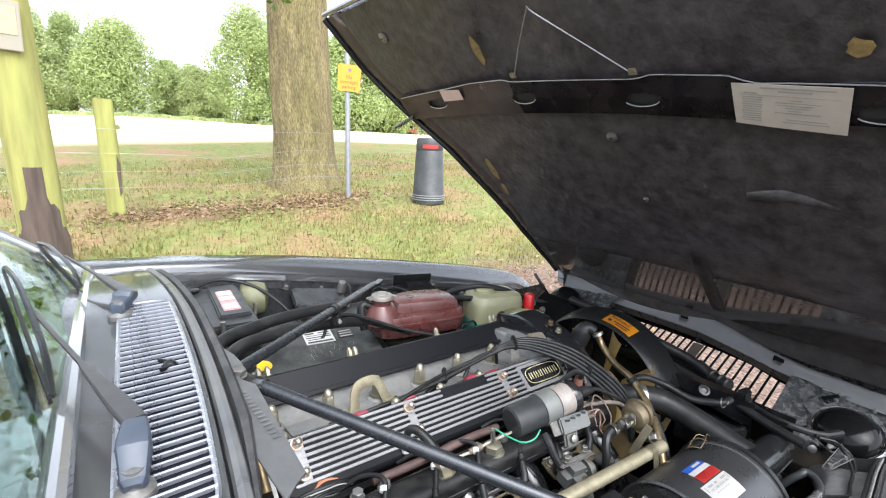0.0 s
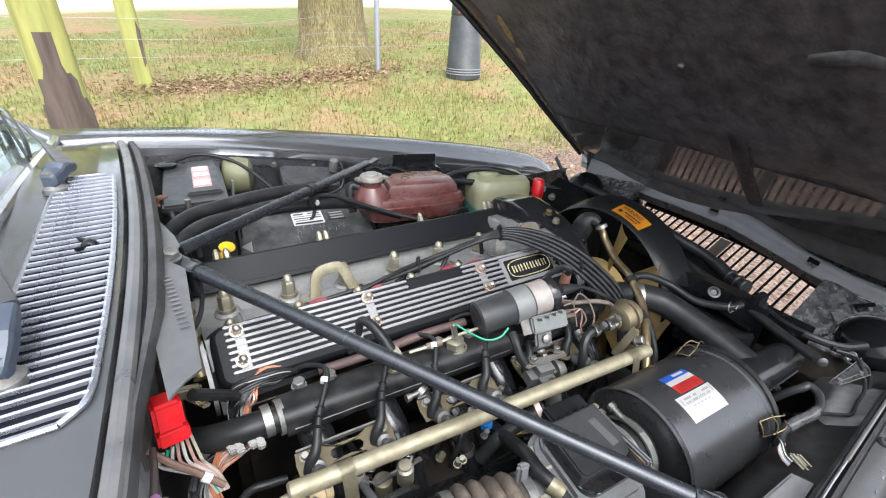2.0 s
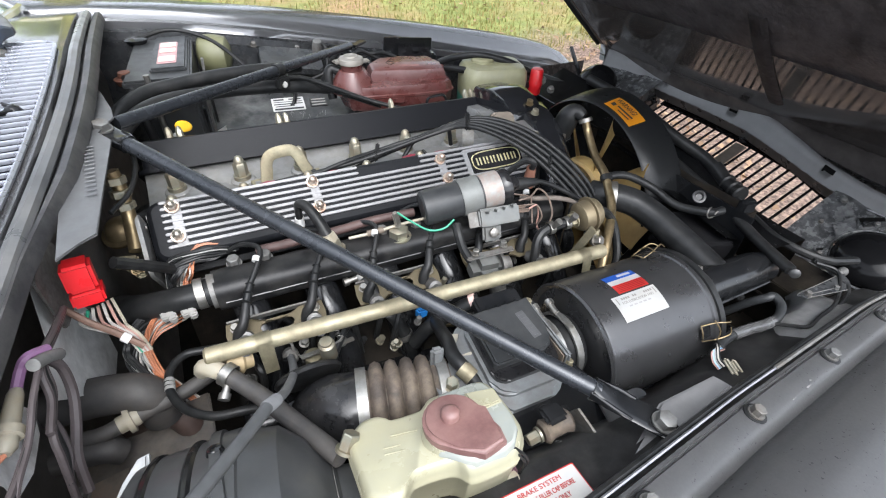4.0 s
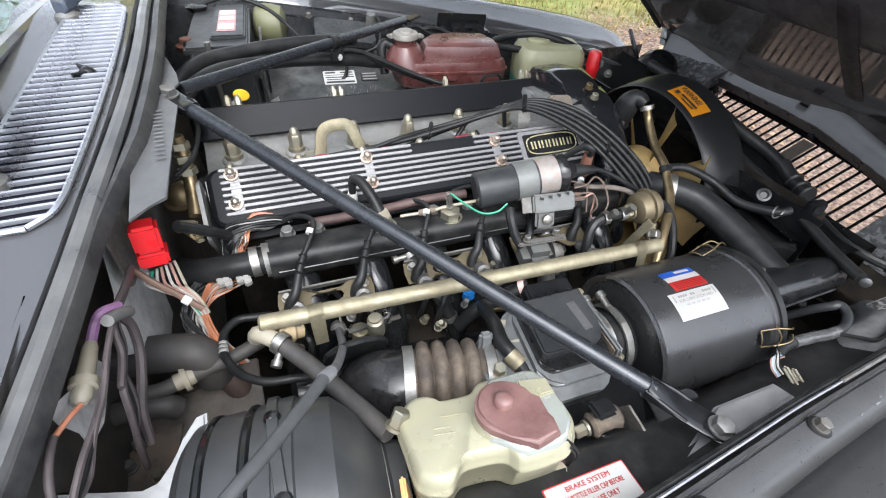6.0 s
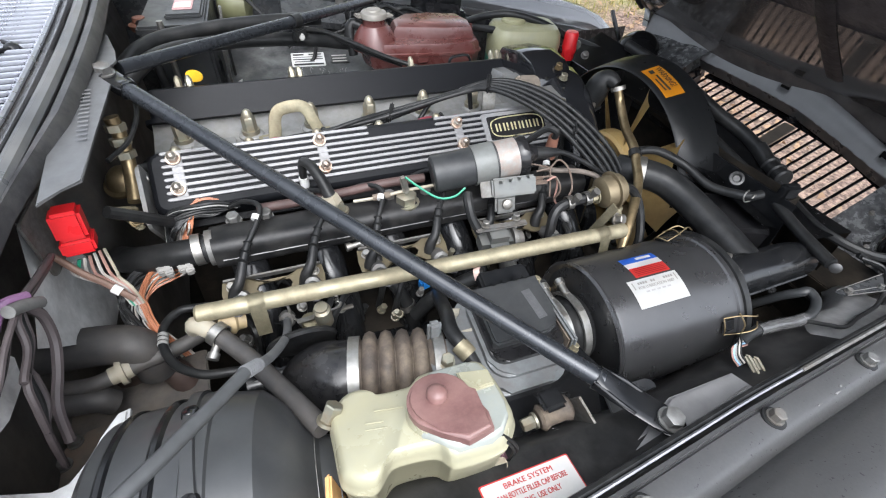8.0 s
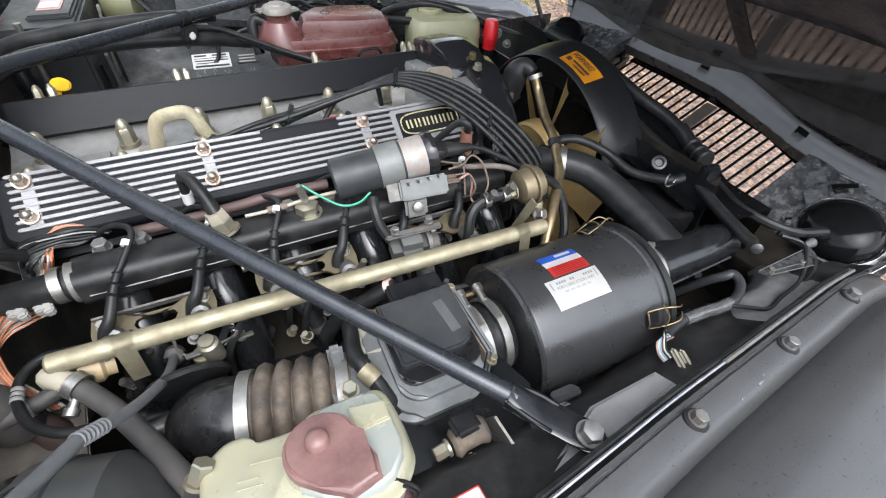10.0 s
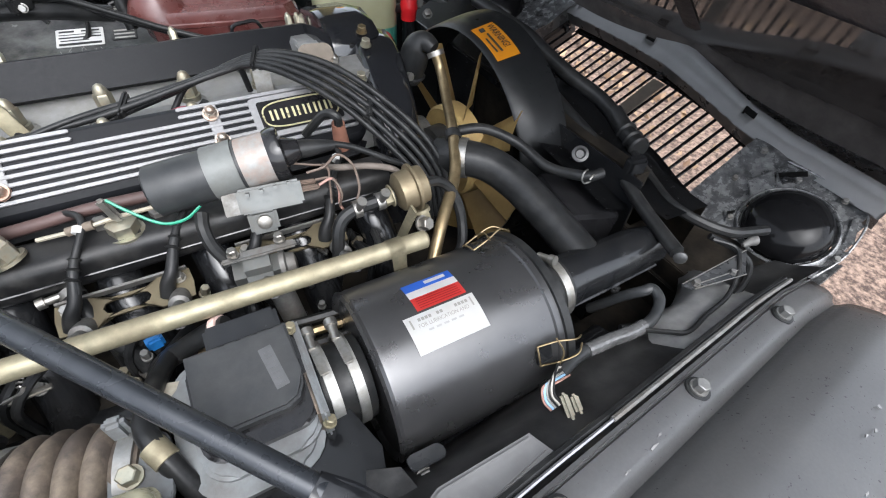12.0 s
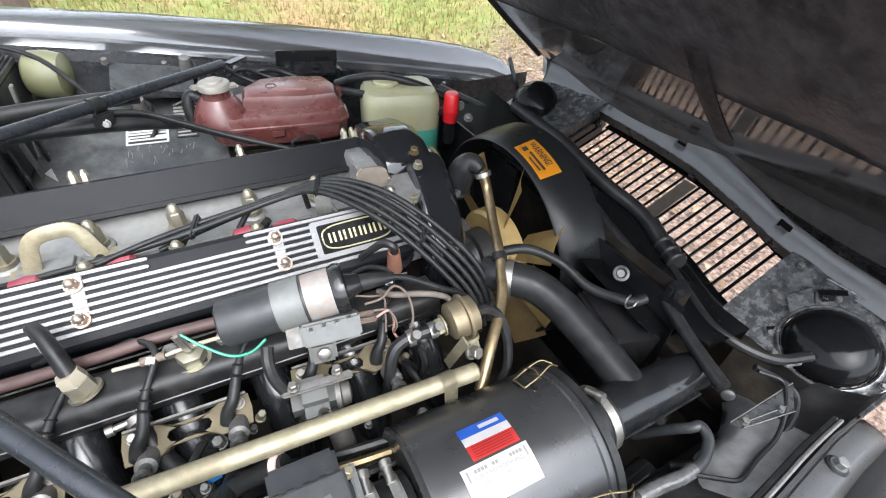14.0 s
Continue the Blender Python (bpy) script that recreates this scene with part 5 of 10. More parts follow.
def corner_z(x, y):
    """Dented floor of the corner: it falls from the wing, then climbs forwards round the lamp."""
    slope = 0.622 + 0.547 * (x - 1.522) + 0.08 * (y - 0.166)
    rear = gutter(min(x, 1.25)) - 0.030 - 0.36 * (y - 0.062)
    dents = 0.006 * noise.noise(V(x * 17, y * 17, 0)) + 0.003 * noise.noise(V(x * 45, y * 45, 3))
    return rear + (slope - rear) * ease((x - 1.24) / 0.17) + dents * ease((x - 1.28) / 0.1) + 0.5 * max(0, 0.085 - y) * ease((x - 1.2) / 0.1)


def lamp_hole(x, y):
    d = V(x, y, LAMP.z + 0.547 * (x - LAMP.x)) - LAMP
    return math.hypot(d.dot(LAMP_FORE), d.dot(LAMP_SIDE))


bm = bmesh.new()
grid(bm, [1.30 + 0.008 * i for i in range(41)], [0.055 + 0.008 * i for i in range(35)], lambda x, y: V(x, y, corner_z(x, y)))
bmesh.ops.delete(bm, geom=[f for f in bm.faces for c in [f.calc_center_median()] if lamp_hole(c.x, c.y) < 0.070 or c.y < 0.066 + 0.30 * max(0, c.x - 1.51) - 0.3 * max(0, 1.44 - c.x) * 0.3 or c.x > 1.619], context="FACES")
part("lamp_panel", thicken(bm, 0.003), corner_paint, car, "scuffed grey corner panel round a headlamp bowl", 70)
part("panel_edge", tube(bmesh.new(), [on_lamp(a, b, 0.004) for a, b in ((0.106, 0.086), (0.112, 0.02), (0.103, -0.065), (0.02, -0.094), (-0.05, -0.088))], 0.0022, 7, 5), corner_paint, car)
part("lamp_rim", lathe(bmesh.new(), LAMP - LAMP_OUT * 0.006, LAMP, [(0, 0.0730), (0.010, 0.0735), (0.0125, 0.0770), (0.011, 0.0800), (0.004, 0.0840)], 48, (False, False)), corner_paint, car, "raised grey rim round the lamp bowl", 60)
# pressed plates, slots and bolts round the lamp; slots are black plates painted as shade
for nm, pts, h, mat in (("pressing", [(0.074, 0.084), (0.043, 0.060), (0.069, 0.043), (0.106, 0.030), (0.112, 0.046)], 0.003, corner_paint),
                        ("pressing", [(0.030, 0.106), (0.078, 0.090), (0.046, 0.063), (0.006, 0.079)], 0.003, corner_paint),
                        ("pressing", [(-0.045, 0.094), (-0.027, 0.082), (-0.038, 0.072), (-0.060, 0.074)], 0.003, corner_paint),
                        ("pressing", [(-0.060, -0.060), (-0.025, -0.082), (-0.045, -0.092), (-0.085, -0.078)], 0.004, corner_paint),
                        ("pressing", [(0.030, -0.078), (0.075, -0.058), (0.085, -0.064), (0.040, -0.090)], 0.004, corner_paint),
                        ("slot", [(0.075, 0.082), (0.109, 0.049), (0.100, 0.040), (0.067, 0.073)], 0.004, void),
                        ("slot", [(-0.044, 0.088), (-0.031, 0.079), (-0.037, 0.074), (-0.051, 0.080)], 0.004, void),
                        ("lamp_lug", [(0.066, 0.070), (0.084, 0.056), (0.076, 0.048), (0.060, 0.060)], 0.0075, black_paint)):
    part(nm, slab(bmesh.new(), pts, h, plane_at(LAMP + LAMP_OUT * 0.002, LAMP_FORE, LAMP_SIDE), 0.0012), mat, car)
for a, b, r, mat in ((0.070, 0.063, 0.0055, black_paint), (0.083, 0.047, 0.0050, dull_alloy), (-0.050, 0.075, 0.0050, dull_alloy), (0.000, -0.090, 0.0050, dull_alloy), (0.096, -0.030, 0.0045, dull_alloy), (-0.075, 0.045, 0.0050, dull_alloy), (0.020, 0.125, 0.0045, dull_alloy), (0.098, 0.130, 0.006, dull_alloy)):
    part("bolt", hexnut(bmesh.new(), on_lamp(a, b, 0.005), LAMP_OUT, r, 0.007, False), mat, car)
# smooth floor between the inner wing and the lamp panel, rolled down at its inner edge
bm = bmesh.new()


def floor_in(x):
    return 0.130 + 0.02 * ease((x - 1.06) / 0.06) + 0.055 * ease((x - 1.17) / 0.14)


grid(bm, [1.045 + 0.0125 * i for i in range(24)], [0, 0.2, 0.4, 0.6, 0.75, 0.86, 0.94, 1.0], lambda x, k: V(x, 0.060 + skew(x) * 0.6 + k * (floor_in(x) - 0.060 - skew(x) * 0.6), corner_z(x, 0.056 + k * 0.09) + 0.004 - 0.034 * max(0, (k - 0.75) / 0.25) ** 2 - 0.020 * (1 - ease((x - 1.045) / 0.06))))
# base grey is raised to hold the sky's reflection on satin paint
part("corner_floor", thicken(bm, 0.003), surface("corner_paint_with_sky_sheen", (0.34, 0.34, 0.34), 0.36, 0.1, 0.2, 40, 0.06, 200, (0.26, 0.255, 0.245), 0.3, 14, shine=0.5), car, "dusty grey floor before the lamp panel, sky sheen in its colour", 60)
FAR_LAMP = V(1.575, 1.120, 0.690)
bm = bmesh.new()
grid(bm, [1.43 + 0.0125 * i for i in range(25)], [0.955 + 0.0125 * i for i in range(22)], lambda x, y: V(x, y, FAR_LAMP.z - 0.012 + 0.42 * (x - 1.575) + 0.006 * noise.noise(V(x * 17, y * 17, 0)) - 0.25 * max(0, y - 1.17)))
bmesh.ops.delete(bm, geom=[f for f in bm.faces for c in [f.calc_center_median()] if math.hypot((c.x - 1.575) * 1.08, c.y - 1.120) < 0.066 or c.x < 1.47 and c.y > 1.10], context="FACES")
part("lamp_panel", thicken(bm, 0.003), corner_paint, car, "scuffed grey corner panel round a headlamp bowl", 70)
part("grille_end_wall", box(bmesh.new(), (1.610, 0.972, 0.635), (0.26, 0.006, 0.090), (0, -23, 0), 0.002), inner_paint, car, "dark wall at the end of the grille")


def bowl(c, tilt, r, rise, label):
    c, d = V(*c), V(*tilt).normalized()
    lamp_black = bpy.data.materials.get("lamp_bowl_black") or surface("lamp_bowl_black", (0.006, 0.006, 0.0065), 0.09, 0.0, 0.2, 60, 0.004, 120, shine=0.13)
    ob = thing("headlamp_bowl", c, label, "headlamp bowl", "headlamp bowls")
    prof = [(-0.016, r * 0.98), (-0.006, r * 1.01), (0.001, r)] + [(0.001 + r * rise * math.sin(a), r * math.cos(a) ** 0.97) for a in [0.12 * i for i in range(1, 13)]]
    part("dome", lathe(bmesh.new(), c, c + d, prof, 48, (False, True)), lamp_black, ob, "glossy black dome", 60)
    return ob


nb = bowl(LAMP, LAMP_OUT, 0.0715, 0.62, "glossy black headlamp bowl in the corner panel")
part("terminal", lathe(bmesh.new(), on_lamp(-0.060, 0.014, 0.016), on_lamp(-0.110, 0.022, 0.040), [(-0.006, 0.010), (0.006, 0.010), (0.014, 0.0075), (0.028, 0.006), (0.034, 0.003)], 14), grey_rubber, nb, "worn grey rubber plug")
bowl(FAR_LAMP, (-0.45, -0.10, 0.85), 0.068, 0.75, "glossy black headlamp bowl beyond the grille")
part("far_stay", box(bmesh.new(), (1.60, 1.27, 0.715), (0.012, 0.15, 0.012), (25, 0, -20), 0.002), black_paint, car)
tr = plane_at((1.160, 0.146, 0.692), (1, 0, -0.02), (0, 1, 0.12))
part("cable_trough", slab(bmesh.new(), [(0, 0), (0.010, -0.012), (0.106, -0.030), (0.146, -0.003)], 0.003, tr, 0.001), inner_paint, car, "grey folded sheet-metal plate with bright worn edges")
for p, q in (((0.0, 0.001), (0.144, -0.002)), ((0.012, -0.007), (0.100, -0.021)), ((0.010, -0.0125), (0.104, -0.031))):
    part("plate_edge", rod(bmesh.new(), tr @ V(*p, 0.004), tr @ V(*q, 0.004), 0.0009), dull_alloy, car)
part("bolt", hexnut(bmesh.new(), tr @ V(0.018, -0.008, 0.004), (0, 0, 1), 0.005, 0.007, False), dull_alloy, car)
part("bolt", hexnut(bmesh.new(), tr @ V(0.085, -0.020, 0.004), (0, 0, 1), 0.004, 0.006, False), dull_alloy, car)
# two added dark sheets keep bright gravel and its light out of gaps
part("under_tray", box(bmesh.new(), (1.375, 0.235, 0.585), (0.25, 0.19, 0.006), (0, 0, 0), 0.002), grime_shade, car, "dark sheet added to close the gap under the lamp panel")
part("under_tray", box(bmesh.new(), (0.10, 0.76, 0.20), (0.60, 1.25, 0.006), (0, 0, 0), 0.002), grime_shade, car, "oily black sheet added to darken the bay below the bulkhead")
part("footwell_panel", box(bmesh.new(), (0.06, 0.315, 0.585), (0.30, 0.30, 0.006), (6, 0, 0), 0.002), surface("dusty_footwell_paint", (0.070, 0.064, 0.060), 0.55, 0.0, 0.4, 30, 0.3, 120, TAN_DUST, 0.22, 12), car, "dusty black panel under the hoses")
part("strut_mount", slab(bmesh.new(), [(0.733, 0.087), (0.832, 0.084), (0.841, 0.060), (0.716, 0.048), (0.624, 0.044)], 0.060, pose(0, 0, 0.682), 0.004), surface("dusty_grey_box_paint", (0.125, 0.125, 0.127), 0.42, 0.05, 0.15, 30, 0.06, 200, (0.22, 0.215, 0.205), 0.25, 12), car, "raised dusty box that carries the strut", 40)

# ---- the engine: a long straight six with two canted cam covers ----
engine = thing("engine", (0.56, 0.757, 0.35), "straight-six engine with ribbed cam covers, alloy head and black fittings", "engine")
SKEW = V(1, -0.013, -0.0235)


def run(x, y, z):
    """A point of the engine given at x 0.552, carried along its slightly skewed axis."""
    return V(x, y, z) + (x - 0.552) * V(0, SKEW.y, SKEW.z)


part("block", box(bmesh.new(), (0.57, 0.757, 0.56), (0.74, 0.30, 0.36), (0, 1.3, -0.7), 0.02), grime_shade, engine, "oily black block")
head_alloy = surface("bead_blasted_head", (0.265, 0.265, 0.26), 0.5, 0.6, 0.12, 60, 0.15, 500, (0.20, 0.18, 0.145), 0.4, 20)
bm, loops = bmesh.new(), []
for x in [0.195 + 0.05 * i for i in range(15)]:
    b = 0.004 * math.sin(x * 57)
    loops.append([run(x, y, z) for y, z in ((0.606, 0.700), (0.626, 0.750), (0.668, 0.803), (0.695, 0.790 + b), (0.725, 0.780 + b), (0.757, 0.778), (0.80, 0.785), (0.845, 0.805), (0.90, 0.78), (0.94, 0.715))])
rings(bm, loops)
head = part("cylinder_head", bm, head_alloy, engine, "grey alloy cylinder head", 60)
# raised pads in the valley under each pair of nuts
for k in range(6):
    x = 0.243 + 0.1105 * k
    part("pad", box(bmesh.new(), run(x + 0.05, 0.728, 0.786), (0.078, 0.055, 0.014), (-8, 0, 0), 0.006), head_alloy, head)

# canted inlet cover: black body, polished ribs, screws and badge
CM = plane_at((0.552, 0.614, 0.810), SKEW, (0, 0.78, 0.625))
bm = bmesh.new()
loops = []
for d, g in ((-0.060, 0.010), (-0.052, 0.010), (-0.050, 0.0), (-0.008, -0.001), (-0.003, -0.004), (0.0, -0.009)):
    loops.append([CM @ V(x, y - 0.0055, d) for x, y in round_rect(0.706 + 2 * g, 0.101 + 2 * g, 0.022 + g, 6)])
rings(bm, loops)
cover = part("inlet_cam_cover", bm, cover_black, engine, "black cam cover with polished ribs", 30)
ROWS_Y = [0.0372 - 0.0102 * k for k in range(8)]


def rib_run(a, b, row):
    y = ROWS_Y[row]
    n = 5
    out = [(b - 0.0035 + 0.0035 * math.cos(t), y + 0.0026 * math.sin(t)) for t in [-math.pi / 2 + math.pi * i / n for i in range(n + 1)]]
    out += [(a + 0.0035 + 0.0035 * math.cos(t), y + 0.0026 * math.sin(t)) for t in [math.pi / 2 + math.pi * i / n for i in range(n + 1)]]
    part("rib", slab(bmesh.new(), out, 0.0032, CM, 0.0006, 1), polished, cover)


LEFT, RIGHT = -0.332, 0.338
for row in range(8):
    stops = [(LEFT, RIGHT)]
    if row < 2:
        stops = [(LEFT, -0.0165), (0.103, 0.325 if row == 0 else 0.196)]
    if 2 <= row <= 5:
        stops = [(LEFT, 0.196), (0.330, RIGHT)]
    for a, b in stops:
        rib_run(a, b, row)
for x, rows in ((-0.313, (0, 7)), (-0.100, (0, 6)), (0.143, (0, 6))):
    for r0 in range(rows[0], rows[1]):
        y = (ROWS_Y[r0] + ROWS_Y[r0 + 1]) / 2
        part("rib_bridge", box(bmesh.new(), (0, 0, 0), (0.016, 0.0105, 0.0028), m=CM @ pose(x + 0.002, y, 0.0014), bevel=0.001, seg=1), polished, cover)
for x, y in ((-0.314, 0.0275), (-0.315, -0.020), (-0.100, 0.025), (-0.100, -0.020), (0.143, 0.0225), (0.146, -0.017), (0.335, 0.030)):
    p, o = CM @ V(x, y, 0.002), CM.to_3x3() @ V(0, 0, 1)
    part("stain_ring", lathe(bmesh.new(), p, p + o, [(0, 0.0105), (0.0008, 0.0100)], 16), rust, cover)
    part("cap_nut", hexnut(bmesh.new(), p + o * 0.0010, o, 0.0082, 0.020), copper_nut, cover)
part("badge_frame", slab(bmesh.new(), round_rect(0.137, 0.060, 0.005), 0.0036, CM @ pose(0.262, 0.0030, 0), 0.0008), polished, cover, "polished frame round the badge")
bm = slab(bmesh.new(), round_rect(0.118, 0.045, 0.003), 0.0050, CM @ pose(0.262, 0.0030, 0), 0.0006)
badge = part("badge", bm, gloss_black, engine, "black and pale gold enamelled badge")
bm = bmesh.new()
outer = [(0.0545 * math.copysign(abs(math.cos(t)) ** 0.55, math.cos(t)), 0.0190 * math.copysign(abs(math.sin(t)) ** 0.6, math.sin(t))) for t in [2 * math.pi * i / 40 for i in range(40)]]
tube(bm, [CM @ V(0.262 + x, 0.0030 + y, 0.0054) for x, y in outer + outer[:1]], 0.0012, 6, 1)
part("badge_rim", bm, badge_gold, badge)
bars(badge, CM @ pose(0.262, 0.0030, 0.0043), [(-0.040 + 0.0160 * k + s, 0, 0.0032, 0.0150) for k in range(6) for s in (-0.0036, 0.0036)], badge_gold, "badge_bar")

boot_red = surface("dusty_crimson_boot", (0.20, 0.022, 0.038), 0.5, 0.0, 0.2, 40, 0.1, 300, (0.16, 0.08, 0.08), 0.4, 30)
for x, y in ((0.388, 0.699), (0.496, 0.6955), (0.664, 0.6880), (0.722, 0.6790)):
    part("plug_boot", lathe(bmesh.new(), (x - 0.020, y + 0.002, 0.797), (x + 0.02, y - 0.002, 0.799), [(0, 0.006), (0.003, 0.011), (0.020, 0.0135), (0.034, 0.012), (0.040, 0.006)], 14), boot_red, engine, "dusty crimson plug boot")
# the exhaust cover leans the other way; its inner flank faces the valley
EM = plane_at((0.552, 0.900, 0.810), SKEW, (0, 0.78, -0.625))
bm, loops = bmesh.new(), []
for d, g in ((-0.062, 0.010), (-0.054, 0.010), (-0.052, 0.0), (-0.004, -0.001), (0.0, -0.008)):
    loops.append([EM @ V(x + 0.004, y, d) for x, y in round_rect(0.72 + 2 * g, 0.116 + 2 * g, 0.014 + g, 5)])
rings(bm, loops)
exhaust = part("exhaust_cam_cover", bm, cover_black, engine, "plain black cam cover", 30)
for x, y in ((-0.300, 0.048), (-0.282, 0.046), (-0.100, 0.048), (-0.085, 0.044), (0.145, 0.048), (0.335, 0.048), (0.352, 0.044)):
    p, o = EM @ V(x, -y * 0.85, 0), EM.to_3x3() @ V(0, 0, 1)
    part("cap_nut", hexnut(bmesh.new(), p, V(0, 0.35, 0.94), 0.0065, 0.022), brass, exhaust)
p = EM @ V(0.26, -0.03, 0.0)
part("lifting_eye", tube(bmesh.new(), [p + V(-0.025, 0, 0), p + V(-0.02, 0, 0.016), p + V(0.0, 0, 0.02), p + V(0.02, 0, 0.018), p + V(0.03, 0, 0.0)], 0.003, 6), black_paint, exhaust)

# tall head nuts on round bosses, and the small cap nuts along the inlet cover's upper flange
for k in range(6):
    x = 0.243 + 0.1105 * k
    p = run(x, 0.768, 0.778)
    part("boss", lathe(bmesh.new(), p - V(0, 0, 0.006), p + V(0, 0, 1), [(0, 0.024), (0.010, 0.022), (0.013, 0.018)], 20), head_alloy, head)
    part("head_nut", hexnut(bmesh.new(), p + V(0, 0, 0.006), (0, 0, 1), 0.0125, 0.046), brass, head)
    q = run(x - 0.006, 0.683, 0.796)
    part("flange_nut", hexnut(bmesh.new(), q, (0, 0, 1), 0.0105, 0.026), brass, head)
# gold lifting bracket standing between two nuts
bm = bmesh.new()
m = plane_at(run(0.428, 0.735, 0.790), (1, 0.12, 0), (0, 0.32, 0.95)) @ Matrix.Scale(1.10, 4)
path = smooth_line([V(*p, 0) for p in ((-0.036, -0.003), (-0.031, 0.014), (-0.027, 0.030), (-0.018, 0.041), (0.0, 0.0435), (0.018, 0.041), (0.027, 0.030), (0.032, 0.014), (0.038, -0.003))], 4)
loops = []
for i, p in enumerate(path):
    d = (path[min(i + 1, len(path) - 1)] - path[max(i - 1, 0)]).normalized()
    side = V(-d.y, d.x, 0)
    loops.append([m @ (p + side * a + V(0, 0, b)) for a, b in ((-0.0095, 0.0005), (-0.0088, 0), (0.0088, 0), (0.0095, 0.0005), (0.0095, 0.0042), (0.0082, 0.0052), (-0.0082, 0.0052), (-0.0095, 0.0042))])
rings(bm, loops)
part("lifting_bracket", bm, gold, engine, "yellow-passivated arched lifting bracket", 40)
for s in (-0.042, 0.043):
    part("bracket_foot", box(bmesh.new(), run(0.428 + 1.15 * s, 0.730, 0.789), (0.030, 0.026, 0.005), (0, 0, 6), 0.001), gold, engine)
# front end: alloy breather plate, black rounded front cover with bolts, crank area behind the fan
bm, loops = bmesh.new(), []
for x, d in ((0.872, -0.008), (0.878, 0.0), (0.925, 0.0), (0.935, -0.006)):
    loops.append([V(x, y, z + d) for y, z in ((0.60, 0.72), (0.625, 0.785), (0.665, 0.820), (0.72, 0.826), (0.80, 0.826), (0.845, 0.820), (0.875, 0.79), (0.89, 0.72))])
rings(bm, loops)
part("breather_plate", bm, head_alloy, engine, "grey alloy front plate", 40)
chain_paint = surface("clean_gloss_black", (0.009, 0.0095, 0.011), 0.10, 0.0, 0.15, 50, 0.01, 150, shine=0.7)
OUTER = [(0.778, 0.790), (0.768, 0.836), (0.742, 0.849), (0.70, 0.847), (0.66, 0.838), (0.62, 0.820), (0.585, 0.797), (0.555, 0.765), (0.540, 0.72), (0.535, 0.58)]
bm, loops = bmesh.new(), []
for dx, d in ((0.0, 0.016), (0.002, 0.004), (0.006, 0.001), (0.012, -0.002), (0.022, 0.0), (0.040, 0.0), (0.052, 0.004), (0.059, 0.012), (0.062, 0.030)):
    ring = []
    for y, z in OUTER:
        o = (V(0, 0.66, 0.68) - V(0, y, z)).normalized()
        ring.append(V(0.948 + 0.20 * (y - 0.73) + 1.25 * dx, y, z) + o * d)
    loops.append(ring)
rings(bm, loops)
fc = part("front_cover", bm, chain_paint, engine, "glossy black rounded chain cover", 50)
bm, loops = bmesh.new(), []
for x, k in ((0.905, 0.93), (0.909, 0.985), (0.922, 1.0), (0.975, 1.0), (0.992, 0.97), (1.000, 0.90), (1.003, 0.80)):
    loops.append([V(x, 0.80 + (y - 0.80) * k, 0.70 + (z - 0.70) * k) for y, z in ((0.700, 0.58), (0.700, 0.81), (0.706, 0.842), (0.718, 0.860), (0.738, 0.870), (0.785, 0.876), (0.86, 0.858), (0.90, 0.80), (0.905, 0.58))])
rings(bm, loops)
hump = part("end_hump", bm, chain_paint, engine, "glossy black rounded end of the cam cover", 50)
part("flange", slab(bmesh.new(), [(0.868, 0.625), (0.902, 0.612), (0.940, 0.640), (0.958, 0.742), (0.955, 0.785), (0.868, 0.785)], 0.012, pose(0, 0, 0.818), 0.002), head_alloy, engine, "grey alloy flange")
part("filler_plug", slab(bmesh.new(), round_rect(0.052, 0.034, 0.013, 6), 0.012, plane_at((0.872, 0.690, 0.846), (1, -0.25, 0), (0, 0.45, 0.9)), 0.004), surface("brown_bracket", (0.10, 0.082, 0.0625), 0.5, 0.4), engine, "brownish rounded plug")
for x, y, z in ((0.962, 0.716, 0.858), (0.952, 0.680, 0.852), (0.918, 0.628, 0.826)):
    part("cover_bolt", hexnut(bmesh.new(), (x, y, z), (0, -0.2, 1), 0.0072, 0.011, False), brass if y < 0.7 else bronze, engine)
for x, y in ((0.900, 0.690), (0.890, 0.655)):
    part("dome_nut", hexnut(bmesh.new(), (x, y, 0.826), (0, 0, 1), 0.0085, 0.018), steel, engine)
part("water_pump", lathe(bmesh.new(), (1.0, 0.72, 0.62), (1.2, 0.72, 0.62), [(0, 0.09), (0.03, 0.085), (0.05, 0.05), (0.09, 0.045)], 24), dull_alloy, engine, "grey alloy pump")
for y, z, r in ((0.74, 0.47, 0.08), (0.60, 0.55, 0.045)):
    part("pulley", lathe(bmesh.new(), (1.005, y, z), (1.2, y, z), [(0, r), (0.008, r), (0.016, r * 0.82), (0.024, r), (0.032, r)], 28), black_paint, engine)
part("drive_belt", tube(bmesh.new(), [(1.02, 0.63, 0.60), (1.02, 0.665, 0.52), (1.02, 0.70, 0.40), (1.02, 0.78, 0.40), (1.02, 0.80, 0.52), (1.02, 0.79, 0.62)], 0.007, 6), rubber, engine)
# casting tail at the back of the head
part("rear_plate", slab(bmesh.new(), round_rect(0.10, 0.11, 0.012), 0.006, plane_at((0.192, 0.635, 0.765), (0, -0.78, -0.6), (0, -0.6, 0.78)), 0.001), head_alloy, engine)
for y, z in ((0.655, 0.80), (0.612, 0.752)):
    part("plate_bolt", hexnut(bmesh.new(), (0.192, y, z), (-1, -0.3, 0.2), 0.006, 0.012, False), steel, engine)
bm = bmesh.new()
tube(bm, [(0.165, 0.70, 0.78), (0.19, 0.74, 0.765), (0.18, 0.80, 0.74), (0.14, 0.83, 0.70)], 0.017, 10)
part("rear_hose", bm, rubber, engine)

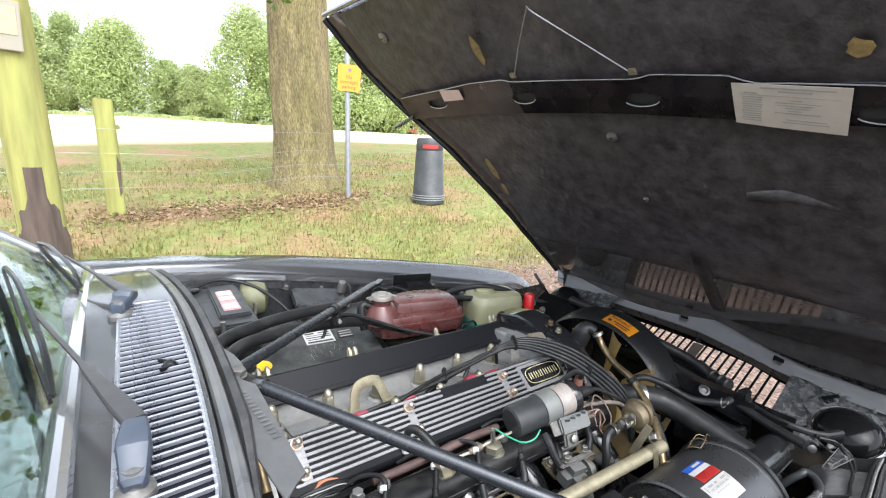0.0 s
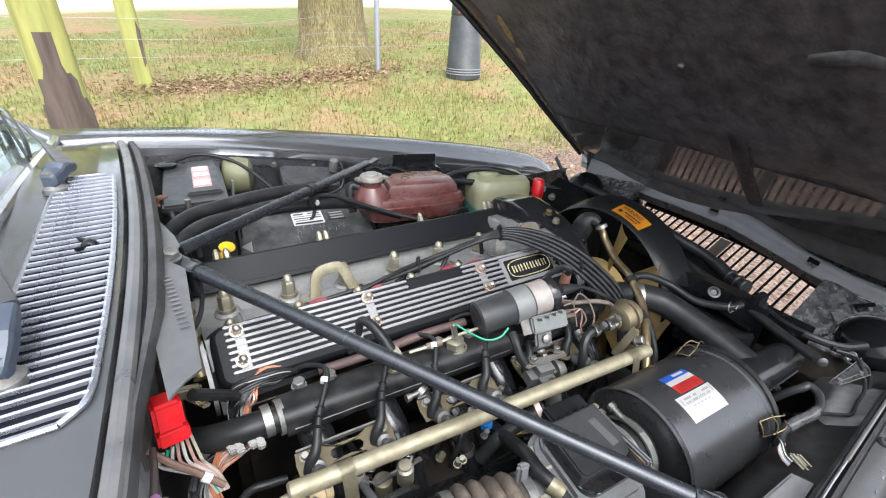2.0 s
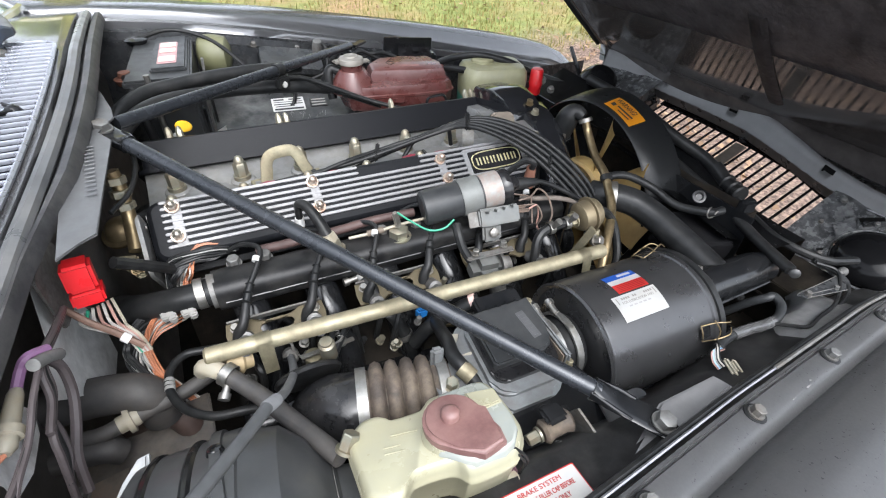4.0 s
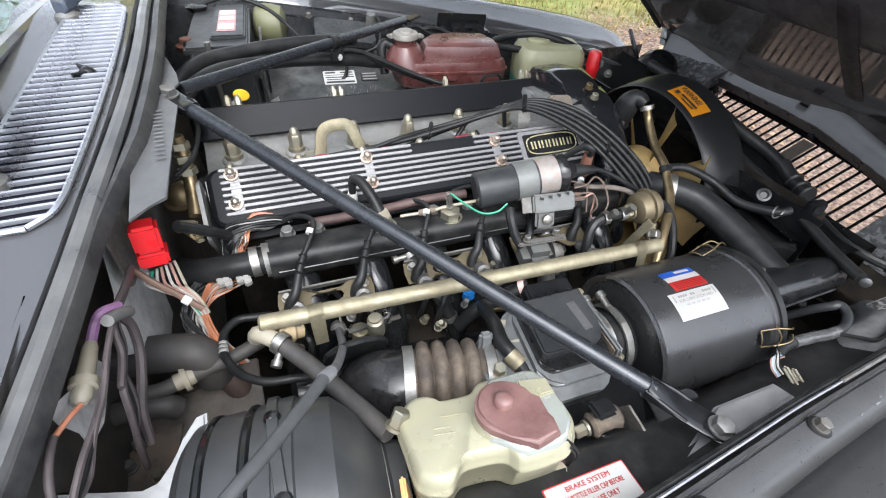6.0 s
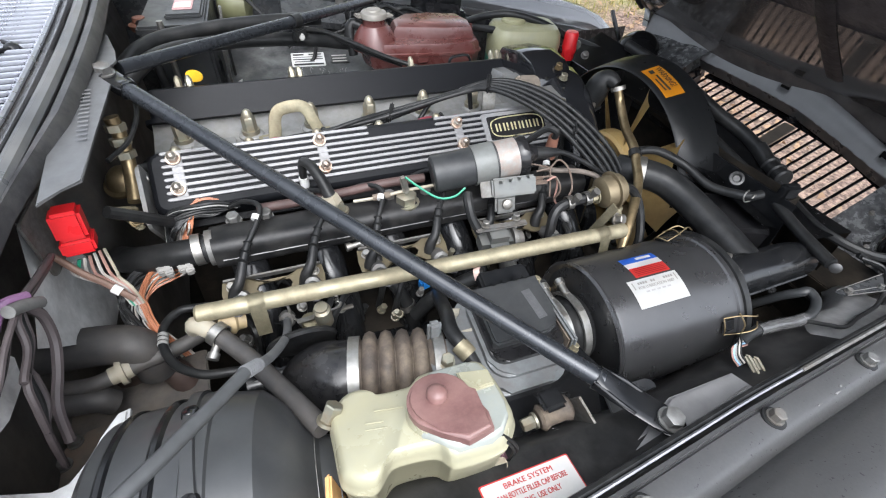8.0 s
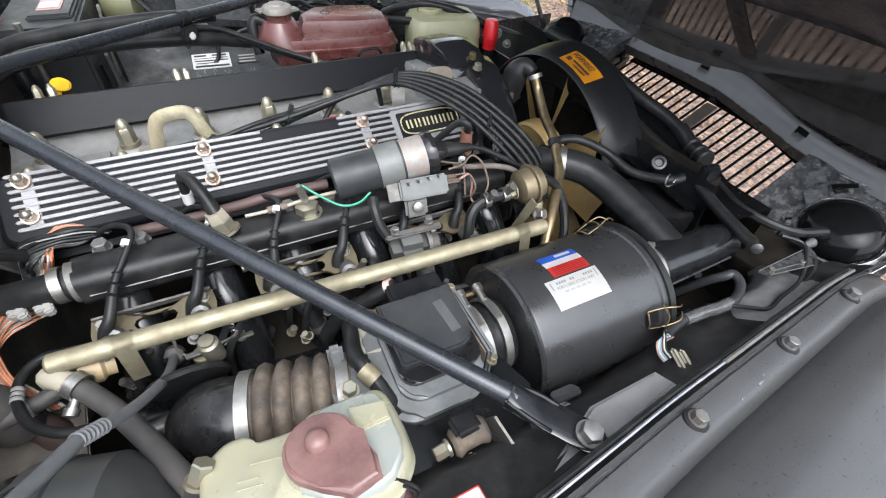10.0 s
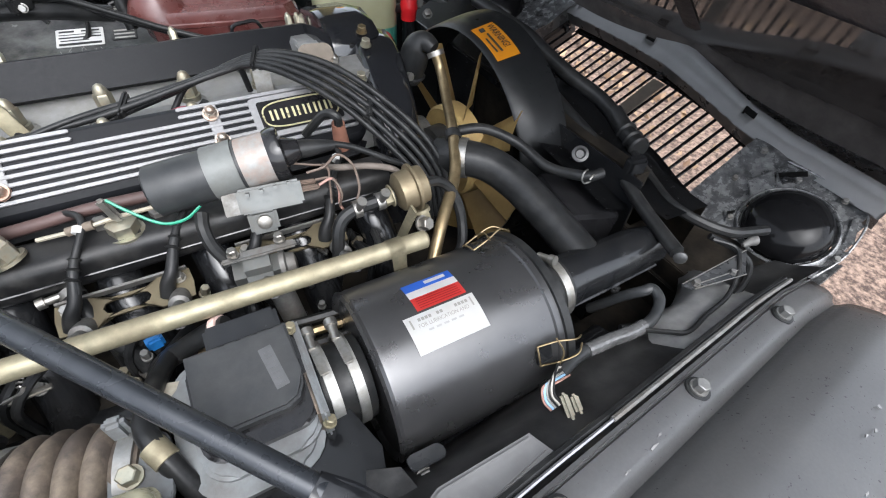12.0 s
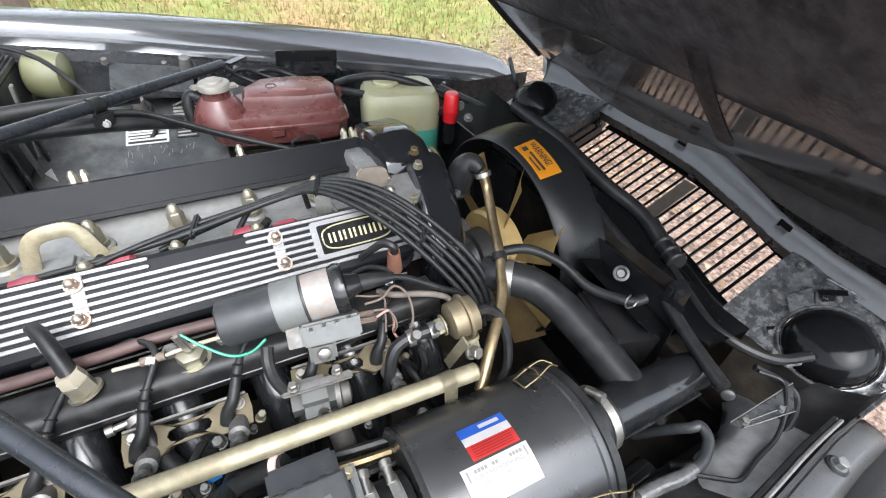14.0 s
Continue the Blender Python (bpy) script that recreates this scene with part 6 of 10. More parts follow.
# coolant rail: a black casting over the inlet side, with hose and clamp at its back end
rail0, rail1 = V(0.265, 0.520, 0.752), V(0.885, 0.497, 0.742)
bm, loops = bmesh.new(), []
for i in range(25):
    t = i / 24
    c = rail0.lerp(rail1, t)
    s = 1.0 + 0.04 * math.sin(t * 37) ** 2
    loops.append([c + V(0, y * s, z * s) for y, z in round_rect(0.056, 0.048, 0.015, 5)])
rings(bm, loops)
rail = part("coolant_rail", bm, surface("dirty_matt_black", (0.008, 0.008, 0.0085), 0.42, 0.0, 0.3, 40, 0.25, 150, GREY_DUST, 0.10, 30, shine=0.28), engine, "black cast coolant rail", 45)
part("rail_seam", tube(bmesh.new(), [rail0 + V(0.01, -0.0285, -0.004), rail0.lerp(rail1, 0.5) + V(0, -0.0285, -0.004), rail1 + V(0, -0.0285, -0.004)], 0.0016, 6), black_paint, rail)
for k in range(6):
    x = 0.30 + 0.109 * k
    bm = bmesh.new()
    tube(bm, [(x, 0.56, 0.715), (x + 0.005, 0.52, 0.712), (x + 0.01, 0.475, 0.685), (x + 0.015, 0.435, 0.63), (x + 0.015, 0.40, 0.57)], 0.027, 12, 4)
    part("inlet_runner", bm, black_paint, engine, "black inlet runner")
bm = bmesh.new()
rod(bm, (0.25, 0.40, 0.56), (0.92, 0.375, 0.55), 0.045, seg=20, bevel=0.01)
part("plenum", bm, black_paint, engine, "black inlet plenum")
part("dark_sump", box(bmesh.new(), (0.6, 0.46, 0.50), (0.7, 0.18, 0.20), (0, 0, 0), 0.02), grime_shade, engine)
for x, y, z in ((0.300, 0.545, 0.772), (0.345, 0.538, 0.772), (0.535, 0.526, 0.768), (0.595, 0.52, 0.766)):
    part("rail_bolt", hexnut(bmesh.new(), (x, y, z), (0, -0.1, 1), 0.0095, 0.014, False), dull_alloy, rail)
# two sensors in the rail: one with an angled boot, one with a spade terminal
p = V(0.447, 0.508, 0.774)
part("sensor_hex", hexnut(bmesh.new(), p, (-0.25, 0.25, 1), 0.015, 0.020, False), brass, rail)
part("sensor_plug", lathe(bmesh.new(), p + V(-0.004, 0.004, 0.014), p + V(-0.25, 0.25, 1), [(0, 0.013), (0.006, 0.015), (0.018, 0.013)], 6), ivory, rail)
bm = bmesh.new()
tube(bm, [p + V(-0.006, 0.008, 0.026), p + V(-0.013, 0.028, 0.046), p + V(-0.023, 0.052, 0.060), p + V(-0.032, 0.066, 0.058), p + V(-0.034, 0.070, 0.035), p + V(-0.034, 0.072, 0.0)], 0.008, 10, 5, lambda t: 1.25 - 0.6 * t)
part("sensor_boot", bm, rubber, engine, "black rubber boot")
part("boot_band", rod(bmesh.new(), p + V(-0.034, 0.0705, 0.030), p + V(-0.034, 0.0715, 0.012), 0.0075, seg=10), white_card, engine)
p = V(0.557, 0.506, 0.768)
part("sensor_hex", hexnut(bmesh.new(), p, (0, 0, 1), 0.017, 0.018, False), brass, rail)
part("spade", box(bmesh.new(), p + V(-0.003, 0, 0.036), (0.011, 0.007, 0.036), (0, -12, 0), 0.003), steel, rail)

# gold fuel rail on its brackets, six injectors with their black wired plugs
f0, f1 = V(0.237, 0.393, 0.757), V(0.872, 0.343, 0.750)
bm = lathe(bmesh.new(), f0, f1, [(0, 0.0090), (0.003, 0.0118), ((f1 - f0).length - 0.003, 0.0118), ((f1 - f0).length, 0.0090)], 20)
fuel = part("fuel_rail", bm, gold, engine, "yellow-passivated tubular fuel rail")
for t in (0.115, 0.93):
    c = f0.lerp(f1, t)
    bm, loops = bmesh.new(), []
    for a in [-0.6 + 0.25 * i for i in range(14)]:
        loops.append([c + V(w, 0.0130 * math.cos(a), 0.0130 * math.sin(a)) for w in (-0.010, 0.010)])
    loops.append([c + V(w, -0.018, -0.045) for w in (-0.009, 0.009)])
    rings(bm, loops, close=False)
    part("rail_bracket", thicken(bm, 0.002), gold, fuel)
for k in range(6):
    x = 0.285 + 0.0985 * k
    top = f0.lerp(f1, (x - 0.237) / 0.635) + V(0, 0.035, -0.028)
    low = V(x + 0.006, 0.470, 0.690)
    part("injector", lathe(bmesh.new(), top, low, [(0, 0.007), (0.012, 0.007), (0.014, 0.012), (0.040, 0.012), (0.044, 0.008), (0.06, 0.008)], 14), dull_alloy, engine, "small grey injector")
    part("injector_hose", tube(bmesh.new(), [top + V(0, -0.035, 0.02), top + V(0, -0.02, 0.006), top], 0.009, 8), rubber, engine)
    part("injector_clip", lathe(bmesh.new(), top - V(0, 0.010, -0.004), top, [(0, 0.0105), (0.007, 0.0105)], 12), steel, engine)
    plug = V(x + 0.004, 0.452, 0.735)
    start = run(x + 0.055, 0.540, 0.776) if k != 2 else run(x + 0.04, 0.53, 0.776)
    part("injector_plug", tube(bmesh.new(), [plug + V(-0.012, -0.010, -0.024), plug + V(-0.008, -0.006, -0.010), plug + V(0.002, 0.0, 0.004), plug.lerp(start, 0.30) + V(0, -0.003, 0.012), plug.lerp(start, 0.52) + V(0, -0.006, 0.015)], 0.0098, 12, 5, lambda t: 1.0 - 0.55 * t), rubber, engine, "black moulded boot")
    for t in (0.22, 0.34, 0.46):
        q = plug.lerp(start, t) + V(0, -0.004, 0.011 + 0.006 * t)
        part("boot_ridge", lathe(bmesh.new(), q, q + (start - plug), [(0, 0.0070 - 0.004 * t), (0.0015, 0.0098 - 0.006 * t), (0.003, 0.0070 - 0.004 * t)], 12), rubber, engine)
    part("injector_lead", tube(bmesh.new(), [plug + V(0.008, 0.004, 0.010), plug.lerp(start, 0.45) + V(0, -0.006, 0.014), start + V(0, -0.012, 0.014), start + V(-0.02, 0.02, 0.010), start + V(-0.045, 0.035, -0.005)], 0.0040, 10), rubber, engine)
    b = plug.lerp(start, 0.80) + V(0, -0.008, 0.0165)
    part("lead_band", rod(bmesh.new(), b, b + (start - plug).normalized() * 0.008, 0.0062, seg=10), white_card, engine)
    if k % 2 == 0:
        m = plane_at((x + 0.049, 0.448, 0.713), (1, -0.06, 0), (0, 0.9, 0.3))
        bm = bmesh.new()
        outer = [(-0.070, -0.016), (-0.034, -0.018), (-0.026, -0.010), (0.026, -0.010), (0.034, -0.018), (0.070, -0.016), (0.072, 0.004), (0.070, 0.022), (0.036, 0.022), (0.026, 0.014), (-0.026, 0.014), (-0.036, 0.022), (-0.070, 0.022), (-0.072, 0.004)]
        inner = [(-0.022, -0.004), (-0.016, -0.006), (-0.006, -0.006), (0.006, -0.006), (0.016, -0.006), (0.022, -0.004), (0.025, 0.002), (0.022, 0.008), (0.014, 0.010), (0.005, 0.010), (-0.005, 0.010), (-0.014, 0.010), (-0.022, 0.008), (-0.025, 0.002)]
        ends = [[[bm.verts.new(m @ V(x, y, z)) for x, y in lp] for lp in (outer, inner)] for z in (0.0, 0.003)]
        for i in range(14):
            j = (i + 1) % 14
            bm.faces.new((ends[1][0][i], ends[1][0][j], ends[1][1][j], ends[1][1][i]))
            bm.faces.new((ends[0][0][j], ends[0][0][i], ends[0][1][i], ends[0][1][j]))
            bm.faces.new((ends[0][0][i], ends[0][0][j], ends[1][0][j], ends[1][0][i]))
            bm.faces.new((ends[0][1][j], ends[0][1][i], ends[1][1][i], ends[1][1][j]))
        part("bracket_lip", box(bmesh.new(), (0, 0, 0), (0.136, 0.003, 0.010), m=m @ pose(0, 0.0225, 0.004)), dull_alloy, engine)
        part("injector_bracket", bm, surface("grimy_gold_plate", (0.12, 0.10, 0.06), 0.5, 0.6, 0.25, 60, 0.1, 300, (0.07, 0.055, 0.04), 0.5, 30) if "grimy_gold_plate" not in bpy.data.materials else bpy.data.materials["grimy_gold_plate"], engine, "dull gold clamp plate")
        for s in (-0.058, 0.058):
            part("bracket_nut", hexnut(bmesh.new(), m @ V(s, 0.012, 0.003), m.to_3x3() @ V(0, 0, 1), 0.006, 0.010, False), steel, engine)
# small fittings crowding the inlet side
r = random.Random(12)
for k in range(34):
    x, y, z = 0.26 + 0.62 * r.random(), 0.36 + 0.13 * r.random(), 0.60 + 0.10 * r.random()
    mt = r.choice([dull_alloy, dull_alloy, brass, grime_shade, rubber, rubber])
    part("fitting", hexnut(bmesh.new(), (x, y, z), (r.random() - 0.5, -0.3, 1), 0.0040 + 0.0035 * r.random(), 0.012 + 0.010 * r.random(), False), mt, engine)
for k in range(12):
    x, y, z = 0.27 + 0.60 * r.random(), 0.38 + 0.10 * r.random(), 0.66
    part("small_hose", tube(bmesh.new(), [(x, y, z - 0.06), (x + 0.01, y - 0.01, z + 0.015), (x + 0.05 * r.random(), y + 0.03, z + 0.02), (x + 0.05 * r.random() + 0.03, y + 0.02, z - 0.05)], 0.0055, 7), rubber, engine)
for k in range(3):
    part("vacuum_pipe", tube(bmesh.new(), [(0.56 + 0.02 * k, 0.40 - 0.02 * k, 0.665), (0.68, 0.36 - 0.015 * k, 0.672 - 0.006 * k), (0.84, 0.335 - 0.01 * k, 0.672 - 0.008 * k)], 0.006, 7), (rubber, bronze, rubber)[k], engine)
# hose with clamps off the rail beside the throttle
bm = tube(bmesh.new(), [(0.478, 0.490, 0.722), (0.486, 0.465, 0.716), (0.50, 0.435, 0.69), (0.52, 0.41, 0.65), (0.53, 0.39, 0.60)], 0.011, 10)
part("air_hose", bm, rubber, engine, "black hose with a worm clamp")


def clamp(parent, p, d, r, w=0.010, mt=None):
    """A worm-drive hose clamp round the line through p along d."""
    p, d = V(*p), V(*d).normalized()
    c = part("hose_clamp", lathe(bmesh.new(), p - d * w / 2, p + d, [(0, r), (0, r * 1.06 + 0.001), (w, r * 1.06 + 0.001), (w, r)], 24, (False, False)), mt or steel, parent, "bright worm-drive clamp")
    return c


def clamp_screw(parent, p, d, r=0.0055):
    p, d = V(*p), V(*d).normalized()
    part("clamp_screw", lathe(bmesh.new(), p - d * 0.012, p + d, [(0, r * 0.8), (0.018, r * 0.8), (0.018, r * 1.15), (0.026, r * 1.15)], 10), steel, parent)


clamp(engine, (0.480, 0.484, 0.721), (0.3, -0.9, -0.3), 0.012)
clamp_screw(engine, (0.462, 0.482, 0.727), (-1, -0.1, 0), 0.006)
clamp(engine, (0.522, 0.405, 0.640), (0.3, -0.4, -1), 0.012)
# hose from the back end of the rail to the bulkhead
bh = part("heater_feed_hose", tube(bmesh.new(), [rail0 + V(0.02, 0, 0), rail0 + V(-0.05, 0.006, -0.004), (0.16, 0.545, 0.738), (0.13, 0.585, 0.715)], 0.020, 12), rubber, engine, "black coolant hose")
clamp(engine, rail0 + V(-0.020, 0.003, 0), (1, 0, 0), 0.021, 0.012)
clamp(engine, rail0 + V(-0.002, 0.001, 0), (1, 0, 0), 0.024, 0.010, dull_alloy)

# ignition leads over the cover, with a bracket and plastic separators
starts = [[(0.330, 0.715, 0.795), (0.42, 0.698, 0.808), (0.56, 0.698, 0.816)], [(0.43, 0.690, 0.800), (0.53, 0.700, 0.818), (0.62, 0.712, 0.824)], [(0.545, 0.700, 0.800), (0.60, 0.705, 0.812), (0.66, 0.704, 0.826)],
          [(0.655, 0.705, 0.800), (0.685, 0.712, 0.830)], [(0.768, 0.715, 0.800), (0.760, 0.715, 0.840)]]
leads = []
for k, st in enumerate(starts):
    o = V(0.010, 0.004, 0.004) * (k - 2)
    leads.append([V(*p) for p in st] + [V(*p) + o * w for p, w in (((0.730, 0.692, 0.850), 0.3), ((0.785, 0.665, 0.868), 0.6), ((0.835, 0.617, 0.862), 0.9), ((0.880, 0.560, 0.838), 1.0), ((0.930, 0.500, 0.785), 1.1), ((0.955, 0.465, 0.735), 1.0), ((0.96, 0.45, 0.68), 1.0))])
for ld in leads:
    part("ignition_lead", tube(bmesh.new(), ld, 0.0046, 10, 6), rubber, engine, "black ignition lead")
for p in ((0.598, 0.706, 0.822), (0.778, 0.672, 0.868), (0.893, 0.546, 0.826)):
    part("lead_separator", box(bmesh.new(), p, (0.008, 0.040, 0.016), (20, 10, -25), 0.003), rubber, engine)
part("lead_bracket", slab(bmesh.new(), round_rect(0.024, 0.062, 0.006), 0.002, plane_at((0.782, 0.672, 0.838), (1, -0.2, 0), (0, 0.2, 1)), 0.0005), steel, engine)
part("bracket_hole", lathe(bmesh.new(), (0.782, 0.669, 0.856), (0.80, 0.569, 0.856), [(0, 0.005), (0.003, 0.005)], 12), ink_and_shade, engine)
for x in (0.46, 0.565, 0.685):
    part("lead_boot", rod(bmesh.new(), run(x, 0.71, 0.788), run(x + 0.015, 0.704, 0.808), 0.0085, 0.006, 10), rubber, engine)

# bronze breather pipe with its rubber elbow
bp = part("breather_pipe", tube(bmesh.new(), [(1.050, 0.628, 0.843), (1.054, 0.612, 0.815), (1.035, 0.560, 0.790), (1.006, 0.500, 0.788), (0.992, 0.470, 0.775), (0.965, 0.425, 0.758), (0.915, 0.375, 0.735), (0.88, 0.34, 0.70)], 0.0085, 12, 8), bronze, engine, "long bent bronze-coloured pipe")
part("pipe_elbow", tube(bmesh.new(), [(1.030, 0.676, 0.780), (1.032, 0.671, 0.808), (1.037, 0.664, 0.838), (1.046, 0.652, 0.851), (1.053, 0.636, 0.845)], 0.0195, 18, 6, lambda t: 1.0 + 0.28 * math.sin(math.pi * min(1, t * 1.25)) - 0.42 * t ** 3), rubber, engine, "black rubber elbow")
for h in (0.775, 0.788):
    part("elbow_ridge", lathe(bmesh.new(), (1.031, 0.675, h + 0.008), (1.033, 0.669, h + 1), [(0, 0.022), (0.004, 0.026), (0.008, 0.022)], 18), rubber, engine)
clamp(engine, (1.051, 0.627, 0.841), (0.1, -0.5, -0.8), 0.0125, 0.008)
clamp_screw(engine, (1.010, 0.655, 0.800), (0.3, -1, 0.2), 0.006)
part("pipe_band", lathe(bmesh.new(), (1.002, 0.492, 0.786), (0.990, 0.465, 0.772), [(0, 0.0115), (0.012, 0.0115)], 14), rubber, engine)

# ---- things fitted round the engine ----
# ignition coil in its alloy clip, with the amplifier box beneath
coil = thing("ignition_coil", (0.67, 0.49, 0.74), "black ignition coil in a grey alloy clip", "ignition coil")
a, b = V(0.600, 0.507, 0.812), V(0.738, 0.484, 0.832)
ln = (b - a).length
part("can", lathe(bmesh.new(), a, b, [(0, 0.026), (0.003, 0.0300), (0.068, 0.0300), (0.070, 0.0295), (ln - 0.004, 0.0295), (ln, 0.028)], 32), grey_plastic, coil, "matt black can", 30)
part("clip", lathe(bmesh.new(), a.lerp(b, 0.47), b, [(0, 0.0302), (0, 0.0320), (0.034, 0.0320), (0.034, 0.0302)], 32, (False, False)), surface("painted_grey_clip", (0.120, 0.125, 0.120), 0.5, 0.15, 0.12, 40, 0.06, 300, (0.07, 0.06, 0.05), 0.3, 30), coil, "grey alloy clip")
part("sleeve", lathe(bmesh.new(), a.lerp(b, 0.73), b, [(0, 0.0297), (0, 0.0306), (0.036, 0.0306), (0.036, 0.0297)], 32, (False, False)), surface("stained_silver_label", (0.22, 0.218, 0.208), 0.45, 0.2, 0.15, 60, 0.05, 300, (0.27, 0.15, 0.10), 0.55, 45), coil, "silver label with rusty stains")
part("label_edge", lathe(bmesh.new(), a.lerp(b, 0.715), b, [(0, 0.0298), (0, 0.0309), (0.003, 0.0309), (0.003, 0.0298)], 32, (False, False)), grey_plastic, coil)
part("end_cap", lathe(bmesh.new(), b, b + (b - a), [(-0.004, 0.031), (0.004, 0.0335), (0.012, 0.032), (0.014, 0.018), (0.030, 0.012), (0.032, 0.010)], 28), gloss_black, coil)
part("lead_socket", lathe(bmesh.new(), b + V(0.012, 0, 0.002), b + V(0.10, -0.012, -0.004), [(0, 0.012), (0.03, 0.011), (0.05, 0.008), (0.062, 0.006)], 14), rubber, coil)
part("king_lead", tube(bmesh.new(), [b + V(0.07, -0.008, 0.0), (0.835, 0.470, 0.822), (0.875, 0.455, 0.800), (0.915, 0.452, 0.770), (0.935, 0.455, 0.73)], 0.0042, 10), rubber, coil)
c = a.lerp(b, 0.60) + V(0.03, -0.038, -0.026)
tan_lead = surface("grubby_tan_lead", (0.105, 0.075, 0.058), 0.6, 0.0, 0.25, 60, 0.1, 300, (0.08, 0.06, 0.045), 0.4, 40)
part("strap", box(bmesh.new(), a.lerp(b, 0.59) + V(0, -0.028, -0.016), (0.032, 0.004, 0.05), (-40, 0, -9), 0.001), dull_alloy, coil)
amp_grey = surface("weathered_amplifier_alloy", (0.115, 0.120, 0.116), 0.5, 0.3, 0.2, 60, 0.2, 300, (0.07, 0.055, 0.04), 0.45, 30)
amp = thing("amplifier", (0.70, 0.445, 0.78), "finned grey alloy ignition amplifier with wire terminals", "amplifier")
part("box", box(bmesh.new(), c + V(0.005, 0, 0), (0.074, 0.026, 0.030), (-32, 0, -9), 0.003), amp_grey, amp)
for k in range(4):
    part("fin", box(bmesh.new(), c + V(-0.020 + 0.016 * k, -0.006, 0.016), (0.004, 0.024, 0.004), (-32, 0, -9)), amp_grey, amp)
for k in range(2):
    part("terminal", box(bmesh.new(), c + V(0.050, -0.012 + 0.012 * k, 0.004), (0.024, 0.0075, 0.006), (0, 0, -12), 0.002), tan_lead, amp, "brownish wire terminal")
    part("wire", tube(bmesh.new(), [c + V(0.062, -0.012 + 0.012 * k, 0.004), c + V(0.080, -0.010, 0.006), c + V(0.086, -0.012 - 0.01 * k, -0.012), c + V(0.084, -0.016, -0.035), c + V(0.092, -0.02, -0.05)], 0.0017, 6), (pink_wire, tan_lead)[k], amp)
part("tan_wire", tube(bmesh.new(), [c + V(0.055, 0.010, 0.010), (0.790, 0.462, 0.812), (0.812, 0.470, 0.818), (0.826, 0.458, 0.806), (0.824, 0.436, 0.786), (0.815, 0.428, 0.770)], 0.0017, 6), tan_lead, amp)
part("tan_wire", tube(bmesh.new(), [(0.745, 0.482, 0.820), (0.775, 0.470, 0.815), (0.795, 0.468, 0.806), (0.792, 0.455, 0.790), (0.786, 0.440, 0.770)], 0.0015, 6), tan_lead, amp)
part("foot", box(bmesh.new(), c + V(-0.012, -0.014, -0.022), (0.034, 0.010, 0.030), (-20, 0, -9), 0.004), amp_grey, amp)
part("foot_screw", lathe(bmesh.new(), c + V(-0.012, -0.020, -0.018), c + V(-0.05, -0.4, 0.12), [(0, 0.0085), (0.004, 0.0085), (0.006, 0.005)], 14), steel, amp)
# extra air valve: a grey cast body under the amplifier
valve = thing("air_valve", (0.675, 0.41, 0.69), "grey cast auxiliary air valve with bolted flange", "air valve")
part("body", box(bmesh.new(), (0.676, 0.412, 0.728), (0.058, 0.052, 0.050), (12, 0, -8), 0.014, seg=4), amp_grey, valve)
part("nose", lathe(bmesh.new(), (0.700, 0.405, 0.730), (0.735, 0.398, 0.730), [(0, 0.021), (0.006, 0.021), (0.008, 0.016), (0.018, 0.014), (0.020, 0.006)], 18), dull_alloy, valve)
part("flange", box(bmesh.new(), (0.682, 0.412, 0.758), (0.086, 0.012, 0.005), (8, 0, -6), 0.002), dull_alloy, valve)
part("elbow", tube(bmesh.new(), [(0.648, 0.418, 0.75), (0.638, 0.430, 0.772), (0.636, 0.442, 0.79), (0.640, 0.458, 0.80)], 0.0075, 9), rubber, valve)
for s in (-0.028, 0.026):
    part("bolt", hexnut(bmesh.new(), (0.682 + s, 0.414, 0.764), (0, 0, 1), 0.0055, 0.010, False), steel, valve)
part("outlet", rod(bmesh.new(), (0.690, 0.395, 0.71), (0.700, 0.375, 0.61), 0.015, seg=12), dull_alloy, valve)
# pressure regulator: a domed passivated can with a bracket and hoses
reg = thing("pressure_regulator", (0.88, 0.40, 0.74), "dull gold domed fuel pressure regulator", "regulator")
p, d = V(0.862, 0.412, 0.776), V(0.90, -0.05, 0.10)
part("can", lathe(bmesh.new(), p, p + d, [(0, 0.006), (0.002, 0.020), (0.006, 0.026), (0.024, 0.027), (0.025, 0.032), (0.029, 0.032), (0.030, 0.027), (0.042, 0.025), (0.046, 0.015), (0.050, 0.004)], 28), surface("tarnished_gold_can", (0.20, 0.165, 0.105), 0.45, 0.7, 0.2, 60, 0.1, 400, (0.09, 0.065, 0.04), 0.5, 30), reg, "", 30)
part("bracket", box(bmesh.new(), (0.866, 0.387, 0.738), (0.003, 0.015, 0.078), (18, 6, 8), 0.001), gold, reg)
part("boss", hexnut(bmesh.new(), (0.858, 0.412, 0.7757), (-0.90, 0.05, -0.10), 0.012, 0.012, False), gold, reg)
part("union", hexnut(bmesh.new(), (0.892, 0.395, 0.752), (0.15, -0.5, -1), 0.010, 0.028, False), gold, reg)
part("union", hexnut(bmesh.new(), (0.884, 0.378, 0.742), (0.3, -0.8, 0.5), 0.009, 0.016, False), steel, reg)
part("inlet_hose", tube(bmesh.new(), [(0.862, 0.412, 0.776), (0.845, 0.414, 0.772), (0.805, 0.420, 0.764), (0.785, 0.416, 0.752), (0.775, 0.405, 0.725), (0.77, 0.40, 0.69)], 0.0085, 9), rubber, reg)
clamp(reg, (0.842, 0.414, 0.771), (1, -0.1, 0.1), 0.010, 0.010)
clamp(reg, (0.812, 0.419, 0.766), (1, -0.1, 0.1), 0.010, 0.010)
clamp_screw(reg, (0.842, 0.404, 0.784), (0.1, -0.5, 1))
clamp_screw(reg, (0.812, 0.409, 0.778), (0.1, -0.5, 1))
